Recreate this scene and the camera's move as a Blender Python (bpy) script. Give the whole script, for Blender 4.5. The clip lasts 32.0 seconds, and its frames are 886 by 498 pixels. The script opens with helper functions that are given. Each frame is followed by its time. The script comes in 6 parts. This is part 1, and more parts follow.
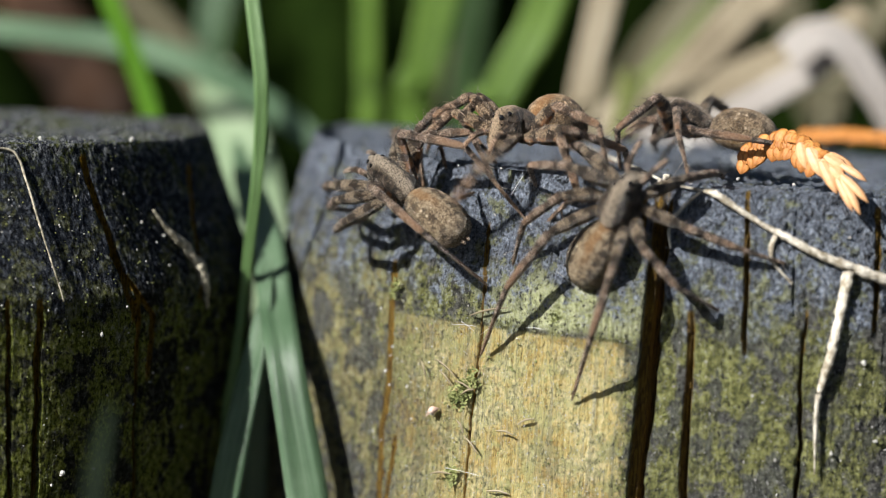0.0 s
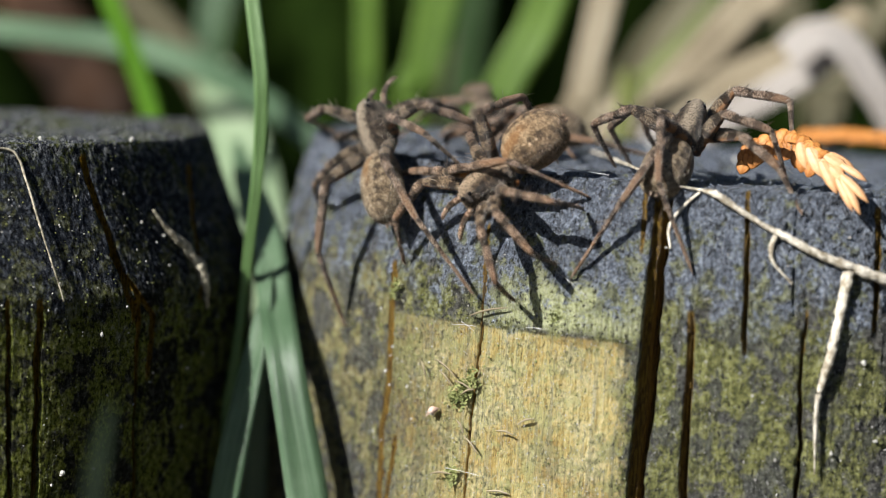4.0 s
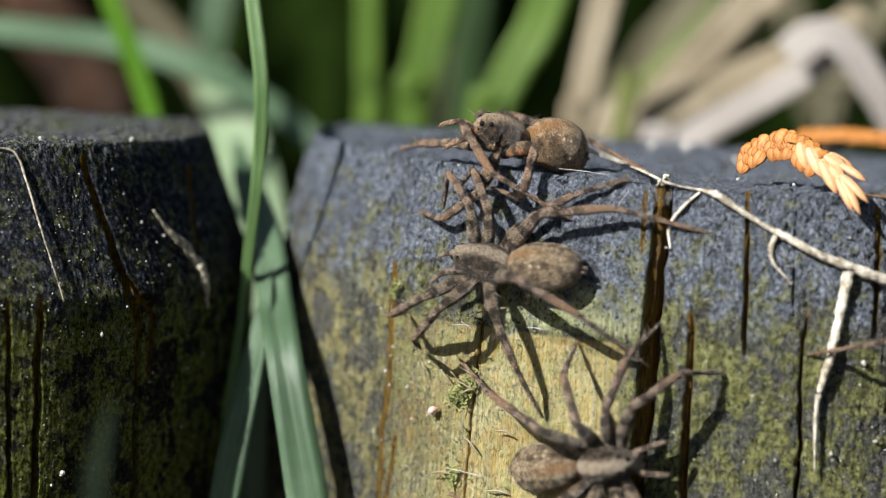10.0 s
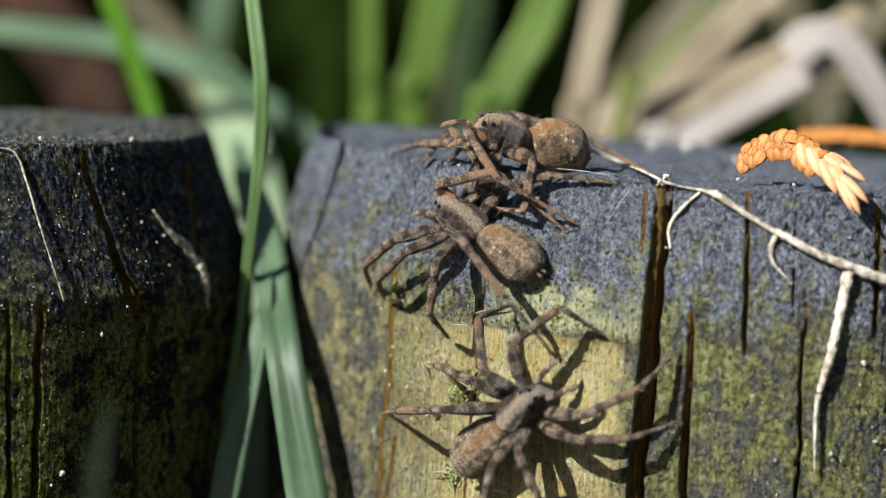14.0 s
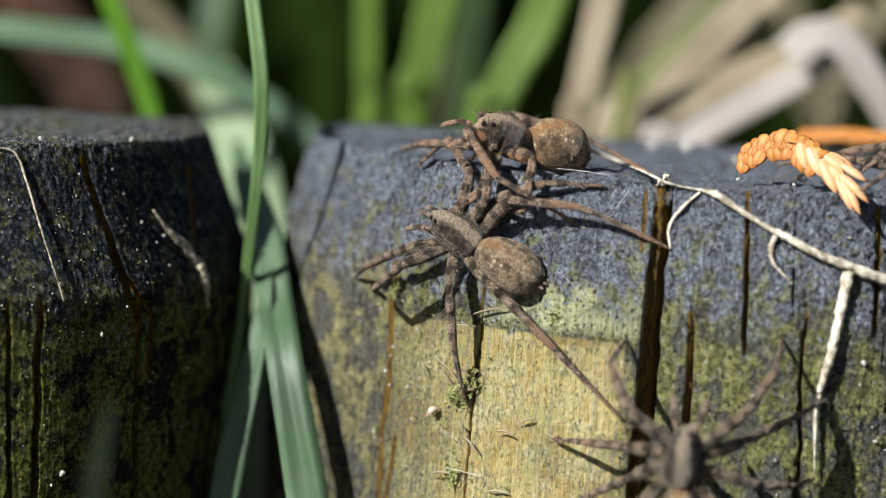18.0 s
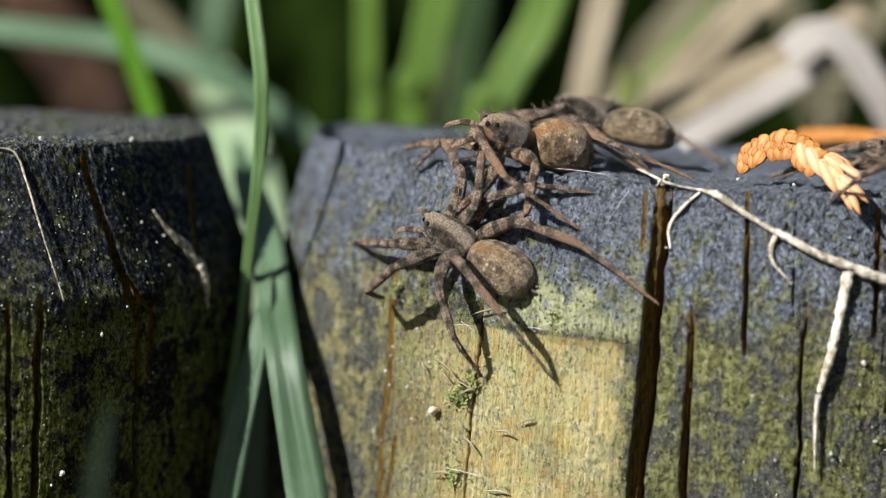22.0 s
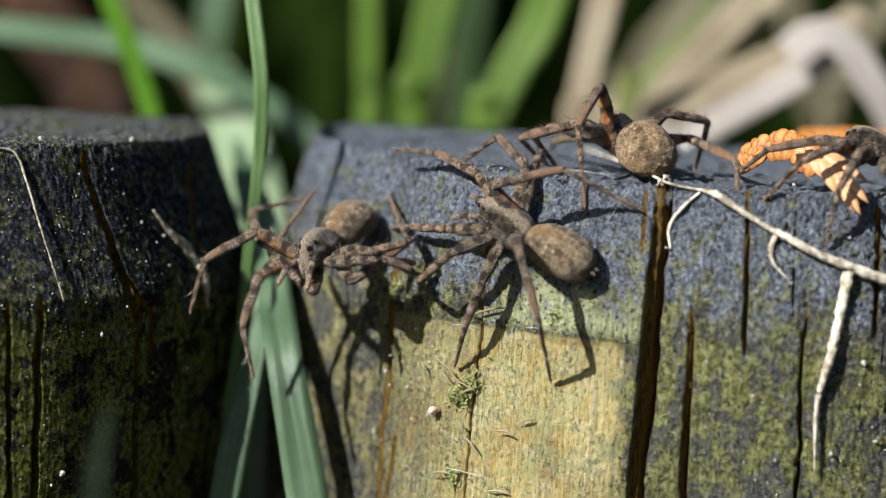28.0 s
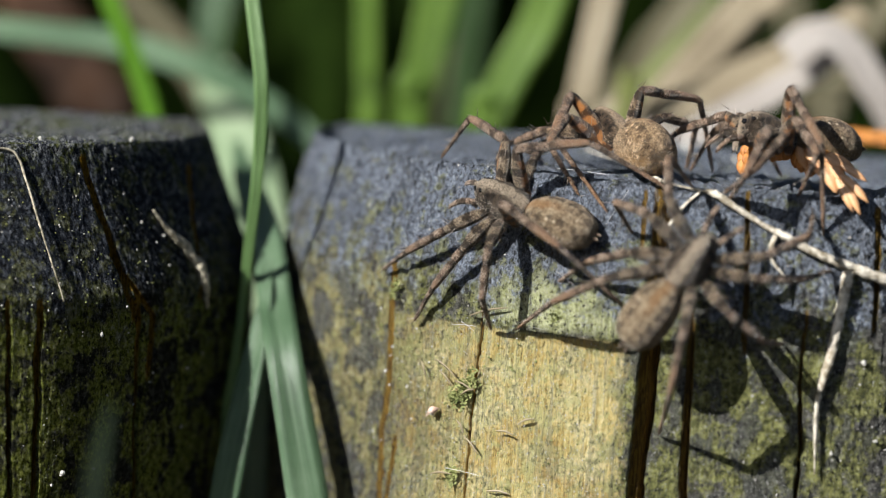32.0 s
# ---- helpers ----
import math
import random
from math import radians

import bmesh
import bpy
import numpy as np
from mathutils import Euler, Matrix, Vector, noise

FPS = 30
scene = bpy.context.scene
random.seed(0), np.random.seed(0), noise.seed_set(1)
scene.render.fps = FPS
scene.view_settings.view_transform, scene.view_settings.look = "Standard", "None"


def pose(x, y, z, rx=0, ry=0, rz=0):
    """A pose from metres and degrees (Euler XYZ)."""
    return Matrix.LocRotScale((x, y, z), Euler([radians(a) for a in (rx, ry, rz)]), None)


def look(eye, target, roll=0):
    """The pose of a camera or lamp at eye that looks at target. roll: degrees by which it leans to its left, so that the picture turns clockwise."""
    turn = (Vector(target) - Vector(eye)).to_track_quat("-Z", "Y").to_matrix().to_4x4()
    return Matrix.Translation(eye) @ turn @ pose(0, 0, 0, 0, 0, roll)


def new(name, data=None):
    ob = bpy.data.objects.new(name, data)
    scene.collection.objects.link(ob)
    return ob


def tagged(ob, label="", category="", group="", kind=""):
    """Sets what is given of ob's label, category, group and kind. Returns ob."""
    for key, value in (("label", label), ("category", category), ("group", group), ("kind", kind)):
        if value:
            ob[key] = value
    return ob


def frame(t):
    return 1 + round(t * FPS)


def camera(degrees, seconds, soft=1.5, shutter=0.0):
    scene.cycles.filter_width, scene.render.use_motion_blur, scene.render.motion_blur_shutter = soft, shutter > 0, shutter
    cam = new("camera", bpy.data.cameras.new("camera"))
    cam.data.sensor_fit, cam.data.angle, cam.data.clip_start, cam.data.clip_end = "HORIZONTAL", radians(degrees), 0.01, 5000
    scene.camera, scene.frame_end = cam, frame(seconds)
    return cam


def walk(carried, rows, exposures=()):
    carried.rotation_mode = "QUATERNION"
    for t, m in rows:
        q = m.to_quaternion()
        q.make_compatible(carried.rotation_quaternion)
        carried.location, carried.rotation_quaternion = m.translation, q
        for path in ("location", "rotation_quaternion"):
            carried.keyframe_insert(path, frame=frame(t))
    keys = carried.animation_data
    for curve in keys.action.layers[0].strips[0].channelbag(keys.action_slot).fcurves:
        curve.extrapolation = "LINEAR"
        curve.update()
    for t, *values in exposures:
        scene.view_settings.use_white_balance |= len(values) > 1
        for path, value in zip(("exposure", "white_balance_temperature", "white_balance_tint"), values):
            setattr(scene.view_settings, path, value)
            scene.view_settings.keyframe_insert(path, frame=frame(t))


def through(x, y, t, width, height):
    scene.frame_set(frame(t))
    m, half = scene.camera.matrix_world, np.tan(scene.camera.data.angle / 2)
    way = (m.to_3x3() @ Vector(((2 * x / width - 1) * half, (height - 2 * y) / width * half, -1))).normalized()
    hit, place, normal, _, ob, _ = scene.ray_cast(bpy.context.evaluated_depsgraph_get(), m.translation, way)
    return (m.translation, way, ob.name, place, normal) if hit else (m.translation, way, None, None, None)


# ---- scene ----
MM = 0.001
TOP = 0.150            # height of the cut top of the near log above the soil

# ---- camera: a macro lens on a stand, quite still ----
cam = camera(12.205, 32.0, soft=1.1, shutter=0.5)
cam.data.dof.use_dof = True
cam.data.dof.focus_distance = 0.2195
cam.data.dof.aperture_fstop = cam.data.lens / 7.5
STAND = look((-0.017, -0.23887, 0.16773), (-0.017, -0.020, 0.1455), 3.5)
walk(cam, [(0.0, STAND), (32.0, STAND)], [(0.0, 0.78), (32.0, 0.78)])

# ---- light: clear sky and sun from the front left ----
SUN_WAY = Vector((0.64, 0.53, -0.58)).normalized()
world = bpy.data.worlds.new("sky")
scene.world = world
world.use_nodes = True
sky = world.node_tree.nodes.new("ShaderNodeTexSky")
sky.sky_type, sky.sun_disc = "NISHITA", False
sky.sun_elevation = math.asin(-SUN_WAY.z)
sky.sun_rotation = math.atan2(-SUN_WAY.x, -SUN_WAY.y)
back = world.node_tree.nodes["Background"]
back.inputs["Strength"].default_value = 0.040
world.node_tree.links.new(sky.outputs[0], back.inputs["Color"])
sun_data = bpy.data.lights.new("sun", "SUN")
sun_data.energy, sun_data.angle, sun_data.color = 5.0, radians(0.5), (0.985, 0.97, 0.94)
sun = new("sun", sun_data)
sun.matrix_world = look((0, 0, 0), SUN_WAY)
sun.location = (-0.6, -0.5, 0.9)


# ---- materials ----
class Nodes:
    """A material's node tree with short calls."""

    def __init__(self, name):
        self.mat = bpy.data.materials.new(name)
        self.mat.use_nodes = True
        self.tree = self.mat.node_tree
        self.out = self.tree.nodes["Material Output"]
        self.bsdf = self.tree.nodes["Principled BSDF"]

    def put(self, socket, value):
        if isinstance(value, bpy.types.NodeSocket):
            self.tree.links.new(value, socket)
        elif isinstance(value, (tuple, list)) and len(value) == 3 and socket.type == "RGBA":
            socket.default_value = (*value, 1)
        else:
            socket.default_value = value

    def node(self, kind, **inputs):
        n = self.tree.nodes.new(kind)
        for key, value in inputs.items():
            self.put(n.inputs[key.replace("_", " ")], value)
        return n

    def coords(self, scale=(1000, 1000, 1000), which="Object", turn=(0, 0, 0)):
        tc = self.tree.nodes.new("ShaderNodeTexCoord")
        m = self.tree.nodes.new("ShaderNodeMapping")
        m.inputs["Scale"].default_value = scale
        m.inputs["Rotation"].default_value = turn
        self.tree.links.new(tc.outputs[which], m.inputs["Vector"])
        return m.outputs[0]

    def noise(self, vec, scale, detail=4, rough=0.55, warp=0.0):
        n = self.node("ShaderNodeTexNoise", Vector=vec, Scale=scale, Detail=detail, Roughness=rough, Distortion=warp)
        return self.math("ADD", self.math("MULTIPLY", n.outputs["Fac"], 1.6), -0.3, True)

    def cells(self, vec, scale, feature="F1", out="Distance"):
        n = self.tree.nodes.new("ShaderNodeTexVoronoi")
        n.feature = feature
        self.put(n.inputs["Vector"], vec)
        self.put(n.inputs["Scale"], scale)
        return n.outputs[out]

    def ramp(self, fac, *stops):
        n = self.tree.nodes.new("ShaderNodeValToRGB")
        e = n.color_ramp.elements
        while len(e) < len(stops):
            e.new(0.5)
        for el, (pos, col) in zip(e, stops):
            el.position = pos
            el.color = (*col, 1) if isinstance(col, (tuple, list)) else (col, col, col, 1)
        self.put(n.inputs[0], fac)
        return n.outputs[0]

    def mix(self, fac, a, b, blend="MIX"):
        n = self.tree.nodes.new("ShaderNodeMix")
        n.data_type, n.blend_type = "RGBA", blend
        self.put(n.inputs[0], fac)
        self.put(n.inputs[6], a)
        self.put(n.inputs[7], b)
        return n.outputs[2]

    def math(self, op, a, b=0.0, clamp=False):
        n = self.tree.nodes.new("ShaderNodeMath")
        n.operation, n.use_clamp = op, clamp
        self.put(n.inputs[0], a)
        self.put(n.inputs[1], b)
        return n.outputs[0]

    def step(self, value, lo, hi):
        n = self.tree.nodes.new("ShaderNodeMapRange")
        n.interpolation_type = "SMOOTHSTEP"
        self.put(n.inputs["Value"], value)
        n.inputs["From Min"].default_value, n.inputs["From Max"].default_value = lo, hi
        return n.outputs[0]

    def split(self, vec):
        n = self.node("ShaderNodeSeparateXYZ", Vector=vec)
        return n.outputs

    def chance(self):
        return self.tree.nodes.new("ShaderNodeObjectInfo").outputs["Random"]

    def island(self):
        return self.tree.nodes.new("ShaderNodeNewGeometry").outputs["Random Per Island"]

    def bump(self, height, strength=0.5, distance=0.0001):
        n = self.node("ShaderNodeBump", Height=height, Strength=strength, Distance=distance)
        self.put(self.bsdf.inputs["Normal"], n.outputs[0])

    def done(self, color, rough=0.7, spec=0.3, **more):
        self.put(self.bsdf.inputs["Base Color"], color)
        self.put(self.bsdf.inputs["Roughness"], rough)
        self.put(self.bsdf.inputs["Specular IOR Level"], spec)
        for key, value in more.items():
            self.put(self.bsdf.inputs[key.replace("_", " ")], value)
        return self.mat


def log_material(name, bare, soot, moss, black):
    """Weathered log: dark stained cut end, algae below it, and bare golden wood where a flake broke away.
    bare: (x from, x to, depth below the top) in mm; soot: how far down the dark stain reaches in mm; moss: amount of algae; black: depth of the stain."""
    n = Nodes(name)
    v = n.coords()
    x, y, z = n.split(v)
    grain = n.noise(n.coords((4200, 4200, 150)), 1.0, 7, 0.7)
    fine = n.noise(n.coords((11000, 11000, 900)), 1.0, 4, 0.65)
    lump = n.noise(v, 0.16, 5, 0.6)
    patch = n.noise(v, 0.40, 7, 0.7)
    tint = n.noise(v, 0.9, 6, 0.7)
    spot = n.noise(v, 2.6, 6, 0.75)
    speck = n.noise(v, 7.0, 4, 0.7)
    grain_dust = n.noise(n.coords((1000, 1000, 800)), 5.5, 5, 0.85)
    dust = n.math("ADD", n.math("MULTIPLY", grain_dust, 0.68), n.math("MULTIPLY", spot, 0.32))
    # bare wood
    wood = n.ramp(n.math("ADD", n.math("MULTIPLY", grain, 0.6), n.math("MULTIPLY", fine, 0.4)), (0.28, (0.14, 0.08, 0.018)), (0.42, (0.48, 0.36, 0.115)), (0.54, (0.68, 0.56, 0.24)), (0.70, (0.90, 0.82, 0.52)))
    wood = n.mix(n.math("MULTIPLY", n.step(lump, 0.50, 0.70), 0.45), wood, (0.60, 0.36, 0.09))
    wood = n.mix(n.math("MULTIPLY", n.step(fine, 0.62, 0.80), 0.45), wood, (0.16, 0.09, 0.03))
    wood = n.mix(n.math("MULTIPLY", n.step(tint, 0.44, 0.64), 0.6), wood, (0.44, 0.45, 0.20))
    wood = n.mix(n.math("MULTIPLY", n.step(patch, 0.50, 0.66), 0.5), wood, (0.78, 0.70, 0.42))
    fleck = n.math("ADD", n.math("MULTIPLY", n.noise(n.coords((1000, 1000, 620)), 4.6, 4, 0.7), 0.7), n.math("MULTIPLY", patch, 0.3))
    wood = n.mix(n.math("MULTIPLY", n.step(fleck, 0.50, 0.60), 0.55), wood, (0.34, 0.35, 0.15))
    wood = n.mix(n.math("MULTIPLY", n.step(fleck, 0.62, 0.70), 0.7), wood, (0.10, 0.095, 0.055))
    # algae, lichen and grime over weathered wood
    green = n.ramp(spot, (0.28, (0.026, 0.032, 0.008)), (0.46, (0.185, 0.19, 0.052)), (0.63, (0.40, 0.405, 0.14)), (0.82, (0.62, 0.62, 0.36)))
    g = 1.0 if black > 0.5 else 0.35
    grey = n.ramp(spot, (0.3, (0.012, 0.012, 0.011)), (0.5, (0.10 * g, 0.097 * g, 0.085 * g)), (0.72, (0.27 * g, 0.265 * g, 0.24 * g)))
    cover = n.mix(n.step(n.math("ADD", n.math("MULTIPLY", patch, 0.6), n.math("MULTIPLY", tint, 0.4)), 0.50 - 0.10 * moss, 0.60 - 0.10 * moss), grey, green)
    if black > 0.5:
        worn = n.math("MULTIPLY", n.math("SUBTRACT", 1.0, n.step(x, bare[0] - 1.5, bare[0] + 1.5)), n.step(n.math("ADD", n.math("MULTIPLY", tint, 0.6), n.math("MULTIPLY", patch, 0.4)), 0.40, 0.60))
        cover = n.mix(n.math("MULTIPLY", worn, 0.8), cover, n.ramp(dust, (0.32, (0.10, 0.085, 0.04)), (0.48, (0.44, 0.37, 0.15)), (0.66, (0.72, 0.65, 0.40))))
        damp = n.math("MULTIPLY", n.step(n.noise(n.coords((1000, 1000, 560)), 0.75, 4, 0.6), 0.52, 0.62), 0.85)
        cover = n.mix(damp, cover, n.ramp(dust, (0.34, (0.020, 0.021, 0.020)), (0.50, (0.105, 0.108, 0.095)), (0.70, (0.30, 0.31, 0.26))))
    inside = n.math("MULTIPLY", n.step(x, bare[0] - 2.2, bare[0] + 1.6), n.math("SUBTRACT", 1.0, n.step(x, bare[1] - 0.9, bare[1] + 0.2)))
    inside = n.math("MULTIPLY", inside, n.math("SUBTRACT", 1.0, n.step(z, -bare[2] - 0.25, -bare[2] + 0.05)))
    film = n.step(n.math("ADD", n.math("MULTIPLY", patch, 0.55), n.math("MULTIPLY", spot, 0.5)), 0.55, 0.80)
    grime = n.math("SUBTRACT", 1.0, n.step(n.math("ADD", x, n.math("MULTIPLY", n.math("SUBTRACT", patch, 0.5), 5.0)), bare[0] + 1.0, bare[0] + 5.5))
    film = n.math("ADD", film, n.math("MULTIPLY", grime, n.math("MULTIPLY", n.step(dust, 0.36, 0.56), 0.75)), True)
    film = n.math("ADD", film, n.math("MULTIPLY", n.step(x, bare[1] - 2.6, bare[1] - 0.3), n.math("MULTIPLY", n.step(tint, 0.36, 0.58), 0.7)), True)
    thin = n.math("SUBTRACT", n.math("MULTIPLY", inside, 1.2), n.math("MULTIPLY", film, 0.9), True)
    side = n.mix(thin, cover, wood)
    # pale green crust along the broken lip
    lip = n.math("MULTIPLY", n.step(z, -bare[2] - 0.1, -bare[2] + 0.5), n.math("SUBTRACT", 1.0, n.step(z, -bare[2] + 1.6, -bare[2] + 4.2)))
    lip = n.math("MULTIPLY", lip, n.math("MULTIPLY", n.step(x, bare[0] + 3.0, bare[0] + 7.0), n.math("SUBTRACT", 1.0, n.step(x, bare[1] - 1.0, bare[1] + 1.5))))
    side = n.mix(n.math("MULTIPLY", lip, n.step(spot, 0.22, 0.46)), side, n.ramp(dust, (0.32, (0.26, 0.29, 0.09)), (0.46, (0.62, 0.65, 0.32)), (0.66, (0.86, 0.88, 0.60))))
    streak = n.math("MULTIPLY", n.step(n.math("ADD", n.math("MULTIPLY", grain, 0.7), n.math("MULTIPLY", lump, 0.5)), 0.60, 0.70), 0.85 - 0.5 * moss)
    side = n.mix(streak, side, (0.016, 0.016, 0.014))
    if black < 0.5:
        side = n.mix(n.math("ADD", 0.36, n.math("MULTIPLY", n.step(dust, 0.42, 0.62), -0.28)), side, (0.006, 0.010, 0.003))
        olive = n.ramp(dust, (0.36, (0.016, 0.021, 0.004)), (0.50, (0.16, 0.185, 0.030)), (0.64, (0.42, 0.45, 0.10)), (0.80, (0.66, 0.68, 0.32)))
        side = n.mix(n.math("MULTIPLY", n.step(n.math("ADD", n.math("MULTIPLY", patch, 0.5), n.math("MULTIPLY", tint, 0.5)), 0.44, 0.56), 0.9), side, olive)
    # dark stain of the cut end
    k = black
    tar = n.ramp(dust, (0.30, (0.008, 0.008, 0.009)), (0.43, (0.070 * k, 0.081 * k, 0.102 * k)), (0.55, (0.188 * k, 0.215 * k, 0.268 * k)), (0.66, (0.37 * k, 0.41 * k, 0.48 * k)), (0.80, (0.72 * k, 0.73 * k, 0.76 * k)))
    if black < 0.5:
        crumb = n.math("ADD", n.math("MULTIPLY", n.noise(n.coords((1000, 1000, 650)), 3.4, 5, 0.85), 0.6), n.math("MULTIPLY", dust, 0.4))
        tar = n.ramp(crumb, (0.36, (0.006, 0.006, 0.008)), (0.45, (0.030, 0.035, 0.046)), (0.53, (0.062, 0.073, 0.094)), (0.60, (0.155, 0.175, 0.215)), (0.69, (0.36, 0.38, 0.43)))
    tar = n.mix(n.math("MULTIPLY", n.step(patch, 0.34, 0.62), 0.55), n.mix(0.45, tar, (0.02, 0.022, 0.026)), tar)
    tar = n.mix(n.math("MULTIPLY", n.step(n.noise(n.coords((1000, 1000, 700)), 1.7, 5, 0.8), 0.62, 0.70), 0.75), tar, (0.012, 0.012, 0.013))
    algae = n.step(n.math("ADD", tint, n.math("MULTIPLY", z, -0.024)), 0.61, 0.73)
    tar = n.mix(n.math("MULTIPLY", algae, (0.75 if black > 0.5 else 0.5) * moss), tar, green)
    tar = n.mix(n.math("MULTIPLY", n.step(grain, 0.60, 0.72), 0.6), tar, (0.010, 0.010, 0.011))
    edge = n.math("ADD", z, n.math("MULTIPLY", n.math("SUBTRACT", patch, 0.5), 11.0))
    edge = n.math("ADD", edge, n.math("MULTIPLY", n.math("SUBTRACT", spot, 0.5), 5.0))
    dark = n.step(edge, -soot - 0.9, -soot + 0.9)
    col = n.mix(dark, side, tar)
    if black < 0.5:
        # paler top face: the light falling on it is put into the colour
        end = n.ramp(crumb, (0.38, (0.008, 0.009, 0.012)), (0.49, (0.070, 0.078, 0.098)), (0.58, (0.19, 0.205, 0.24)), (0.68, (0.45, 0.46, 0.48)))
        col = n.mix(n.step(z, -0.75, -0.3), col, end)
    pale = n.math("MULTIPLY", n.step(speck, 0.68, 0.76), 0.6 * (0.3 + 0.7 * k))
    col = n.mix(pale, col, (0.55, 0.55, 0.53))
    col = n.mix(n.math("MULTIPLY", n.step(n.noise(n.coords((1000, 1000, 600)), 5.1, 3), 0.64, 0.71), n.math("SUBTRACT", 0.85, n.math("MULTIPLY", thin, 0.45))), col, (0.012, 0.011, 0.01))
    if black < 0.5:
        # bluish specks: glints of the rough grains painted into the colour
        col = n.mix(n.math("MULTIPLY", n.step(grain_dust, 0.66, 0.80), 0.6), col, (0.20, 0.23, 0.28))
        col = n.mix(n.math("MULTIPLY", n.math("MULTIPLY", n.step(z, -3.2, -0.6), n.step(n.math("ADD", n.math("MULTIPLY", tint, 0.4), n.math("MULTIPLY", patch, 0.6)), 0.50, 0.58)), 0.85), col, n.ramp(dust, (0.36, (0.016, 0.020, 0.005)), (0.54, (0.12, 0.135, 0.022)), (0.74, (0.34, 0.36, 0.12))))
        rim = n.math("MULTIPLY", n.step(z, -1.3, -0.5), n.math("SUBTRACT", 1.0, n.step(z, -0.1, 0.2)))
        col = n.mix(n.math("MULTIPLY", rim, n.step(crumb, 0.50, 0.60)), col, (0.42, 0.43, 0.41))
    # fresh brown wood inside the splits
    split = n.tree.nodes.new("ShaderNodeAttribute")
    split.attribute_name = "split"
    brown = n.ramp(fine, (0.3, (0.055, 0.028, 0.003)), (0.5, (0.21, 0.115, 0.010)), (0.7, (0.40, 0.24, 0.030)))
    col = n.mix(n.step(split.outputs["Fac"], 0.2, 0.6), col, brown)
    h = n.math("ADD", n.math("MULTIPLY", grain, 0.6), n.math("ADD", n.math("MULTIPLY", spot, 0.4), n.math("MULTIPLY", grain_dust, n.math("SUBTRACT", 1.2, n.math("MULTIPLY", thin, 0.7)))))
    if black < 0.5:
        h = n.math("ADD", h, n.math("MULTIPLY", crumb, 1.2))
    n.bump(h, 1.0, 0.0003)
    if black < 0.5:
        return n.done(col, 0.55, n.math("MULTIPLY", n.step(crumb, 0.50, 0.66), 0.5))
    return n.done(col, n.mix(dark, (0.75, 0.75, 0.75), n.ramp(spot, (0.3, 0.35), (0.7, 0.6))), 0.4)


def blade_material(name, dark, mid, light, gloss=0.45, through=0.25):
    """A grass leaf: long veins and blotches, with some light coming through."""
    n = Nodes(name)
    u = n.coords((1, 1, 1), "UV")
    across = n.coords((64, 1.3, 1), "UV")
    vein = n.noise(across, 1.0, 3, 0.6)
    blotch = n.noise(n.coords(), 0.12, 4)
    col = n.ramp(n.math("ADD", n.math("MULTIPLY", vein, 0.55), n.math("MULTIPLY", blotch, 0.45)), (0.32, dark), (0.5, mid), (0.68, light))
    ux = n.split(u)[0]
    rib = n.math("SUBTRACT", 1.0, n.step(n.math("ABSOLUTE", n.math("SUBTRACT", ux, 0.5)), 0.0, 0.06))
    col = n.mix(n.math("MULTIPLY", rib, 0.35), col, light)
    n.bump(vein, 0.35, 0.00012)
    mat = n.done(col, gloss, 0.45)
    t = n.node("ShaderNodeBsdfTranslucent", Color=n.mix(0.35, col, light))
    m = n.node("ShaderNodeMixShader", Fac=through)
    n.tree.links.new(n.bsdf.outputs[0], m.inputs[1])
    n.tree.links.new(t.outputs[0], m.inputs[2])
    n.tree.links.new(m.outputs[0], n.out.inputs["Surface"])
    return mat


def plain_material(name, dark, light, scale=2.0, rough=0.7, bump=0.4, stretch=(1, 1, 1), spec=0.3):
    n = Nodes(name)
    v = n.coords(tuple(1000 * s for s in stretch))
    a = n.noise(v, scale, 5, 0.6)
    b = n.noise(v, scale * 0.22, 3)
    col = n.ramp(n.math("ADD", n.math("MULTIPLY", a, 0.6), n.math("MULTIPLY", b, 0.4)), (0.32, dark), (0.68, light))
    n.bump(a, bump, 0.0001)
    return n.done(col, rough, spec)


def frond_material(name, dark, light):
    """Dry cypress scale, darker and browner towards its tip and edges."""
    n = Nodes(name)
    v = n.coords()
    x, y, z = n.split(v)
    a = n.noise(v, 3.0, 5, 0.7)
    streak = n.noise(n.coords((900, 7000, 3000)), 1.0, 4, 0.6)
    col = n.ramp(n.math("ADD", n.math("MULTIPLY", a, 0.5), n.math("MULTIPLY", streak, 0.5)), (0.3, dark), (0.7, light))
    rim = n.math("MAXIMUM", n.step(n.math("ADD", x, n.math("MULTIPLY", a, 0.2)), 0.80, 1.05), n.step(n.math("ADD", n.math("ABSOLUTE", y), n.math("MULTIPLY", a, 0.1)), 0.22, 0.32))
    col = n.mix(n.math("MULTIPLY", rim, 0.55), col, tuple(c * 0.45 for c in dark))
    col = n.mix(n.math("MULTIPLY", n.chance(), 0.45), col, dark)
    n.bump(streak, 0.5, 0.0001)
    return n.done(col, 0.55, 0.35)


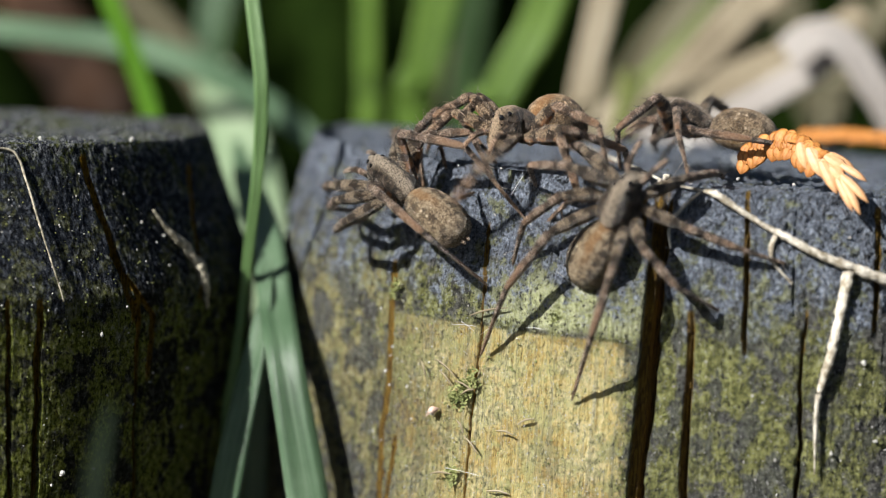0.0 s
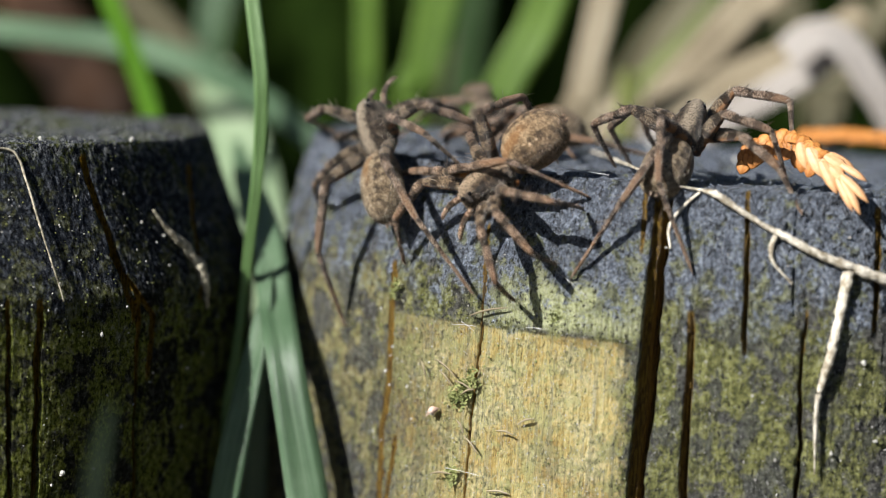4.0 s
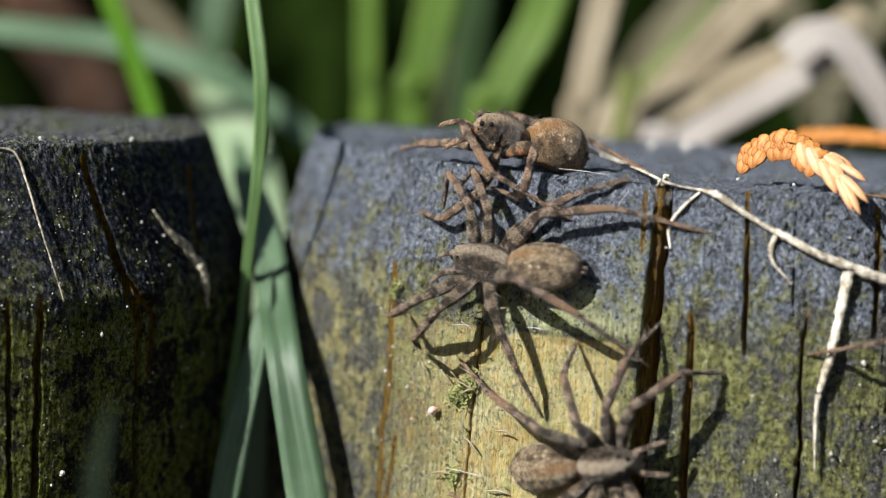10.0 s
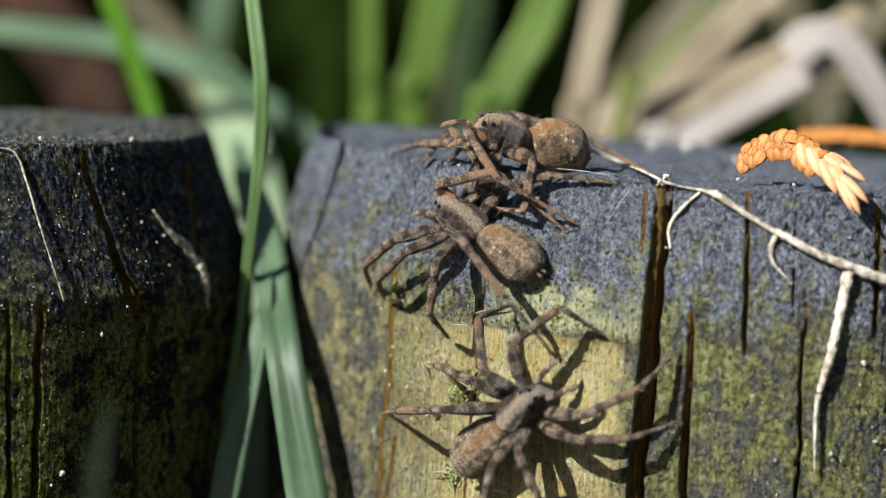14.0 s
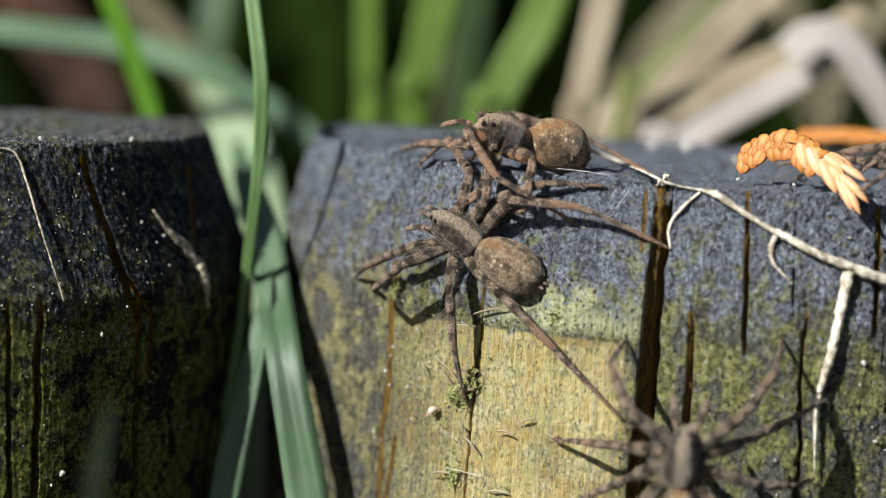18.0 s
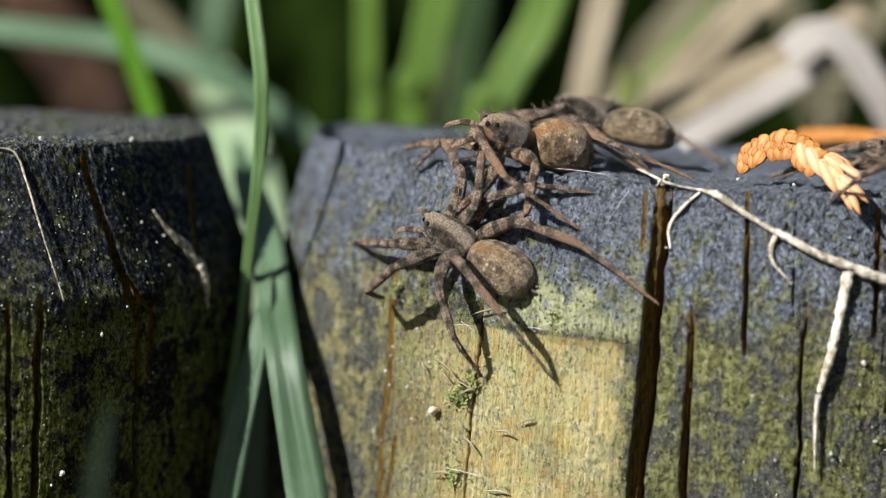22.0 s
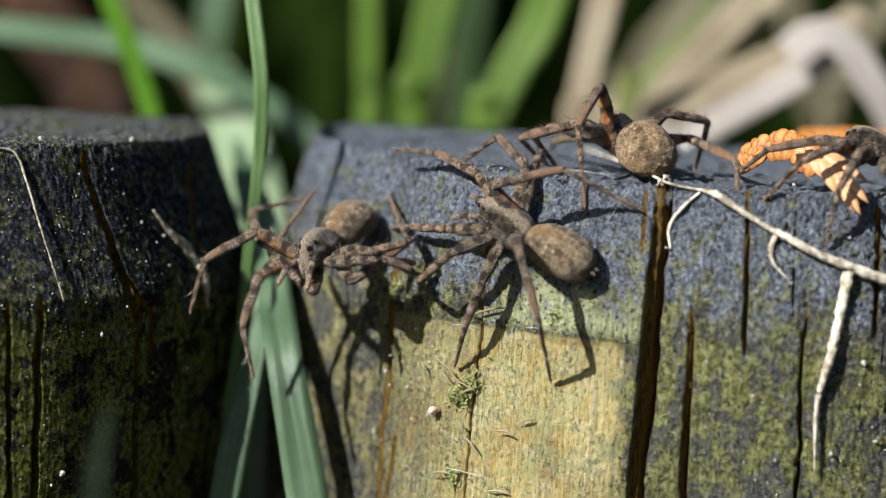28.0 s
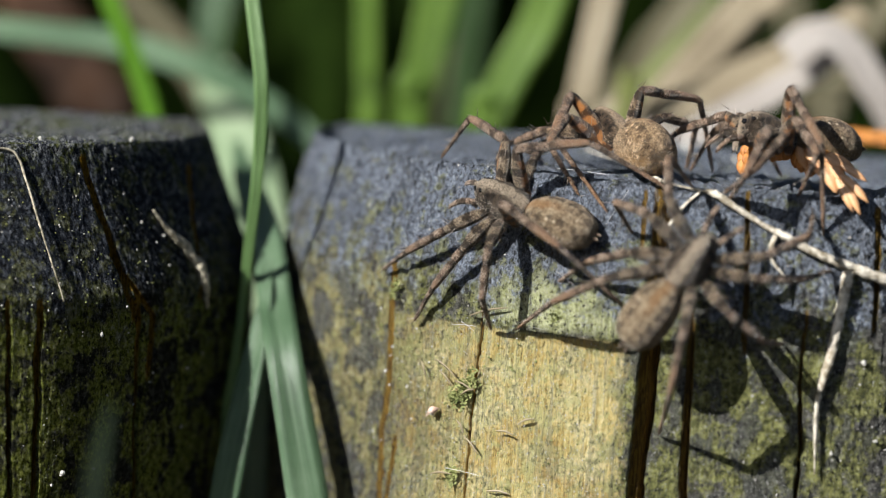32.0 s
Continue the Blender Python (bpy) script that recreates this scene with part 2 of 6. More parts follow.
def coat_material(name, kind):
    """Short brown fur of a wolf spider; kind: carapace, abdomen, femur, shin, or the hairs of carapace, abdomen and leg."""
    n = Nodes(name)
    v = n.coords()
    x, y, z = n.split(v)
    fuzz = n.noise(v, 11.0, 4, 0.85)
    blot = n.noise(v, 2.2, 4, 0.65)
    off = n.math("ABSOLUTE", y)
    wob = n.math("ADD", off, n.math("MULTIPLY", n.math("SUBTRACT", blot, 0.5), 0.55))
    # two rows of spots along the abdomen
    along = n.math("SUBTRACT", n.math("FRACT", n.math("DIVIDE", x, 0.72)), 0.5)
    aside = n.math("SUBTRACT", off, 0.42)
    spot = n.math("SQRT", n.math("ADD", n.math("POWER", n.math("MULTIPLY", along, 0.72), 2.0), n.math("POWER", aside, 2.0)))
    blotch = n.math("ADD", n.math("SQRT", n.math("ADD", n.math("POWER", n.math("MULTIPLY", along, 0.72), 2.0), n.math("POWER", n.math("SUBTRACT", off, 0.68), 2.0))), n.math("MULTIPLY", n.math("SUBTRACT", blot, 0.5), 0.35))
    rough, spec = (0.34, 0.65) if kind in ("femur", "shin", "carapace") else (0.45, 0.5)
    if kind == "abdomen":
        col = n.ramp(n.math("ADD", n.math("MULTIPLY", blot, 0.4), n.math("MULTIPLY", fuzz, 0.6)), (0.32, (0.024, 0.016, 0.010)), (0.46, (0.17, 0.122, 0.075)), (0.58, (0.36, 0.275, 0.18)), (0.74, (0.72, 0.62, 0.47)))
        col = n.mix(n.math("MULTIPLY", n.math("SUBTRACT", 1.0, n.step(blotch, 0.08, 0.30)), 0.65), col, (0.020, 0.012, 0.008))
        col = n.mix(n.math("MULTIPLY", n.math("SUBTRACT", 1.0, n.step(n.math("ADD", spot, n.math("MULTIPLY", n.math("SUBTRACT", blot, 0.5), 0.25)), 0.04, 0.13)), 0.4), col, (0.60, 0.50, 0.36))
        fleck = n.cells(n.coords((1000, 1000, 800)), 3.2)
        col = n.mix(n.math("MULTIPLY", n.math("SUBTRACT", 1.0, n.step(fleck, 0.14, 0.30)), 0.6), col, (0.020, 0.012, 0.008))
        dots = n.cells(v, 2.3)
        col = n.mix(n.math("MULTIPLY", n.math("SUBTRACT", 1.0, n.step(dots, 0.12, 0.24)), 0.75), col, (0.72, 0.62, 0.47))
        heart = n.math("MULTIPLY", n.math("SUBTRACT", 1.0, n.step(wob, 0.12, 0.34)), n.step(x, -2.6, -1.2))
        col = n.mix(n.math("MULTIPLY", heart, 0.55), col, (0.30, 0.16, 0.065))
        low = n.math("SUBTRACT", 1.0, n.step(n.math("ADD", z, n.math("MULTIPLY", blot, 0.5)), -0.1, 0.5))
        col = n.mix(n.math("MULTIPLY", low, 0.6), col, (0.42, 0.27, 0.11))
    elif kind == "carapace":
        ray = n.math("SINE", n.math("ADD", n.math("MULTIPLY", n.math("ARCTAN2", n.math("SUBTRACT", x, 1.2), y), 11.0), n.math("MULTIPLY", blot, 4.0)))
        col = n.ramp(n.math("ADD", n.math("MULTIPLY", blot, 0.5), n.math("MULTIPLY", fuzz, 0.5)), (0.38, (0.005, 0.004, 0.003)), (0.52, (0.034, 0.024, 0.017)), (0.66, (0.22, 0.18, 0.14)))
        col = n.mix(n.math("MULTIPLY", n.step(ray, 0.2, 0.9), 0.2), col, (0.20, 0.15, 0.10))
        band = n.math("SUBTRACT", 1.0, n.step(wob, 0.22, 0.42))
        rim = n.step(wob, 1.0, 1.2)
        col = n.mix(n.math("MULTIPLY", n.math("MAXIMUM", band, rim), n.step(fuzz, 0.3, 0.6)), col, (0.46, 0.38, 0.29))
    elif kind in ("femur", "shin"):
        ring = n.math("SINE", n.math("ADD", n.math("MULTIPLY", x, 6.0), n.math("MULTIPLY", blot, 4.0)))
        if kind == "femur":
            col = n.ramp(fuzz, (0.34, (0.016, 0.010, 0.006)), (0.50, (0.16, 0.112, 0.068)), (0.66, (0.60, 0.50, 0.38)))
            under = n.step(n.math("ADD", n.math("MULTIPLY", z, -1.0), n.math("MULTIPLY", blot, 0.25)), 0.08, 0.34)
            col = n.mix(n.math("MULTIPLY", under, 0.75), col, (0.44, 0.17, 0.032))
            col = n.mix(n.math("MULTIPLY", n.step(ring, -0.1, 0.6), 0.85), col, (0.010, 0.006, 0.004))
        else:
            col = n.ramp(fuzz, (0.34, (0.036, 0.021, 0.014)), (0.50, (0.25, 0.165, 0.112)), (0.66, (0.68, 0.56, 0.46)))
            far = n.step(n.math("ADD", x, n.math("MULTIPLY", blot, 0.8)), 2.0, 3.4)
            ring = n.math("MULTIPLY", n.step(ring, 0.0, 0.7), n.math("SUBTRACT", 1.0, n.math("MULTIPLY", far, 0.8)))
            col = n.mix(n.math("MULTIPLY", ring, 0.75), col, (0.014, 0.009, 0.006))
            col = n.mix(n.math("MULTIPLY", far, 0.5), col, (0.34, 0.185, 0.095))
    else:
        chance = n.island()
        if kind == "carapace_hair":
            col = n.ramp(chance, (0.0, (0.006, 0.005, 0.004)), (0.5, (0.055, 0.042, 0.031)), (0.72, (0.40, 0.345, 0.28)), (1.0, (0.92, 0.87, 0.80)))
            band = n.math("SUBTRACT", 1.0, n.step(wob, 0.24, 0.46))
            col = n.mix(n.math("MULTIPLY", band, 0.5), col, n.mix(chance, (0.24, 0.19, 0.13), (0.66, 0.57, 0.44)))
        elif kind == "abdomen_hair":
            col = n.ramp(chance, (0.0, (0.030, 0.020, 0.012)), (0.30, (0.18, 0.135, 0.088)), (0.6, (0.48, 0.38, 0.27)), (1.0, (0.90, 0.82, 0.68)))
            col = n.mix(n.math("MULTIPLY", n.math("SUBTRACT", 1.0, n.step(blotch, 0.08, 0.30)), 0.65), col, (0.022, 0.014, 0.009))
        else:
            col = n.ramp(chance, (0.0, (0.006, 0.004, 0.003)), (0.50, (0.06, 0.040, 0.026)), (0.74, (0.38, 0.30, 0.23)), (1.0, (0.92, 0.86, 0.78)))
        rough, spec = 0.3, 0.7
    col = n.mix(1.0, col, n.tree.nodes.new("ShaderNodeObjectInfo").outputs["Color"], "MULTIPLY")
    n.bump(fuzz, 1.0, 0.00015)
    return n.done(col, rough, spec)


M_LOG = log_material("weathered_log", (-19.3, -6.6, 8.3), 6.4, 0.9, 2.0)
M_LOG_DARK = log_material("tarred_log", (-90.0, -80.0, 8.0), 8.6, 0.75, 0.165)
M_GREEN = blade_material("grass_leaf", (0.042, 0.082, 0.040), (0.090, 0.160, 0.082), (0.21, 0.30, 0.19), 0.36)
# lit copy of the green leaf: strong sunlight put into a paler colour
M_SUNLIT = blade_material("sunlit_grass_leaf", (0.20, 0.29, 0.16), (0.34, 0.44, 0.27), (0.50, 0.58, 0.42), 0.36, 0.35)
M_YOUNG = blade_material("thin_grass_leaf", (0.095, 0.18, 0.055), (0.18, 0.31, 0.11), (0.32, 0.48, 0.23), 0.36, 0.35)
M_SAGE = blade_material("sage_grass_leaf", (0.060, 0.125, 0.060), (0.12, 0.21, 0.11), (0.22, 0.32, 0.20), 0.45)
M_OLIVE = blade_material("olive_grass_leaf", (0.07, 0.09, 0.015), (0.14, 0.17, 0.035), (0.24, 0.27, 0.08))
M_BRIGHT = blade_material("young_grass_leaf", (0.060, 0.125, 0.010), (0.115, 0.21, 0.022), (0.20, 0.32, 0.060), 0.5)
M_LIME = blade_material("lime_grass_leaf", (0.045, 0.14, 0.002), (0.085, 0.24, 0.004), (0.15, 0.34, 0.015), 0.7)
# darker copy of the green leaf, with shade put into the colour
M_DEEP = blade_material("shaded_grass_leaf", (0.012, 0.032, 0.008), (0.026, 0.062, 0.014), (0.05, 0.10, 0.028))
# almost black green: shade on the near leaf is put into its colour
M_SHADE = blade_material("shade_dark_grass_leaf", (0.0015, 0.006, 0.0005), (0.003, 0.011, 0.001), (0.005, 0.015, 0.0015), 0.95, 0.1)
M_STRAW = blade_material("dry_grass_leaf", (0.21, 0.165, 0.10), (0.36, 0.295, 0.19), (0.50, 0.43, 0.31), 0.65)
M_DULL = blade_material("weathered_grass_leaf", (0.085, 0.075, 0.038), (0.155, 0.138, 0.078), (0.24, 0.22, 0.14), 0.75)
M_PALE = blade_material("bleached_grass_leaf", (0.33, 0.29, 0.25), (0.46, 0.41, 0.37), (0.58, 0.54, 0.50), 0.65)
# near-black green: the shade deep inside the growth is put into it
M_THICKET = plain_material("shade_dark_thicket_leaf", (0.004, 0.010, 0.001), (0.020, 0.040, 0.005), 0.3, 0.9, spec=0.05)
M_LITTER = plain_material("leaf_litter", (0.020, 0.009, 0.004), (0.085, 0.042, 0.022), 0.25, 0.7)
M_SOIL = plain_material("dark_soil", (0.008, 0.006, 0.004), (0.035, 0.026, 0.018), 0.3, 0.9, 0.8)
M_ROOT = plain_material("bleached_rootlet", (0.20, 0.16, 0.10), (0.82, 0.76, 0.64), 2.4, 0.7, 1.0, (1, 1, 1))
M_SPLINTER = plain_material("raised_splinter", (0.10, 0.085, 0.055), (0.62, 0.56, 0.42), 3.0, 0.8, 0.8)
M_FROND = frond_material("orange_frond", (0.32, 0.105, 0.016), (0.62, 0.28, 0.075))
M_FROND_TIP = frond_material("pale_frond_tip", (0.60, 0.29, 0.11), (0.80, 0.52, 0.33))
M_GRIT = plain_material("pale_grit", (0.36, 0.34, 0.30), (0.68, 0.66, 0.62), 4.0, 0.5, 0.3)
M_HUSK = plain_material("seed_husk", (0.55, 0.36, 0.28), (0.85, 0.70, 0.62), 3.0, 0.6, 0.5)
M_SILK = plain_material("silk_thread", (0.7, 0.7, 0.7), (0.9, 0.9, 0.9), 4.0, 0.3, 0.1)
M_MOSS = plain_material("moss_tuft", (0.08, 0.10, 0.025), (0.36, 0.38, 0.15), 3.0, 0.8, 0.5)
M_CARAPACE = coat_material("carapace_fur", "carapace")
M_ABDOMEN = coat_material("abdomen_fur", "abdomen")
M_FEMUR = coat_material("thigh_fur", "femur")
M_LEG = coat_material("leg_fur", "shin")
M_BRISTLE = coat_material("carapace_bristle", "carapace_hair")
M_DOWN = coat_material("abdomen_bristle", "abdomen_hair")
M_HAIR = coat_material("leg_bristle", "leg_hair")
M_EYE = plain_material("eye_black", (0.004, 0.004, 0.005), (0.012, 0.010, 0.010), 2.0, 0.08, 0.0, (1, 1, 1), 0.6)

# x at the top, x low down, from, to, width and depth of each crack, in mm
CRACKS_NEAR = [(-5.7, -6.25, 0.3, 16.1, 0.82, 2.2),
               (-18.2, -18.9, 0.7, 4.9, 0.32, -0.8),
               (-19.8, -19.8, 6.0, 18.3, 0.28, 0.7),
               (-14.7, -15.3, 3.3, 17.4, 0.17, 0.9),
               (-3.9, -3.7, 6.7, 15.9, 0.36, 0.9),
               (2.0, 2.2, 6.3, 15.5, 0.2, 0.8),
               (-1.3, -1.2, 0.3, 5.3, 0.26, 0.8),
               (1.2, 1.3, 0.3, 4.0, 0.12, -0.5),
               (5.7, 5.7, 0.9, 4.4, 0.3, 1),
               (-23.3, -25.4, 0.0, 6.2, 0.3, -0.9),
               (-21.5, -22.8, 0.0, 3.8, 0.22, -0.7),
               (-19.0, -19.6, 0.4, 2.4, 0.3, -0.8),
               (-6.6, -6.7, 0.7, 2.3, 0.2, 0.6),
               (-11.0, -11.1, 0.3, 3.3, 0.26, -0.6),
               (-19.2, -19.3, 15.4, 18.5, 0.2, 0.6)]
CRACKS_TARRED = [(16.7, 18.8, 1.0, 5.9, 0.34, 0.6),
                 (18.8, 20.1, 5.9, 7.9, 0.3, 0.6),
                 (20.2, 20.4, 8.2, 18.7, 0.25, 0.7),
                 (13.9, 14.4, 8.3, 18.1, 0.2, 0.6),
                 (15.4, 15.5, 8.3, 18.2, 0.3, 0.7),
                 (21.8, 22.6, 1.8, 5.4, 0.2, 0.5)]


# ---- helpers for meshes ----
def mesh_from(name, verts, faces, *materials, smooth=True, uv=None, slots=None):
    me = bpy.data.meshes.new(name)
    me.from_pydata(verts, [], faces)
    for m in materials:
        me.materials.append(m)
    if smooth:
        me.polygons.foreach_set("use_smooth", [True] * len(me.polygons))
    if slots is not None:
        me.polygons.foreach_set("material_index", slots)
    if uv is not None:
        layer = me.uv_layers.new(name="along")
        loops = np.empty(len(me.loops), dtype=np.int32)
        me.loops.foreach_get("vertex_index", loops)
        layer.data.foreach_set("uv", np.asarray(uv, dtype=np.float32)[loops].ravel())
    me.update()
    return me


def child(name, me, parent, label=""):
    ob = new(name, me)
    ob.parent = parent
    return tagged(ob, label)


def lattice(seed, u, v):
    """Smooth value noise in the plane, 0 to 1."""
    iu, iv = np.floor(u).astype(np.int64), np.floor(v).astype(np.int64)
    fu, fv = u - iu, v - iv
    fu, fv = fu * fu * (3 - 2 * fu), fv * fv * (3 - 2 * fv)

    def h(a, b):
        k = (a * 374761393 + b * 668265263 + seed * 974711) & 0x7FFFFFFF
        k = ((k ^ (k >> 13)) * 1274126177) & 0x7FFFFFFF
        return ((k ^ (k >> 16)) & 0xFFFF) / 65535.0

    top = h(iu, iv) * (1 - fu) + h(iu + 1, iv) * fu
    low = h(iu, iv + 1) * (1 - fu) + h(iu + 1, iv + 1) * fu
    return top * (1 - fv) + low * fv


def rough(seed, u, v, octaves=4, gain=0.5):
    total, amp, norm = 0.0, 1.0, 0.0
    for k in range(octaves):
        total = total + amp * lattice(seed + k, u * 2 ** k, v * 2 ** k)
        norm, amp = norm + amp, amp * gain
    return total / norm - 0.5


def grid_faces(rows, cols, closed=True):
    r, c = np.meshgrid(np.arange(rows - 1), np.arange(cols if closed else cols - 1), indexing="ij")
    n = (c + 1) % cols
    return np.stack([r * cols + c, r * cols + n, (r + 1) * cols + n, (r + 1) * cols + c], -1).reshape(-1, 4).tolist()


# ---- the two half-round logs ----
BACK = 7.5      # how far behind its middle a log is cut flat
LOGS = {"near": (0.0, 0.0, 0.0, 25.5, 23.9, 6.4), "tarred": (-53.2, -3.0, -0.1, 25.5, 22.3, 8.0)}


def log_mesh(name, which, seed, cracks, columns, material):
    """A half-round log with a bevelled cut top. cracks: x at the top, x low down, depth range from and to, width, depth, all in mm; a negative depth is as dark inside as the stain."""
    cx, cy, top, big, small, bevel = LOGS[which]
    # outline as angles, dense on the round front, sparse on the flat back
    west, east = (columns * 4 // 5, columns // 5) if which == "near" else (columns // 6, columns * 5 // 6)
    ang = np.concatenate([np.linspace(math.pi - 0.08, 5.05, west), np.linspace(5.06, 2 * math.pi + 0.08, east), np.linspace(0.1, math.pi - 0.1, 40)])
    ca, sa = np.cos(ang), np.sin(ang)
    flat = np.where(sa > 1e-6, BACK / np.maximum(sa, 1e-6), 1e9)
    down = np.concatenate([np.zeros(46), np.linspace(0.0, bevel, 74)[1:], bevel + np.linspace(0, 16, 110)[1:], bevel + 16 + np.geomspace(1, 150, 24)])
    shrink = np.concatenate([np.linspace(0.02, 1.0, 46) ** 0.8, np.ones(len(down) - 46)])
    t, a = down[:, None], ang[None, :]
    f = np.clip(t / bevel, 0, 1)
    radius = small + (big - small) * f
    r_big = np.minimum(radius, flat[None, :])
    arc = ((a - math.pi) % (2 * math.pi)) * big
    onside = (t > 0) | (shrink[:, None] > 0.995)
    x0 = ca[None, :] * r_big
    # wood fibre, adze marks on the bevel and slow swelling
    fibre = rough(seed, arc * 2.6 + 40, t * 0.10 + 3, 4, 0.6) * (0.24 if which == "near" else 0.05)
    swell = rough(seed + 9, arc * 0.10 + 7, t * 0.07 + 5, 3) * 0.7 - 0.05
    pits = rough(seed + 21, arc * 3.4 + 11, t * 2.6 + 2, 3, 0.8) * np.where(f < 1, 0.34, 0.22) * (1.0 if which == "near" else 0.36)
    push = np.where(sa[None, :] < 0.1, fibre + swell + pits, 0.0)
    # a flake split away below the bevel leaves a shallow step
    if which == "near":
        push = push + 1.0 * np.clip((-x0 - 21.0) / 3.5, 0, 1) * (sa[None, :] < 0.33)
        lip = 8.4 + rough(5, x0 * 0.5, t * 0 + 1.0, 3) * 1.2 + 0.03 * (x0 + 12)
        push = push - 0.13 * np.clip((t - lip) / 0.25, 0, 1) * np.clip((x0 + 20.0) / 0.8, 0, 1) * np.clip((-6.6 - x0) / 0.3, 0, 1) * (sa[None, :] < 0)
    opened = np.zeros((len(down), len(ang)))
    for xt, xb, t0, t1, width, depth in cracks:
        k = np.clip((t - t0) / (t1 - t0), 0, 1.6)
        mid = xt + (xb - xt) * k + rough(seed + 31 + int(t0 * 7), t * 0.5 + xt, t * 0 + xt, 3) * 0.35
        w = width * (0.85 + 0.3 * (rough(seed + 50, t * 0.35 + xt * 3, t * 0 + 2.5, 2) + 0.5))
        fade = np.clip((t - t0 + 0.6) / 1.2, 0, 1) * np.clip((t1 * 1.6 - t + 0.5) / 2.0, 0, 1)
        u = (x0 - mid) / (w * 0.60)
        ragged = rough(seed + 60, x0 * 2.0 + 30, t * 0.25 + xt, 3) * 0.6
        floor = 0.36 + 0.64 * np.clip((u + 0.15 + ragged) / 0.5, 0, 1)
        wall = np.clip((1 - np.abs(u)) / 0.28, 0, 1)
        cut = wall * floor
        push = push - abs(depth) * np.clip(0.3 + (t - t0) / 9.0, 0.3, 1.0) * cut * fade * (sa[None, :] < 0.05) * onside
        opened = np.maximum(opened, (depth > 0) * wall * np.clip(fade * 1.5, 0, 1) * (sa[None, :] < 0.05) * onside)
    r = (r_big + push * onside) * shrink[:, None]
    # worn rim and the uneven sawn top
    z = top - t + np.zeros_like(r)
    wear = np.clip((shrink[:, None] - 0.93) / 0.07, 0, 1) * (t <= 0)
    z = z - 0.45 * wear ** 2
    x, y = r * ca[None, :], r * sa[None, :]
    up = rough(seed + 70, x * 0.9 + 60, y * 0.9 + 60, 5, 0.75) * 0.8 - 0.15 + rough(seed + 75, x * 2.4 + 60, y * 0.5 + 60, 3) * 0.3
    for xt, xb, t0, t1, width, depth in cracks:
        if t0 < 1.0:
            up = up - 0.8 * abs(depth) * np.clip(1 - np.abs(x - xt) / (width * 0.7), 0, 1) ** 0.5 * np.clip((shrink[:, None] - 0.80) / 0.12, 0, 1)
    z = z + np.where(t <= 0, up * np.clip((1.001 - shrink[:, None]) / 0.03 + 0.35, 0, 1), 0.0)
    verts = np.stack([x, y, z], -1).reshape(-1, 3) * MM
    rows, cols = r.shape
    faces = [f[::-1] for f in grid_faces(rows, cols)]
    faces.append(list(range(cols)))
    faces.append([(rows - 1) * cols + i for i in range(cols)][::-1])
    me = mesh_from(name, verts.tolist(), faces, material)
    me.attributes.new("split", "FLOAT", "POINT").data.foreach_set("value", opened.astype(np.float32).ravel())
    return me


def place_log(name, which, seed, cracks, columns, material, label):
    cx, cy, top, *_ = LOGS[which]
    ob = new(name, log_mesh(name, which, seed, cracks, columns, material))
    ob.location = (cx * MM, cy * MM, TOP)
    return tagged(ob, label, "log", "log edging")


place_log("edging_log", "near", 3, CRACKS_NEAR, 760, M_LOG,
          "weathered garden edging log with blackened top and bare golden wood")
place_log("edging_log", "tarred", 17, CRACKS_TARRED, 560, M_LOG_DARK,
          "blackened garden edging log with green algae on its face")


def log_distance(p, which="near"):
    """Distance in mm of a point from a log's skin, negative inside."""
    cx, cy, top, big, small, bevel = LOGS[which]
    x, y, t = p.x - cx, p.y - cy, top - p.z
    a = math.hypot(x, y) - (small + (big - small) * min(max(t / bevel, 0), 1))
    q = (a, -t, y - BACK)
    out = math.sqrt(sum(max(c, 0) ** 2 for c in q))
    return out if out > 0 else max(q)


def log_normal(p, which="near"):
    g = Vector([log_distance(p + d, which) - log_distance(p - d, which) for d in (Vector((.4, 0, 0)), Vector((0, .4, 0)), Vector((0, 0, .4)))])
    return g.normalized() if g.length > 1e-9 else Vector((0, 0, 1))


def skin(p, lift=0.0, which="near"):
    """The point p, in mm from the middle of the near log's top, moved onto a log's skin."""
    p = Vector(p)
    for _ in range(25):
        p = p - log_normal(p, which) * (log_distance(p, which) - lift) * 0.8
    return p


def world_mm(p):
    return Vector((p[0] * MM, p[1] * MM, p[2] * MM + TOP))


# ---- ground and what grows behind ----
def ground_sheet():
    n = 90
    side = np.sign(np.linspace(-1, 1, n)) * (0.004 + np.abs(np.linspace(-1, 1, n)) ** 4 * 60)
    gx, gy = np.meshgrid(side, side, indexing="ij")
    gz = rough(91, gx * 14 + 900, gy * 14 + 900, 4) * 0.02 * np.exp(-np.hypot(gx, gy) / 3)
    faces = [f[::-1] for f in grid_faces(n, n, False)]
    ob = new("ground", mesh_from("ground", np.stack([gx, gy, gz], -1).reshape(-1, 3).tolist(), faces, M_SOIL))
    tagged(ob, "dark damp garden soil under the log edging", "ground", "", "structure")


ground_sheet()


def spline(points, count):
    """Points along a smooth line through the given ones."""
    p = [Vector(q) for q in points]
    p = [p[0] * 2 - p[1], *p, p[-1] * 2 - p[-2]]
    out = []
    for k in range(count):
        s = k / (count - 1) * (len(p) - 3)
        i = min(int(s), len(p) - 4)
        u = s - i
        a, b, c, d = p[i:i + 4]
        out.append(0.5 * ((2 * b) + (c - a) * u + (2 * a - 5 * b + 4 * c - d) * u * u + (3 * b - a - 3 * c + d) * u ** 3))
    return out


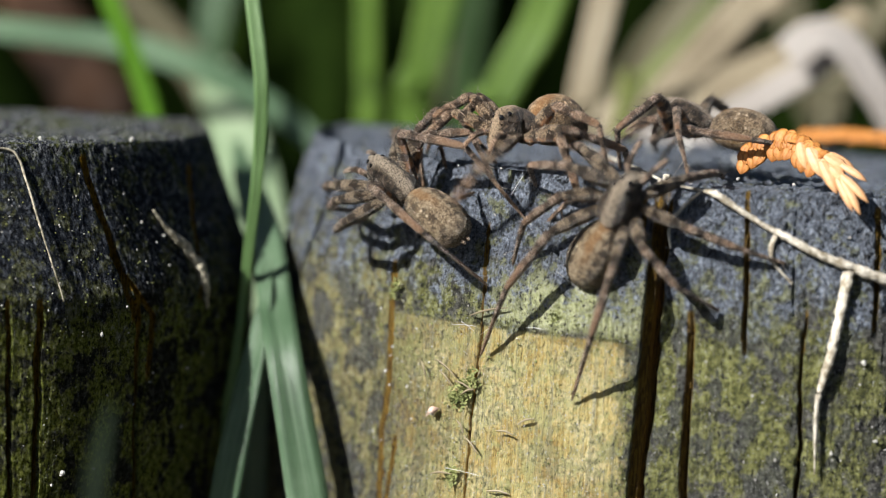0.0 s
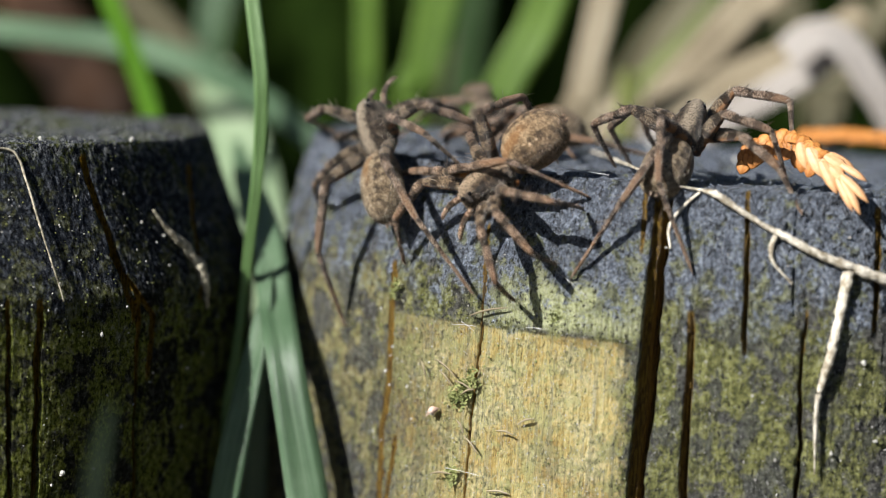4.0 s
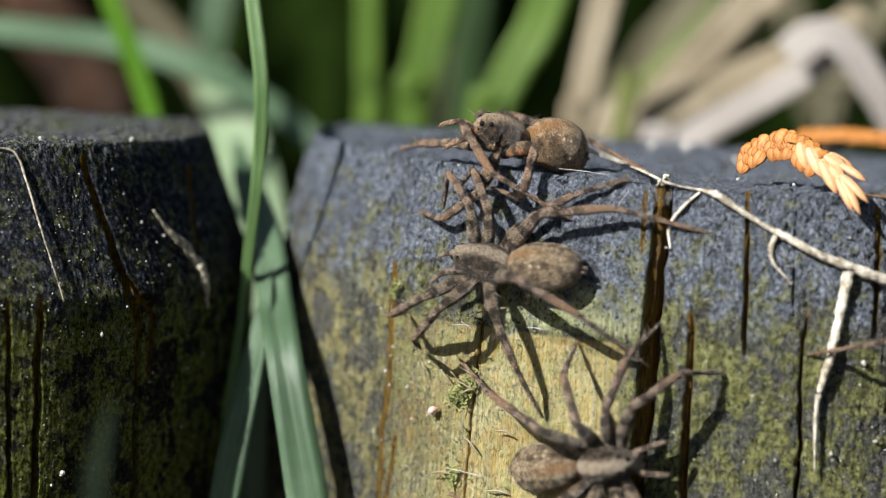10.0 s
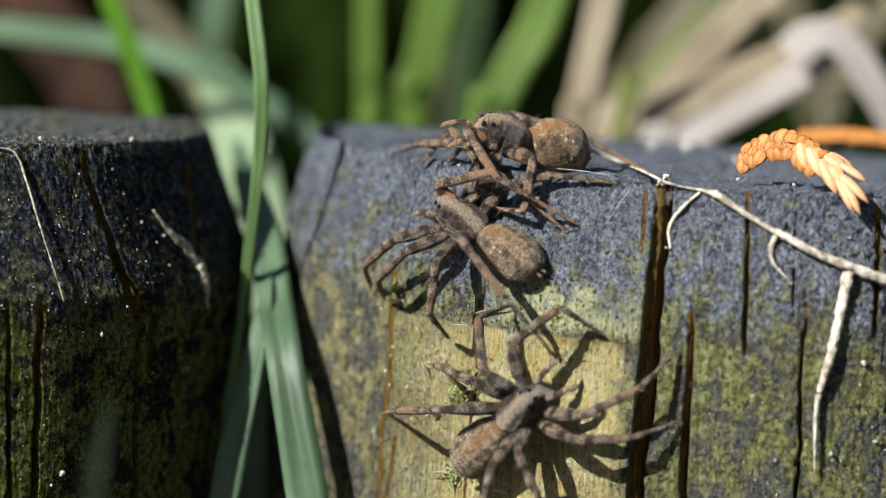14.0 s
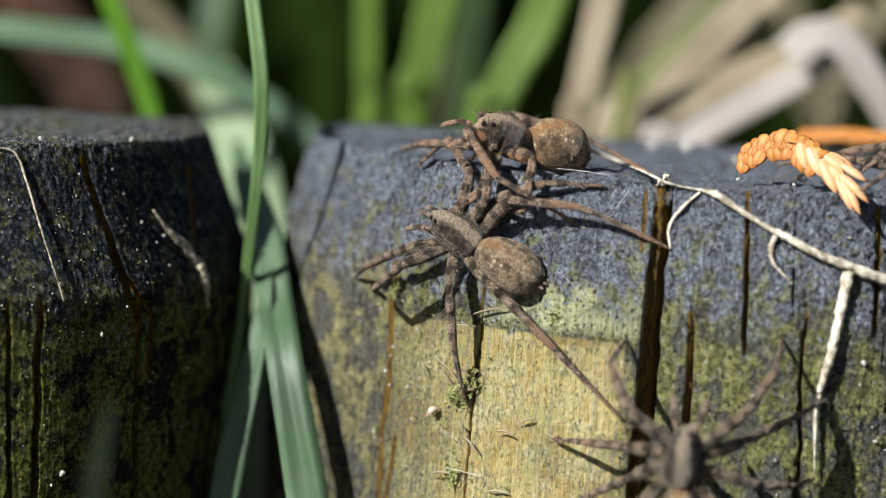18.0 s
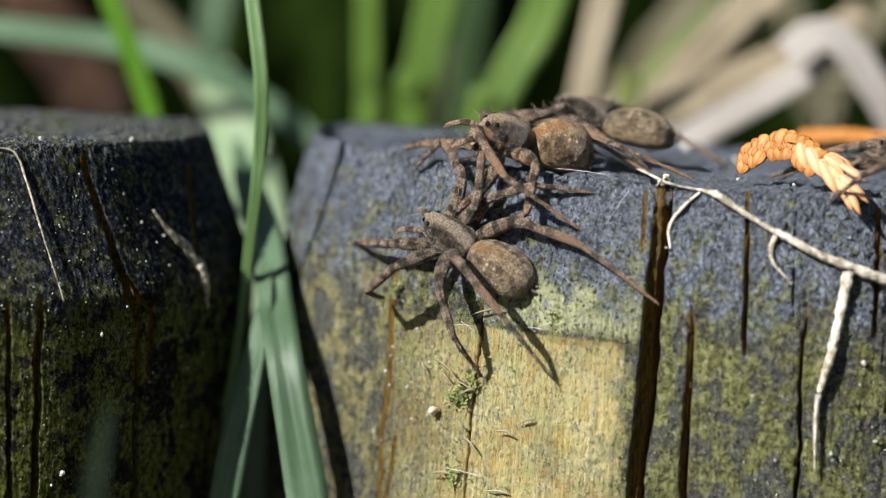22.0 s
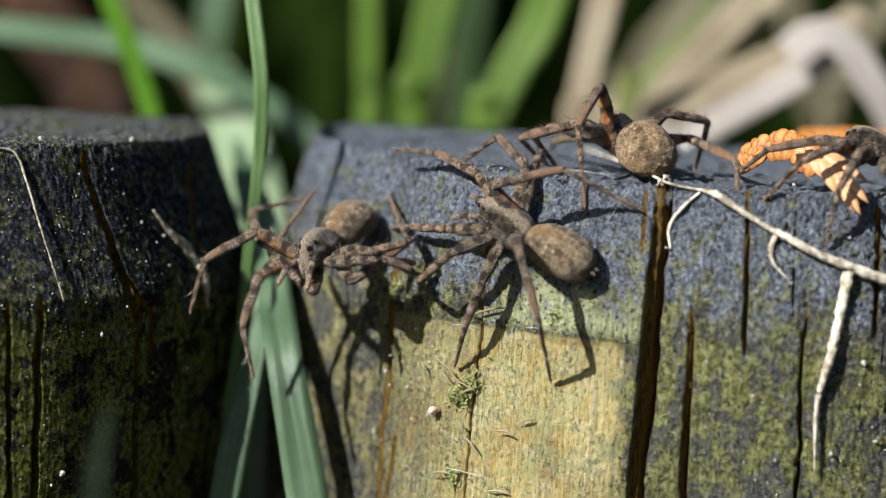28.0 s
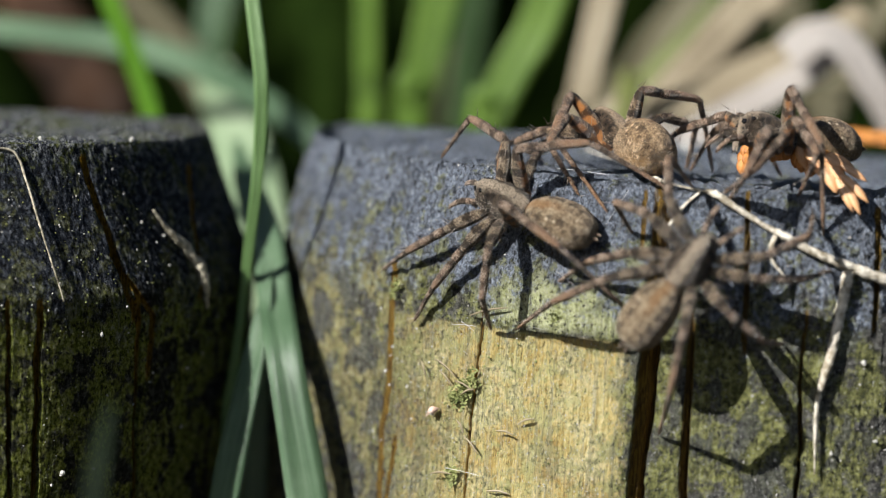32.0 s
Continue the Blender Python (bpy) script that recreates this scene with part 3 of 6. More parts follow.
def blade_mesh(name, points, widths, material, face=(0, -1, 0.25), twist=(0, 0), fold=0.22, steps=84, thick=0.25):
    """A long leaf in mm: a folded ribbon with thickness along a smooth line."""
    line = spline(points, steps)
    w = [q.x for q in spline([(a, 0, 0) for a in widths], steps)]
    verts, uv = [], []
    for k, c in enumerate(line):
        ahead = (line[min(k + 1, steps - 1)] - line[max(k - 1, 0)]).normalized()
        u = k / (steps - 1)
        side = ahead.cross(Vector(face)).normalized()
        side = Matrix.Rotation(radians(twist[0] + (twist[1] - twist[0]) * u), 3, ahead) @ side
        out = side.cross(ahead).normalized()
        for s, lift in ((-1, 0), (-0.5, 0.45), (0, 1), (0.5, 0.45), (1, 0)):
            verts.append(c + side * (s * w[k] / 2) - out * (lift * fold * w[k] / 2) + out * thick / 2)
            uv.append(((s + 1) / 2, u * 6))
        for s, lift in ((1, 0), (0.5, 0.45), (0, 1), (-0.5, 0.45), (-1, 0)):
            edge = 0.2 if abs(s) == 1 else 1.0
            verts.append(c + side * (s * w[k] / 2) - out * (lift * fold * w[k] / 2) - out * thick / 2 * edge)
            uv.append(((s + 1) / 2, u * 6))
    faces = grid_faces(steps, 10)
    faces += [list(range(10))[::-1], [(steps - 1) * 10 + i for i in range(10)]]
    return mesh_from(name, [world_mm(v) for v in verts], faces, material, uv=uv)


def blade(name, label, points, widths, material, group="grass behind the logs", **more):
    leaf = tagged(new(name, blade_mesh(name, points, widths, material, **more)), label, "grass leaf", group)
    # the raised rib along the middle
    child("midrib", blade_mesh("midrib", [Vector(p) - Vector((0, -0.12 * w, 0)) for p, w in zip(points, widths)], [w * 0.10 for w in widths], material, fold=1.2,
                               face=more.get("face", (0, -1, 0.25)), twist=more.get("twist", (0, 0))), leaf)
    return leaf


# leaves between and behind the logs, root last
blade("grass_leaf", "broad green grass leaf standing between the logs",
      [(-29.9, 12.0, -1.9), (-29.4, 8.8, -2.9), (-28.7, 3.5, -3.7), (-27.7, -3.2, -4.7), (-26.9, -8.0, -6.0), (-26.1, -10.9, -8.8), (-25.2, -14.0, -12.1), (-23.5, -16.3, -19.0), (-22.5, -16.8, -24.0), (-22.5, -16.8, -34.2), (-22.4, -16.8, -53.8), (-22.2, -16.8, -152.0)], [0.3, 1.0, 1.6, 1.8, 1.9, 1.9, 2.0, 2.3, 2.3, 2.3, 2.3, 2.3], M_GREEN, "leaves between the logs", fold=0.18, face=(0, -0.6, 0.8))
# added leaf: stands for the sunlit upper part of the broad one
blade("grass_leaf", "added pale leaf for the broad leaf's sunlit upper part behind the gap",
      [(-32.9, 34.0, 1.1), (-32.4, 32.0, 0.1), (-31.8, 30.0, -0.9), (-31.0, 27.0, -2.1), (-30.1, 24.0, -3.8), (-29.2, 21.0, -5.4), (-28.4, 18.0, -7.4), (-27.9, 16.0, -9.8), (-27.5, 16.0, -16.1), (-27.5, 16.0, -29.7), (-27.5, 16.0, -56.1), (-27.5, 16.0, -152.0)], [2.4, 2.7, 3.0, 3.4, 3.6, 3.5, 3.1, 2.6, 2.2, 2.2, 2.2, 2.2], M_SUNLIT, "leaves between the logs", fold=0.12, face=(-0.3, -0.75, 0.6))
blade("grass_leaf", "narrow bright grass leaf standing between the logs",
      [(-28.9, -10.0, 11.3), (-28.3, -11.0, 7.7), (-27.5, -12.0, 3.1), (-27.4, -12.0, -1.5), (-27.7, -11.0, -6.0), (-28.0, -10.0, -10.3), (-28.5, -10.0, -16.3), (-28.8, -10.0, -21.5), (-28.8, -10.0, -31.9), (-28.8, -10.0, -51.7), (-28.9, -10.0, -99.2), (-28.9, -10.0, -152.0)], [0.7, 0.8, 0.8, 0.7, 0.6, 0.5, 0.7, 0.9, 0.9, 0.9, 0.9, 0.9], M_YOUNG, "leaves between the logs", fold=0.14, twist=(-15, 20))
blade("grass_leaf", "short green grass leaf leaning before the gap",
      [(-26.6, -9.2, -7.1), (-26.6, -11.0, -8.8), (-27.1, -13.0, -12.4), (-27.8, -14.4, -16.9), (-28.2, -14.8, -20.0), (-28.9, -14.9, -24.7), (-29.0, -14.9, -34.1), (-29.0, -14.9, -52.2), (-29.0, -14.9, -95.5), (-29.1, -14.9, -152.0)], [0.2, 0.7, 1.3, 1.6, 1.6, 1.5, 1.5, 1.5, 1.5, 1.5], M_GREEN, "leaves between the logs", fold=0.2, twist=(15, 0))
blade("grass_leaf", "green grass leaf in the gap between the logs, darkened as shade",
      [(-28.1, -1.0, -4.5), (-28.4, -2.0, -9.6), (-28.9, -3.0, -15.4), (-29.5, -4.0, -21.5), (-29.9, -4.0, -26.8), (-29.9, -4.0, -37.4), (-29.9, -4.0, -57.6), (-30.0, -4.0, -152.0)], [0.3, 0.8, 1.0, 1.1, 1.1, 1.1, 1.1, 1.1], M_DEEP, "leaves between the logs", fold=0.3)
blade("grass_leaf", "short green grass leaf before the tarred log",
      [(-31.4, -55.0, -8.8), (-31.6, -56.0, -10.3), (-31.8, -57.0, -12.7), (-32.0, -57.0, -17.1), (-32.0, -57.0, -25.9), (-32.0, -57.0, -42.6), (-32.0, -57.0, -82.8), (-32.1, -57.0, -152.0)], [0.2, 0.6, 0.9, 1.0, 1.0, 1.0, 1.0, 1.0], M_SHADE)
blade("grass_leaf", "bright green grass leaf leaning behind the tarred log",
      [(-40.8, 15.2, 11.7), (-38.3, 15.2, 6.0), (-35.4, 15.2, -0.8), (-32.3, 15.2, -11.8), (-30.3, 15.2, -35.8), (-30.1, 15.2, -84.0), (-29.7, 15.2, -152.0)], [0.9, 1.2, 1.2, 1.2, 1.2, 1.2, 1.2], M_LIME)
# far leaves whose shade comes from their dark colour
blade("grass_leaf", "green leaf far behind, darkened as shade",
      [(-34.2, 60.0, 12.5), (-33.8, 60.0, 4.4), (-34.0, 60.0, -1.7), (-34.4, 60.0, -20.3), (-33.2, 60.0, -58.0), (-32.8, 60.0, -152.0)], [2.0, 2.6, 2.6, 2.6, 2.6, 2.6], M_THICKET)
blade("grass_leaf", "green leaf far behind, darkened as shade",
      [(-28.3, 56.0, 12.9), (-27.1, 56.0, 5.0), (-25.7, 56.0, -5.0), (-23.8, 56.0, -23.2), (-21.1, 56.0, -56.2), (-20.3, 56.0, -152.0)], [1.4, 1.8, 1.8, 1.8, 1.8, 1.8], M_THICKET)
blade("grass_leaf", "green leaf far behind, darkened as shade",
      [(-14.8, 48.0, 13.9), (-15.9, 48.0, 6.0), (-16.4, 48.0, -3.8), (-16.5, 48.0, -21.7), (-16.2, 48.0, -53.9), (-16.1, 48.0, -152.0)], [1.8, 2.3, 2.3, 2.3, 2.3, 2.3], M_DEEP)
blade("grass_leaf", "blue-green grass leaf bent over flat behind the logs",
      [(-49.4, 26.0, 3.4), (-44.0, 26.0, 3.1), (-38.9, 26.0, 2.8), (-34.5, 26.0, 1.9), (-30.8, 26.0, 0.5), (-26.7, 26.0, -1.9), (-23.6, 26.0, -5.2), (-20.5, 26.0, -12.0), (-18.0, 26.0, -30.0), (-17.0, 26.0, -80.0), (-17.0, 26.0, -152.0)], [1.6, 1.7, 1.8, 1.8, 1.7, 1.5, 1.2, 1.2, 1.8, 1.8, 1.8], M_SAGE, face=(0, -0.9, 0.45))
blade("grass_leaf", "grey dead leaf behind the tarred log",
      [(-39.6, 34.0, 6.8), (-37.6, 34.0, 4.7), (-35.1, 34.0, 2.1), (-32.9, 34.0, -0.8), (-31.7, 34.0, -3.7), (-31.0, 34.0, -6.7), (-31.0, 34.0, -40.0), (-31.0, 34.0, -80.0), (-31.0, 34.0, -152.0)], [2.2, 2.3, 2.3, 2.2, 2.0, 1.9, 1.9, 1.9, 1.9], M_DULL)
blade("grass_leaf", "soft blue-green leaf far behind",
      [(-33.8, 56.0, 6.2), (-34.2, 56.0, 3.8), (-34.4, 56.0, 1.3), (-34.0, 56.0, -1.5), (-33.4, 56.0, -4.7), (-33.4, 56.0, -40.0), (-33.4, 56.0, -80.0), (-33.4, 56.0, -152.0)], [2.0, 1.9, 1.7, 1.4, 1.2, 1.2, 1.2, 1.2], M_GREEN)
blade("grass_leaf", "upright green grass leaf behind the log",
      [(-22.8, 24.0, 8.0), (-22.6, 24.0, 4.4), (-22.4, 24.0, 1.2), (-22.3, 24.0, -2.0), (-22.3, 24.0, -40.0), (-22.3, 24.0, -80.0), (-22.3, 24.0, -152.0)], [1.6, 1.6, 1.6, 1.6, 1.6, 1.6, 1.6], M_BRIGHT)
blade("grass_leaf", "wide light green grass leaf behind the log",
      [(-18.0, 31.0, 8.1), (-18.6, 31.0, 4.3), (-19.2, 31.0, 1.0), (-19.7, 31.0, -2.4), (-19.7, 31.0, -40.0), (-19.7, 31.0, -80.0), (-19.7, 31.0, -152.0)], [2.8, 2.6, 2.4, 2.2, 2.2, 2.2, 2.2], M_BRIGHT)
blade("grass_leaf", "olive dry leaf leaning far behind",
      [(-16.9, 50.0, 6.7), (-16.8, 50.0, 2.7), (-16.8, 50.0, -0.4), (-16.9, 50.0, -3.6), (-16.9, 50.0, -40.0), (-16.9, 50.0, -80.0), (-16.9, 50.0, -152.0)], [1.6, 1.7, 1.8, 1.8, 1.8, 1.8, 1.8], M_DULL)
blade("grass_leaf", "green grass leaf slanting behind the log",
      [(-10.9, 24.8, 8.7), (-11.9, 24.8, 5.4), (-13.2, 24.8, 2.8), (-14.5, 24.8, -0.5), (-15.0, 24.8, -2.4), (-15.0, 24.8, -40.0), (-15.0, 24.8, -80.0), (-15.0, 24.8, -152.0)], [2.5, 2.5, 2.4, 2.1, 2.0, 2.0, 2.0, 2.0], M_BRIGHT)
blade("grass_leaf", "dry straw leaf standing behind the log",
      [(-7.6, 22.4, 9.0), (-8.1, 22.4, 5.8), (-8.6, 22.4, 2.9), (-9.0, 22.4, 0.0), (-9.2, 22.4, -2.5), (-9.2, 22.4, -40.0), (-9.2, 22.4, -80.0), (-9.2, 22.4, -152.0)], [2.0, 1.9, 1.8, 1.8, 1.8, 1.8, 1.8, 1.8], M_STRAW)
blade("grass_leaf", "dull straw leaf far behind the log",
      [(0.6, 46.0, 9.4), (-1.3, 46.0, 6.2), (-3.3, 46.0, 3.4), (-5.0, 46.0, 0.1), (-6.0, 46.0, -3.0), (-6.0, 46.0, -40.0), (-6.0, 46.0, -80.0), (-6.0, 46.0, -152.0)], [2.6, 2.6, 2.6, 2.6, 2.6, 2.6, 2.6, 2.6], M_DULL)
blade("grass_leaf", "dry straw leaf slanting behind the log",
      [(3.5, 23.0, 10.0), (1.0, 23.0, 7.0), (-1.6, 23.0, 4.0), (-4.5, 23.0, 0.6), (-6.4, 23.0, -2.8), (-10.0, 23.0, -40.0), (-10.0, 23.0, -80.0), (-10.0, 23.0, -152.0)], [2.8, 2.8, 2.7, 2.6, 2.5, 2.5, 2.5, 2.5], M_STRAW)
blade("grass_leaf", "thin olive grass leaf behind the log",
      [(0.0, 20.8, 9.5), (-2.3, 20.8, 6.2), (-4.4, 20.8, 3.6), (-5.7, 20.8, 1.7), (-6.3, 20.8, -0.4), (-9.0, 20.8, -40.0), (-9.0, 20.8, -80.0), (-9.0, 20.8, -152.0)], [0.8, 1.0, 1.1, 1.1, 1.1, 1.1, 1.1, 1.1], M_OLIVE)
blade("grass_leaf", "dry straw leaf lying across the tussock",
      [(8.5, 22.0, 7.9), (5.5, 22.0, 5.7), (1.7, 22.0, 3.7), (-1.7, 22.0, 1.8), (-5.2, 22.0, -0.3), (-7.5, 22.0, -3.1), (-9.0, 22.0, -40.0), (-9.0, 22.0, -80.0), (-9.0, 22.0, -152.0)], [1.6, 1.8, 2.0, 2.0, 1.9, 1.8, 1.8, 1.8, 1.8], M_STRAW)
blade("grass_leaf", "bleached grass leaf lying low behind the log",
      [(7.7, 19.2, 6.1), (5.4, 19.2, 4.3), (2.3, 19.2, 2.2), (-0.7, 19.2, 0.3), (-3.1, 19.2, -1.6), (-4.3, 19.2, -3.8), (-3.0, 19.2, -40.0), (-3.0, 19.2, -80.0), (-3.0, 19.2, -152.0)], [1.4, 1.8, 1.8, 1.8, 1.8, 1.8, 1.8, 1.8, 1.8], M_PALE)
blade("grass_leaf", "bleached grass leaf folded over behind the log",
      [(3.4, 17.6, 5.2), (4.7, 17.6, 6.2), (6.1, 17.6, 6.4), (7.5, 17.6, 5.5), (9.0, 17.6, 3.5), (10.7, 17.6, 1.0), (12.0, 17.6, -2.6), (12.0, 17.6, -40.0), (12.0, 17.6, -80.0), (12.0, 17.6, -152.0)], [1.7, 1.9, 2.0, 2.1, 2.1, 2.1, 2.0, 2.0, 2.0, 2.0], M_PALE)
blade("grass_leaf", "dull straw leaf standing far behind",
      [(5.7, 48.0, 8.9), (6.2, 48.0, 6.2), (6.8, 48.0, 3.5), (8.0, 48.0, 0.0), (8.7, 48.0, -3.5), (8.7, 48.0, -40.0), (8.7, 48.0, -80.0), (8.7, 48.0, -152.0)], [2.0, 2.0, 2.0, 2.0, 2.0, 2.0, 2.0, 2.0], M_DULL)
blade("grass_leaf", "bleached leaf slanting far behind",
      [(12.1, 30.0, 9.9), (10.4, 30.0, 7.3), (9.1, 30.0, 5.0), (8.2, 30.0, 2.4), (7.8, 30.0, -1.4), (7.8, 30.0, -40.0), (7.8, 30.0, -80.0), (7.8, 30.0, -152.0)], [1.8, 1.9, 1.8, 1.8, 1.7, 1.7, 1.7, 1.7], M_DULL)
blade("grass_leaf", "brown dead leaf far behind the tarred log",
      [(-48.7, 52.0, 11.8), (-46.7, 52.0, 4.0), (-42.9, 52.0, -1.4), (-41.3, 52.0, -7.7), (-38.6, 52.0, -44.0), (-37.8, 52.0, -152.0)], [3.6, 4.8, 4.8, 4.8, 4.8, 4.8], M_LITTER)

ROOT = [(-9.3, -5.2, 0.2), (-7.8, -12.5, 0.2), (-6.6, -19.1, 0.2), (-5.7, -23.4, 0.1), (-4.8, -23.7, -0.1), (-3.8, -23.9, -0.2), (-2.9, -24.1, -0.4), (-1.9, -24.3, -1.0), (-0.2, -24.6, -1.9), (0.5, -24.7, -2.2), (2.5, -24.8, -3.1), (4.3, -24.7, -3.7), (6.6, -24.3, -4.4), (9.6, -23.5, -4.9)]
ROOT_FORKS = [([(0.3, -24.6, -2.1), (0.0, -24.8, -2.9), (0.2, -25.0, -3.7), (1.2, -25.2, -4.7)], (0.20, 0.14, 0.08)),
              ([(4.1, -24.7, -3.9), (3.9, -25.1, -5.2), (3.4, -25.4, -8.3), (2.9, -25.5, -10.8), (3.0, -25.5, -14.5)], (0.34, 0.32, 0.36, 0.18, 0.05)),
              ([(-3.8, -23.8, -0.3), (-4.7, -23.9, -1.2), (-5.3, -24.0, -2.2), (-5.2, -24.3, -3.3)], (0.11, 0.13, 0.10, 0.07))]
STEM = [(-41.0, -22.0, -0.4), (-39.8, -21.3, -0.7), (-39.0, -21.6, -2.4), (-38.1, -22.1, -4.7), (-36.7, -22.7, -8.2)]
SPLINTER = [(-32.8, -15.5, -3.8), (-31.9, -14.9, -5.0), (-30.7, -13.8, -6.3), (-29.9, -13.5, -7.8), (-29.7, -13.3, -9.2)]
FROND = [(-1.1, -19.0, 1.5), (-0.4, -19.5, 2.0), (0.4, -20.0, 2.4), (1.2, -20.6, 2.5), (1.9, -21.4, 2.2), (2.6, -22.2, 1.7)]
FROND_TIPS = [((2.9, -22.3, 2.0), (4.2, -22.8, 1.5), 0.5), ((2.7, -22.4, 1.9), (3.9, -23.2, 1.3), 0.8), ((3.5, -23.0, 1.5), (4.8, -23.8, 0.9), 0.55), ((2.6, -22.4, 1.7), (3.8, -23.9, 0.7), 0.85), ((3.5, -23.5, 1.0), (4.9, -24.7, -0.1), 0.6), ((3.5, -23.6, 0.8), (4.5, -25.1, -0.7), 0.55), ((3.3, -23.6, 0.8), (4.1, -24.9, -0.6), 0.55), ((2.5, -22.7, 1.6), (3.3, -24.1, 0.2), 0.8), ((1.9, -21.8, 2.2), (2.6, -23.1, 0.9), 0.95), ((1.5, -21.3, 2.4), (1.8, -22.4, 1.2), 0.95)]
FAR_FROND = [(3.6, 1.5, 1.3), (5.7, 1.0, 1.5), (7.9, 0.5, 1.5), (11.2, 0.0, 1.5)]
FIBRES = [((-12.5, -22.3, -13.3), (-11.7, -22.8, -12.9)), ((-13.6, -21.7, -13.8), (-12.7, -22.3, -13.9)), ((-15.9, -20.1, -11.5), (-15.0, -20.8, -11.9)), ((-15.6, -20.3, -12.2), (-14.9, -20.8, -11.8)), ((-15.7, -20.2, -13.6), (-15.3, -20.6, -14.2)), ((-17.0, -19.2, -16.7), (-15.8, -20.2, -16.5)), ((-15.4, -20.5, -7.9), (-13.4, -21.9, -7.2)), ((-17.1, -19.0, -10.5), (-15.9, -20.0, -11.3)), ((-16.8, -19.2, -11.1), (-16.1, -19.8, -11.8)), ((-15.3, -20.4, -14.4), (-14.5, -21.0, -15.2)), ((-17.8, -18.2, -10.8), (-17.5, -18.5, -11.6)), ((-13.9, -21.4, -17.1), (-12.7, -22.1, -17.1))]
THREADS = [((-16.2, -20.1, -16.2), (-14.4, -21.4, -16.3)), ((-8.6, -23.3, -2.4), (-7.5, -23.1, -0.5)), ((-11.0, -23.0, -5.0), (-9.3, -24.0, -6.2)), ((-16.3, -20.0, -8.5), (-15.0, -21.0, -8.4)), ((-12.4, -22.6, -8.1), (-11.5, -23.1, -8.1)), ((-13.6, -20.5, -1.4), (-13.0, -20.5, -0.3)), ((-11.2, -19.4, 0.1), (-8.5, -21.7, 0.1)), ((-15.8, -20.1, -8.3), (-15.1, -20.6, -8.7))]
GRIT = [((-19.4, -16.6, -10.3), 0.16), ((-18.8, -17.2, -11.0), 0.14), ((-18.5, -17.6, -12.3), 0.18), ((-18.1, -17.9, -9.1), 0.14), ((-17.0, -19.0, -13.4), 0.35), ((-19.7, -16.2, -11.7), 0.2), ((-1.5, -18.1, 0.0), 0.22), ((1.4, -19.6, 0.0), 0.2), ((-5.2, 1.0, 0.0), 0.5), ((-3.2, 2.0, 0.0), 0.6), ((-0.8, -5.1, 0.0), 0.4), ((3.8, -25.2, -13.4), 0.25), ((5.2, -25.0, -8.6), 0.3), ((0.9, -25.5, -13.9), 0.18), ((-22.6, -8.8, -1.5), 0.25), ((-19.5, -16.5, -10.8), 0.12), ((-19.1, -16.9, -10.9), 0.12), ((-17.3, -18.8, -9.9), 0.12), ((-20.2, -15.6, -15.1), 0.16), ((-19.7, -16.2, -15.5), 0.12), ((-15.7, -20.1, -15.6), 0.10), ((-15.9, -20.0, -14.6), 0.12), ((4.1, -24.1, -2.2), 0.20), ((6.1, -24.8, -12.7), 0.22), ((-0.5, -25.5, -10.6), 0.16), ((-3.0, -25.3, -9.0), 0.14), ((1.5, -25.4, -6.3), 0.14), ((-2.2, -24.7, -3.4), 0.14), ((0.9, -24.8, -3.8), 0.12), ((-5.4, -24.1, -3.3), 0.14), ((-6.9, -23.8, -3.4), 0.14)]
GRIT_TARRED = [((-31.9, -9.9, -0.4), 0.3), ((-38.8, -18.6, -0.1), 0.25), ((-34.8, -20.7, -10.1), 0.25), ((-29.9, -13.4, -11.7), 0.2), ((-30.6, -14.8, -12.4), 0.25), ((-32.2, -15.3, -5.2), 0.18), ((-31.2, -15.3, -7.4), 0.16), ((-34.2, -14.8, -0.1), 0.3), ((-30.6, -11.5, -4.8), 0.2), ((-30.3, -14.3, -8.7), 0.14), ((-30.7, -15.0, -15.6), 0.2), ((-36.4, -22.2, -17.4), 0.35), ((-36.9, -22.6, -18.0), 0.2), ((-31.6, -12.3, -3.0), 0.2), ((-33.3, -16.5, -4.4), 0.14), ((-32.5, -16.0, -5.5), 0.12), ((-31.7, -15.8, -6.7), 0.16), ((-33.6, -19.4, -8.7), 0.14), ((-33.5, -19.2, -10.1), 0.12), ((-32.7, -17.8, -7.5), 0.14), ((-35.0, -16.9, -1.6), 0.12), ((-36.6, -18.9, -1.8), 0.14), ((-38.6, -21.6, -3.4), 0.14), ((-29.2, -11.7, -9.8), 0.16), ((-30.2, -14.1, -10.5), 0.14), ((-32.2, -17.5, -12.4), 0.12), ((-33.1, -18.7, -14.0), 0.14), ((-34.4, -20.2, -13.4), 0.16), ((-34.9, -20.7, -17.3), 0.20)]
TUFTS = [((-15.4, -20.3, -12.0), 60), ((-15.9, -20.0, -12.3), 30), ((-15.0, -20.6, -11.3), 26), ((-15.8, -20.0, -16.6), 34), ((-19.4, -16.5, -7.2), 20), ((-10.8, -23.1, -7.4), 24)]
SWAY_LEAF = [(-36.6, -75.0, 11.6), (-36.4, -76.0, 8.5), (-36.0, -78.0, 4.2), (-35.7, -80.0, -1.3), (-34.5, -84.0, -19.9), (-28.1, -84.0, -160.8)]


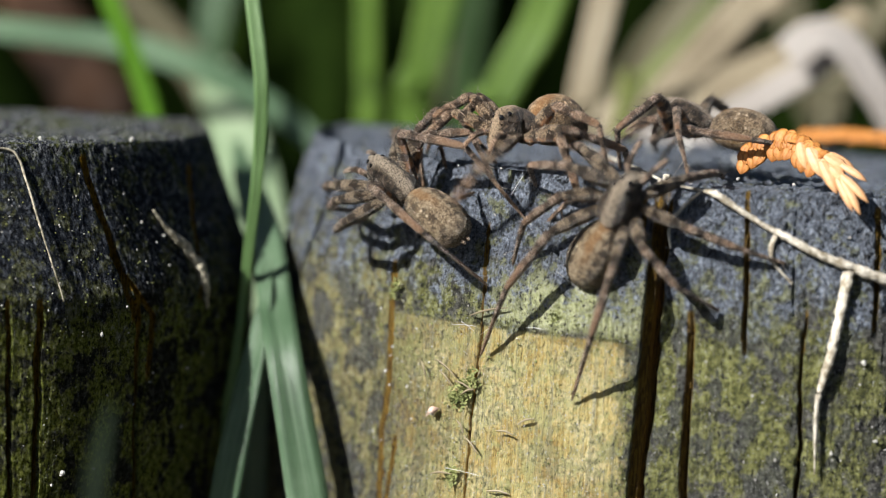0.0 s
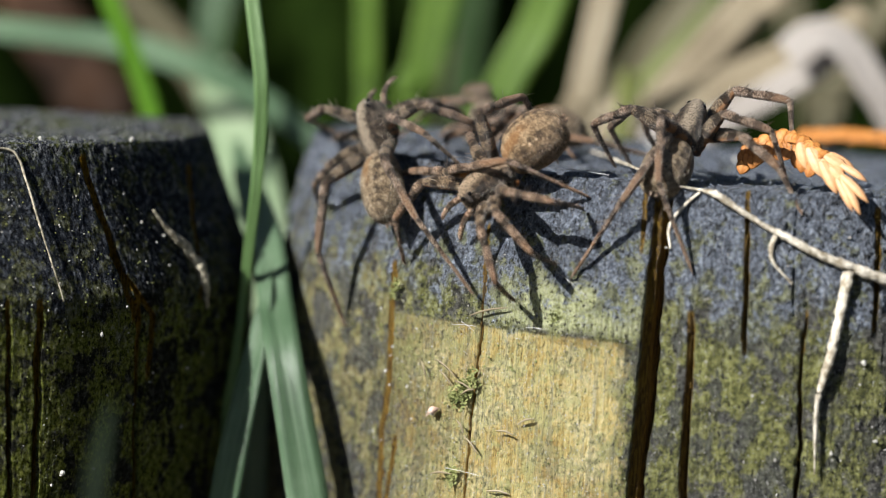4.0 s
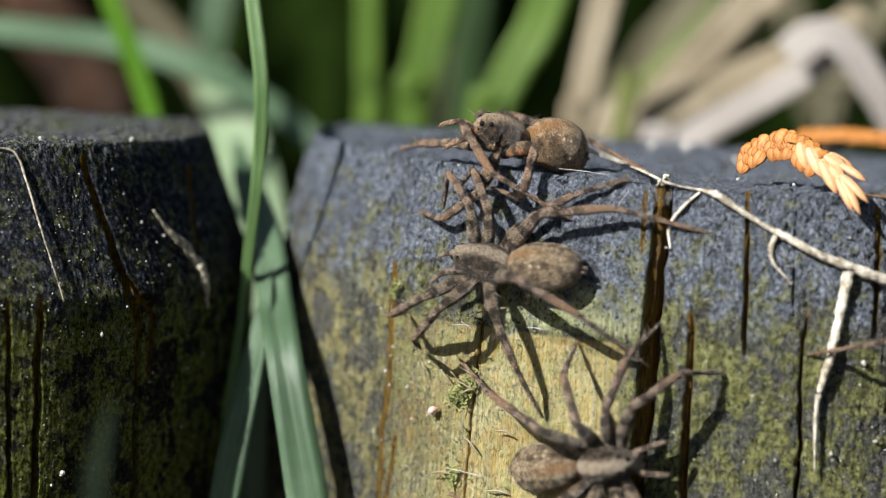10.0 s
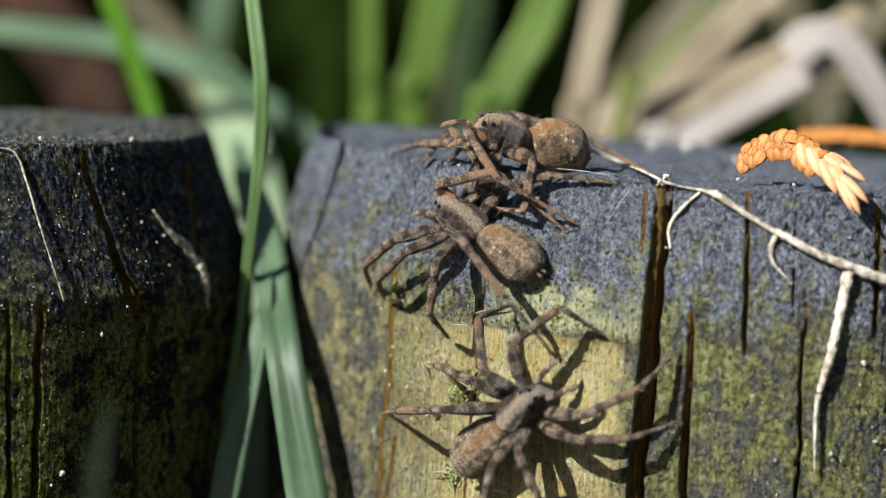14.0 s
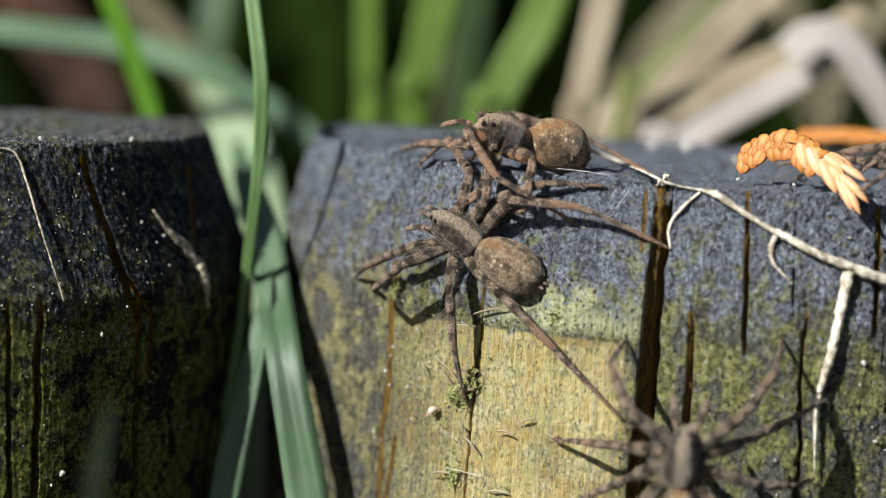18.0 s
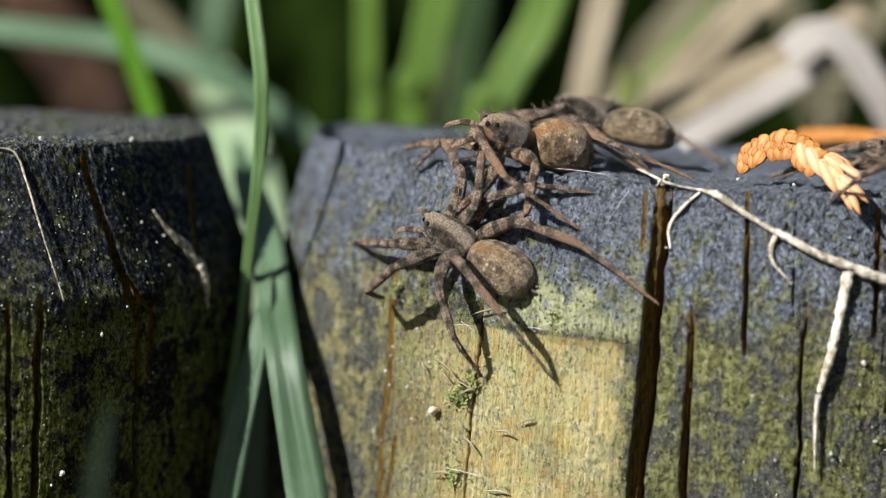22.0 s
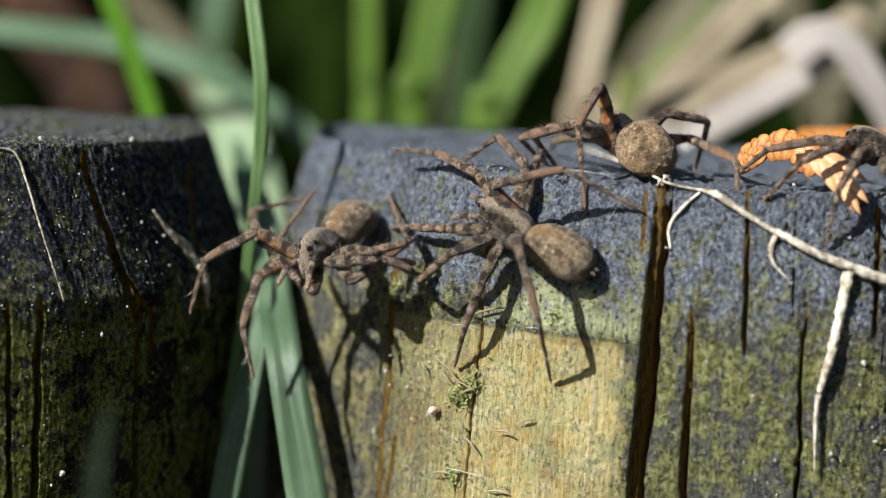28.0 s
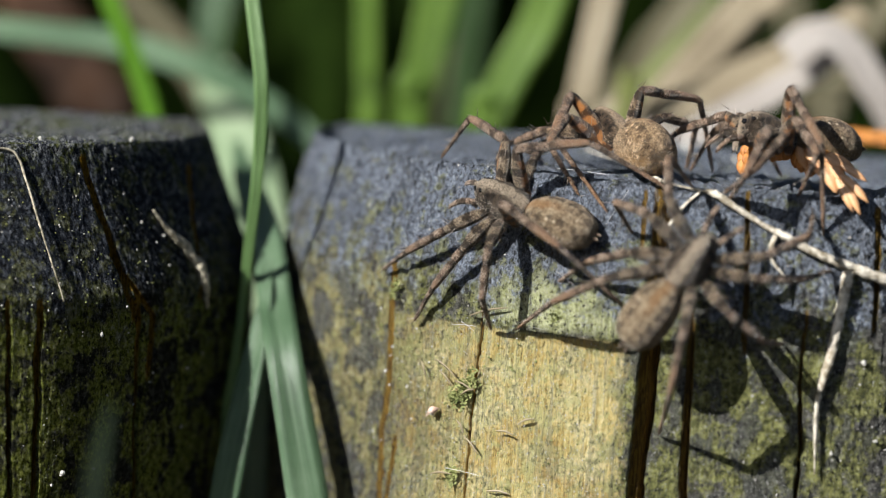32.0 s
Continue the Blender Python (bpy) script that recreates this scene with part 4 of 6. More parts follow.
def tube(points, radii, sides=7, steps=40, seed=0, wobble=0.25, flat=1.0):
    """Vertices and faces of a knobbly tube in mm through the points."""
    line = spline(points, steps)
    rad = [q.x for q in spline([(a, 0, 0) for a in radii], steps)]
    rnd = random.Random(seed)
    verts = []
    for k, c in enumerate(line):
        ahead = (line[min(k + 1, steps - 1)] - line[max(k - 1, 0)]).normalized()
        a = ahead.orthogonal().normalized() if abs(ahead.z) > 0.99 else ahead.cross(Vector((0, 0, 1))).normalized()
        b = ahead.cross(a)
        for s in range(sides):
            t = 2 * math.pi * s / sides
            r = max(rad[k], 0.01) * (1 + wobble * (rnd.random() - 0.5) * 2)
            verts.append(c + a * math.cos(t) * r + b * math.sin(t) * r * flat)
    faces = grid_faces(steps, sides)
    faces += [list(range(sides))[::-1], [(steps - 1) * sides + i for i in range(sides)]]
    return verts, faces


def tube_mesh(name, points, radii, material, **more):
    v, f = tube(points, radii, **more)
    return mesh_from(name, [world_mm(p) for p in v], f, material)


rootlet = tagged(new("dry_rootlet", tube_mesh("stem", ROOT, (0.09, 0.11, 0.11, 0.09, 0.07, 0.11, 0.30, 0.25, 0.22, 0.30, 0.33, 0.40, 0.46, 0.46), M_ROOT, steps=140, seed=1, wobble=0.2, flat=0.7)),
                 "bleached dry rootlet creeping over the edge of the log", "root")
for i, (way, radii) in enumerate(ROOT_FORKS):
    child("side_root", tube_mesh("side_root", way, radii, M_ROOT, steps=70, seed=i + 2, wobble=0.16, flat=0.75), rootlet)
for at, wide in (((-5.5, -21.4, 0.0), 0.20), ((-5.9, -23.2, -0.1), 0.13)):
    verts, faces = tube([Vector(at) + Vector((-wide, 0, -0.1)), Vector(at) + Vector((0, -0.1, 0.22)), Vector(at) + Vector((wide, 0, -0.05))], (0.08, wide, 0.10), sides=9, steps=9, seed=5, wobble=0.5, flat=0.8)
    child("knot", mesh_from("knot", [world_mm(p) for p in verts], faces, M_ROOT), rootlet, "crusty pale knot of the rootlet")
HUSK = Vector((-17.0, -19.0, -13.3))
verts, faces = tube([HUSK + Vector((-0.24, 0, -0.10)), HUSK + Vector((0, -0.14, 0.04)), HUSK + Vector((0.30, 0, 0.10))], (0.07, 0.20, 0.05), sides=10, steps=12, seed=3, wobble=0.12)
husk = tagged(new("seed_husk", mesh_from("seed_husk", [world_mm(p) for p in verts], faces, M_HUSK)), "tiny pinkish seed husk stuck to the bare wood", "seed")
for k in range(6):
    way = Vector((-0.42 + 0.03 * k, -0.10, -0.34 + 0.11 * k))
    verts, faces = tube([HUSK, HUSK + way * 0.6 + Vector((0, -0.08, 0)), HUSK + way], (0.025, 0.02, 0.008), sides=4, steps=6, wobble=0)
    child("bristle", mesh_from("bristle", [world_mm(p) for p in verts], faces, M_HUSK), husk)
tagged(new("dry_grass_stalk", tube_mesh("dry_grass_stalk", STEM, (0.06, 0.08, 0.06, 0.05, 0.04), M_SPLINTER, steps=40, seed=8)),
       "thin dry grass stalk hanging down the tarred log", "grass stalk")
tagged(new("wood_splinter", tube_mesh("wood_splinter", SPLINTER, (0.06, 0.16, 0.36, 0.26, 0.08), M_SPLINTER, steps=34, seed=9, wobble=0.55)),
       "pale raised splinter on the tarred log", "splinter")


def scale_leaf_mesh(material):
    """One cypress scale, 1 mm long, plump and pointed, lying along +x."""
    verts = []
    for k in range(9):
        u = k / 8
        w = 0.27 * (1 - abs(u * 1.75 - 0.75) ** 2.2 * 0.9) if u < 0.98 else 0.02
        h = 0.034 * math.sin(math.pi * (u * 0.88 + 0.1)) + 0.012
        for s in range(8):
            a = 2 * math.pi * s / 8
            verts.append(Vector((u, max(w, 0.015) * math.cos(a), h * math.sin(a) * (1.2 if a < 3.2 else 0.5) - 0.12 * u * u)) * MM)
    faces = [f[::-1] for f in grid_faces(9, 8)] + [list(range(8)), [64 + i for i in range(8)][::-1]]
    return mesh_from("scale_leaf", verts, faces, material)


SCALES = [scale_leaf_mesh(M_FROND), scale_leaf_mesh(M_FROND_TIP)]


def lay_scale(thing, origin, base, end, width, pale, face):
    """One scale of a sprig from base to end."""
    way = Vector(end) - Vector(base)
    size = way.length
    x = way.normalized()
    y = Vector(face).cross(x).normalized()
    m = Matrix((x, y, x.cross(y))).transposed().to_4x4()
    ob = child("scale_leaf", SCALES[pale], thing)
    ob.matrix_local = Matrix.Translation((Vector(base) - origin) * MM) @ m @ Matrix.Diagonal((size, width / 0.54, size, 1))


def sprig(label, axis, drop, count, width, tips, seed):
    """A flat spray of cypress: overlapping scales hanging from a curved axis, and longer pale ones at its tip."""
    rnd = random.Random(seed)
    thing = tagged(new("cypress_sprig"), label, "cypress sprig", "shed cypress sprigs")
    line = spline(axis, 50)
    origin = line[0].copy()
    thing.location = world_mm(origin)
    face = (0.05, -0.7, 0.7)
    for k in range(count):
        u = (k + 0.5) / count
        c = line[int(u * 49)]
        c2 = line[min(int(u * 49) + 9, 49)]
        fade = (1.0 - 0.35 * u) * rnd.uniform(0.8, 1.15)
        hang = Vector(drop) * fade
        # one short side shoot: broad scales lapping over one another, almost in one plane
        for j, turn, long, wide in ((0, 0.62, 0.80, 0.95), (0, -0.62, 0.80, 0.95), (1, 0.42, 0.78, 0.9), (1, -0.42, 0.78, 0.9), (2, 0.0, 0.85, 0.85), (0, 0.0, 0.9, 1.1)):
            at = c + hang * (0.30 * j - 0.22) + Vector((rnd.uniform(-.08, .08), 0, rnd.uniform(-.05, .05)))
            way = Matrix.Rotation(turn + rnd.uniform(-.2, .2), 3, Vector(face).normalized()) @ hang.normalized() * long * rnd.uniform(0.85, 1.15)
            lift = Vector(face) * (0.03 + 0.035 * (2 - j) + rnd.uniform(-.02, .02))
            lay_scale(thing, origin, at + lift, at + way + lift, width * wide * rnd.uniform(0.85, 1.1), 0, face)
        # closed scales along the axis itself
        lay_scale(thing, origin, c2 + Vector(face) * 0.12, c + (c - c2) * 0.6 + Vector(face) * 0.10, width * 0.8, 0, face)
    for base, end, wide in tips:
        lay_scale(thing, origin, base, end, wide, 1, face)
    return thing


sprig("shed orange cypress sprig bent over the log's edge", FROND, (-0.60, -0.55, -1.35), 9, 0.95, FROND_TIPS, 4)
sprig("shed orange cypress sprig lying on the log", FAR_FROND, (-0.5, -0.4, -0.25), 9, 0.8, [], 6)

for i, (a, b) in enumerate(FIBRES):
    mid = (Vector(a) + Vector(b)) / 2 + Vector((0, -0.15, 0.12))
    tagged(new("straw_fibre", tube_mesh("straw_fibre", [a, mid, b], (0.03, 0.06, 0.03), M_STRAW, sides=5, steps=10, seed=i)),
           "tiny pale straw fibre stuck to the log", "fibre", "fibres on the log")
for i, (a, b) in enumerate(THREADS):
    mid = (Vector(a) + Vector(b)) / 2 + Vector((0, -0.1, 0.05))
    tagged(new("silk_thread", tube_mesh("silk_thread", [a, mid, b], (0.011, 0.011, 0.011), M_SILK, sides=4, steps=10, seed=i, wobble=0)),
           "fine white silk thread on the log", "thread", "silk on the log")


def pebble_mesh(seed):
    bm = bmesh.new()
    bmesh.ops.create_icosphere(bm, subdivisions=2, radius=1.0)
    for v in bm.verts:
        v.co *= 0.75 + 0.5 * (noise.noise(v.co * 1.3 + Vector((seed * 7, 0, 0))) + 0.5)
    me = bpy.data.meshes.new("grain")
    bm.to_mesh(me)
    bm.free()
    me.materials.append(M_GRIT)
    return me


GRAINS = [pebble_mesh(i) for i in range(4)]
for i, (spot, size) in enumerate(GRIT + GRIT_TARRED):
    where = "near" if i < len(GRIT) else "tarred"
    ob = new("grit_grain", GRAINS[i % 4])
    ob.matrix_world = Matrix.Translation(world_mm(skin(spot, size * 0.15, where))) @ pose(0, 0, 0, 40 * i, 25 * i, 70 * i) @ Matrix.Diagonal((size * 0.55 * MM, size * 0.4 * MM, size * 0.4 * MM, 1))
    tagged(ob, "tiny pale grain of grit on the " + ("weathered log" if where == "near" else "tarred log"), "grit", "grit on the logs")


def scatter(name, label, category, which, count, seed, material, size, xr, tr, long=1.0):
    """Very small crumbs on a log's skin, in one mesh."""
    rnd = random.Random(seed)
    verts, faces = [], []
    cx, cy, top, big, small, bevel = LOGS[which]
    for _ in range(count):
        x, t = rnd.uniform(*xr), rnd.uniform(*tr)
        r = small + (big - small) * min(t / bevel, 1) if t > 0 else small * rnd.uniform(0.3, 1)
        if abs(x) > r * 0.98:
            continue
        if any(abs(x - xt - (xb - xt) * (t - t0) / (t1 - t0)) < wide * 0.75 + 0.1 and t > t0 - 1 for xt, xb, t0, t1, wide, _ in (CRACKS_NEAR if which == "near" else CRACKS_TARRED)):
            continue
        c = skin((cx + x, cy - math.sqrt(r * r - x * x), top - t), 0.0, which)
        n = log_normal(c + log_normal(c, which) * 0.2, which)
        s = size * rnd.uniform(0.4, 1.3)
        a = n.orthogonal().normalized()
        a = Matrix.Rotation(rnd.uniform(0, 6.28), 3, n) @ a
        b = n.cross(a)
        o = len(verts)
        for q in (a * long, b, -a * long, -b):
            verts.append(c + q * s * rnd.uniform(0.6, 1.1) - n * 0.05)
        verts.append(c + n * s * rnd.uniform(0.5, 1.2))
        faces += [[o, o + 1, o + 4], [o + 1, o + 2, o + 4], [o + 2, o + 3, o + 4], [o + 3, o, o + 4]]
    ob = new(name, mesh_from(name, [world_mm(v) for v in verts], faces, material))
    return tagged(ob, label, category, "", "stuff")


scatter("moss_crumbs", "yellow-green moss crumbs on the log below its dark edge", "moss", "near", 900, 5, M_MOSS, 0.08, (-25, 20), (7.0, 24.0))
scatter("moss_crumbs", "green moss along the rim of the tarred log", "moss", "tarred", 200, 16, M_MOSS, 0.06, (9, 22), (-0.2, 1.2))
scatter("moss_crumbs", "moss crumbs on the rim of the tarred log", "moss", "tarred", 1100, 6, M_MOSS, 0.06, (5, 25), (0.0, 24.0))
scatter("bark_crumbs", "pale crumbs and dust on the log's dark edge", "debris", "near", 420, 7, M_GRIT, 0.05, (-22, 20), (0.0, 22.0), 2.0)
scatter("bark_crumbs", "pale crumbs on the tarred log", "debris", "tarred", 260, 8, M_GRIT, 0.05, (5, 25), (0.0, 22.0), 1.5)


def tuft(spot, count, seed):
    """A tiny cushion of moss: short pointed leaves standing every way."""
    rnd = random.Random(seed)
    at = skin(spot)
    up = log_normal(at)
    verts, faces = [], []
    for _ in range(count):
        way = (up * rnd.uniform(0.3, 1.0) + Vector((rnd.gauss(0, .6), rnd.gauss(0, .3), rnd.gauss(0, .6)))).normalized()
        side = way.cross(up + Vector((0.01, 0, 0))).normalized()
        size = rnd.uniform(0.10, 0.30)
        root = at + Vector((rnd.gauss(0, .24), 0, rnd.gauss(0, .30)))
        root = root - up * log_distance(root)
        o = len(verts)
        verts += [root - side * 0.035, root + side * 0.035, root + way * size * 0.5 + side * 0.05 + up * 0.02, root + way * size, root + way * size * 0.5 - side * 0.05]
        faces += [[o, o + 1, o + 2, o + 4], [o + 4, o + 2, o + 3]]
    ob = new("moss_tuft", mesh_from("moss_tuft", [world_mm(v) for v in verts], faces, M_MOSS))
    tagged(ob, "tiny green moss tuft growing on the weathered log", "moss", "moss tufts on the log")


for i, (spot, count) in enumerate(TUFTS):
    tuft(spot, count * 4, 70 + i)


def thicket():
    """Dense growth beyond the tussock, shade put into its dark colour, with litter at its foot."""
    rnd = random.Random(12)
    verts, faces, slots = [], [], []
    for k in range(5200):
        x, y = rnd.uniform(-420, 420), rnd.uniform(0, 1) ** 1.3 * 420 + 165
        low = rnd.random() < 0.25
        h = rnd.uniform(15, 60) if low else rnd.uniform(120, 330)
        w = rnd.uniform(5, 14) if low else rnd.uniform(3, 8)
        lean = Vector((rnd.gauss(0, 0.25), rnd.gauss(0, 0.2), 1))
        d = Vector((1, rnd.uniform(-0.9, 0.9), 0)).normalized()
        o = len(verts)
        for u, f in ((0, 0.7), (0.45, 1.0), (0.8, 0.6), (1, 0.05)):
            c = Vector((x, y, -150)) + lean * (h * u) + Vector((lean.x, lean.y, -0.4)) * (h * 0.35 * u * u)
            verts += [c - d * w * f, c + d * w * f]
        faces += [[o, o + 1, o + 3, o + 2], [o + 2, o + 3, o + 5, o + 4], [o + 4, o + 5, o + 7, o + 6]]
        slots += [1 if low else 0] * 3
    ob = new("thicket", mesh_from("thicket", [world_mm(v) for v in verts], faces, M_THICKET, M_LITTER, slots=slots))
    tagged(ob, "dense grass and dead leaves behind the logs, darkened as shade", "grass", "", "stuff")


thicket()


def swaying_leaf():
    """A leaf close to the lens that the wind carries into view and out again."""
    leaf = new("grass_leaf", blade_mesh("grass_leaf", SWAY_LEAF, (0.45, 0.5, 0.55, 0.55, 0.6, 0.6), M_GREEN, steps=60))
    child("midrib", blade_mesh("midrib", [Vector(p) + Vector((0, 0.06, 0)) for p in SWAY_LEAF], (0.045, 0.05, 0.055, 0.055, 0.06, 0.06), M_GREEN, steps=60, fold=1.2), leaf)
    return tagged(leaf, "single green grass leaf swaying close to the lens", "grass leaf", "leaves between the logs")


sway = swaying_leaf()


# ---- wolf spiders ----
def loft(sections, sides=18):
    """Closed skin through ellipses (x, z middle, half width, half height up, half height down), in mm."""
    verts = []
    for x, zc, w, hu, hd in sections:
        for s in range(sides):
            t = 2 * math.pi * s / sides
            verts.append(Vector((x, w * math.cos(t), zc + (hu if math.sin(t) > 0 else hd) * math.sin(t))))
    n = len(sections)
    faces = [f[::-1] for f in grid_faces(n, sides)]
    faces += [list(range(sides)), [(n - 1) * sides + i for i in range(sides)][::-1]]
    return verts, faces


def bristles(verts, faces, count, length, seed, lean, thin=0.016, keep=None):
    """Fine hairs as three-sided spikes growing out of a skin, lying over towards lean."""
    rnd = random.Random(seed)
    hv, hf = [], []
    quads = [f for f in faces if len(f) == 4]
    area = [((verts[f[1]] - verts[f[0]]).cross(verts[f[3]] - verts[f[0]])).length for f in quads]
    for f in rnd.choices(quads, area, k=count):
        a, b, c, d = (verts[i] for i in f)
        u, v = rnd.random(), rnd.random()
        p = (a * (1 - u) + b * u) * (1 - v) + (d * (1 - u) + c * u) * v
        n = (b - a).cross(d - a).normalized()
        if keep and not keep(p, n):
            continue
        way = (n + Vector(lean) * rnd.uniform(0.5, 1.3) + Vector((rnd.gauss(0, .25), rnd.gauss(0, .25), rnd.gauss(0, .25)))).normalized()
        q = way.orthogonal().normalized()
        o = len(hv)
        for s in range(3):
            hv.append(p - n * 0.02 + (Matrix.Rotation(s * 2.094, 3, way) @ q) * thin)
        hv.append(p + way * length * rnd.uniform(0.5, 1.35))
        hf += [[o, o + 1, o + 3], [o + 1, o + 2, o + 3], [o + 2, o, o + 3]]
    return hv, hf


def furry(name, skin_v, skin_f, material, hairs, hair):
    o = len(skin_v)
    hv, hf = hairs
    me = mesh_from(name, [v * MM for v in list(skin_v) + hv], list(skin_f) + [[i + o for i in f] for f in hf], material, hair,
                   slots=[0] * len(skin_f) + [1] * len(hf))
    return me


BODY = 0.9      # size of carapace and abdomen


def carapace_mesh():
    s = []
    for k in range(19):
        u = k / 18
        x = -0.05 + 3.55 * u
        w = 1.42 * (math.sin(math.pi * min(u / 0.86, 1) ** 0.75 * 0.93 + 0.12)) ** 0.62 if u < 0.62 else None
        if w is None:
            w = 1.28 - (u - 0.62) * 1.75 - max(u - 0.93, 0) * 4.0
        h = 0.34 + 0.78 * math.sin(math.pi * min(u * 0.72 + 0.08, 1)) ** 0.9 + 0.26 * u
        if u > 0.93:
            h *= 0.86
        s.append((x, 0.0, max(w, 0.2) * 0.86, h * 1.22, 0.46))
    v, f = loft(s, 20)
    v = [p * BODY for p in v]
    # press the thoracic groove
    for p in v:
        if p.z > 0.2:
            p.z -= 0.10 * math.exp(-((p.x - 1.1) / 0.35) ** 2 - (p.y / 0.12) ** 2)
    short = bristles(v, f, 3600, 0.36, 3, (-0.9, 0, 0), 0.018, lambda p, n: n.z > -0.4)
    long = bristles(v, f, 1100, 0.75, 4, (-0.35, 0, 0.2), 0.020, lambda p, n: n.z > -0.5)
    o = len(short[0])
    return furry("carapace", v, f, M_CARAPACE, (short[0] + long[0], short[1] + [[i + o for i in q] for q in long[1]]), M_BRISTLE)


def abdomen_mesh():
    s = []
    for k in range(22):
        u = k / 21
        e = (1 - (abs(2 * u - 1)) ** 2.3) ** 0.5 * 0.94 + 0.06
        w = 1.52 * e * (0.86 + 0.20 * u)
        s.append((0.18 - 4.6 * u, 0.05 + 0.10 * math.sin(math.pi * u) - 0.15 * u, w, 1.45 * e, 0.92 * e))
    v, f = loft(s, 24)
    f = [q[::-1] for q in f]
    v = [p * BODY for p in v]
    return furry("abdomen", v, f, M_ABDOMEN, bristles(v, f, 9000, 0.36, 5, (-0.6, 0, 0.1), 0.018, lambda p, n: n.z > -0.6), M_DOWN)


def limb_mesh(name, profile, seed, spines, hair, material):
    """A leg piece along +x: (x, drop, radius) stations, with fur and long spines."""
    s = [(x, z, r * 0.66, r * 0.73, r * 0.73) for x, z, r in profile]
    v, f = loft(s, 10)
    f = [q[::-1] for q in f] if s[0][0] > s[-1][0] else f
    hv, hf = bristles(v, f, hair, 0.30, seed, (0.9, 0, 0), 0.015)
    rnd = random.Random(seed)
    for _ in range(spines):
        i = rnd.randrange(1, len(profile) - 2)
        x, z, r = profile[i]
        t = rnd.uniform(-0.6, 3.7)
        n = Vector((0, math.cos(t), math.sin(t)))
        p = Vector((x + rnd.uniform(-.2, .2), 0, z)) + n * r * 0.7
        way = (n + Vector((0.9, 0, 0))).normalized()
        o = len(hv)
        q = way.orthogonal().normalized()
        for k in range(3):
            hv.append(p + (Matrix.Rotation(k * 2.094, 3, way) @ q) * 0.022)
        hv.append(p + way * rnd.uniform(0.45, 0.8))
        hf += [[o, o + 1, o + 3], [o + 1, o + 2, o + 3], [o + 2, o, o + 3]]
    return furry(name, v, f, material, (hv, hf), M_HAIR)


REACH = ((2.7, 3.2, 3.0), (2.5, 3.0, 2.9), (2.4, 2.8, 3.2), (3.3, 4.0, 5.1))      # thigh, knee with shin, and foot of legs one to four


def thigh_mesh(k):
    a = REACH[k][0]
    prof = [(-0.45, -0.06, 0.24), (-0.25, -0.02, 0.38), (0.02, 0, 0.42), (0.22, 0.01, 0.36), (0.45, 0.04, 0.47), (a * 0.42, 0.10, 0.56), (a * 0.72, 0.08, 0.51), (a * 0.92, 0.02, 0.38), (a, 0.0, 0.30), (a + 0.08, -0.02, 0.16)]
    return limb_mesh("leg", prof, 20 + k, 7, 560, M_FEMUR)


def shin_mesh(k):
    b = REACH[k][1]
    p = b * 0.34
    prof = [(-0.12, 0, 0.20), (0.04, 0.03, 0.34), (p * 0.5, 0.07, 0.40), (p * 0.93, 0.03, 0.34), (p, 0.0, 0.27), (p + 0.12, 0.02, 0.33), (p + (b - p) * 0.4, 0.07, 0.37), (b * 0.92, 0.03, 0.29), (b, 0, 0.23), (b + 0.06, -0.01, 0.12)]
    return limb_mesh("shin", prof, 40 + k, 13, 520, M_LEG)


def foot_mesh(k):
    c = REACH[k][2]
    m = c * 0.63
    prof = [(-0.08, 0, 0.14), (0.06, 0.01, 0.24), (m * 0.4, 0.03, 0.21), (m * 0.94, 0.02, 0.155), (m, 0, 0.13), (m + 0.08, 0, 0.16), (m + (c - m) * 0.6, 0, 0.14), (c * 0.96, -0.01, 0.09), (c, -0.03, 0.03)]
    return limb_mesh("foot", prof, 60 + k, 10, 380, M_LEG)


def small_loft(name, sections, material, hair=0, seed=1):
    v, f = loft(sections, 10)
    if sections[0][0] > sections[-1][0]:
        f = [q[::-1] for q in f]
    return furry(name, v, f, material, bristles(v, f, hair, 0.14, seed, (0.6, 0, 0), 0.011), M_HAIR)


def eye_mesh():
    bm = bmesh.new()
    bmesh.ops.create_icosphere(bm, subdivisions=2, radius=1.0)
    me = bpy.data.meshes.new("eye")
    bm.to_mesh(me)
    bm.free()
    me.materials.append(M_EYE)
    me.polygons.foreach_set("use_smooth", [True] * len(me.polygons))
    return me


CARAPACE, ABDOMEN, EYE = carapace_mesh(), abdomen_mesh(), eye_mesh()
THIGHS, SHINS, FEET = [thigh_mesh(k) for k in range(4)], [shin_mesh(k) for k in range(4)], [foot_mesh(k) for k in range(4)]
PALP = small_loft("pedipalp", [(0, 0, .14, .16, .16), (.5, .10, .17, .2, .2), (.95, .02, .16, .18, .18), (1.35, -.25, .15, .17, .17), (1.65, -.55, .16, .17, .15), (1.8, -.75, .06, .06, .06)], M_LEG, 120, 61)
FANG = small_loft("chelicera", [(0, .05, .22, .25, .25), (.2, -.15, .27, .3, .3), (.32, -.5, .24, .2, .25), (.3, -.85, .13, .1, .15)], M_CARAPACE, 60, 62)
SPINNERET = small_loft("spinneret", [(0, 0, .12, .12, .12), (-.2, 0, .11, .1, .1), (-.36, 0, .05, .05, .05)], M_LEG, 20, 63)
COXA = ((2.25, 0.74, -0.20), (1.70, 0.90, -0.23), (1.12, 0.90, -0.23), (0.56, 0.72, -0.20))


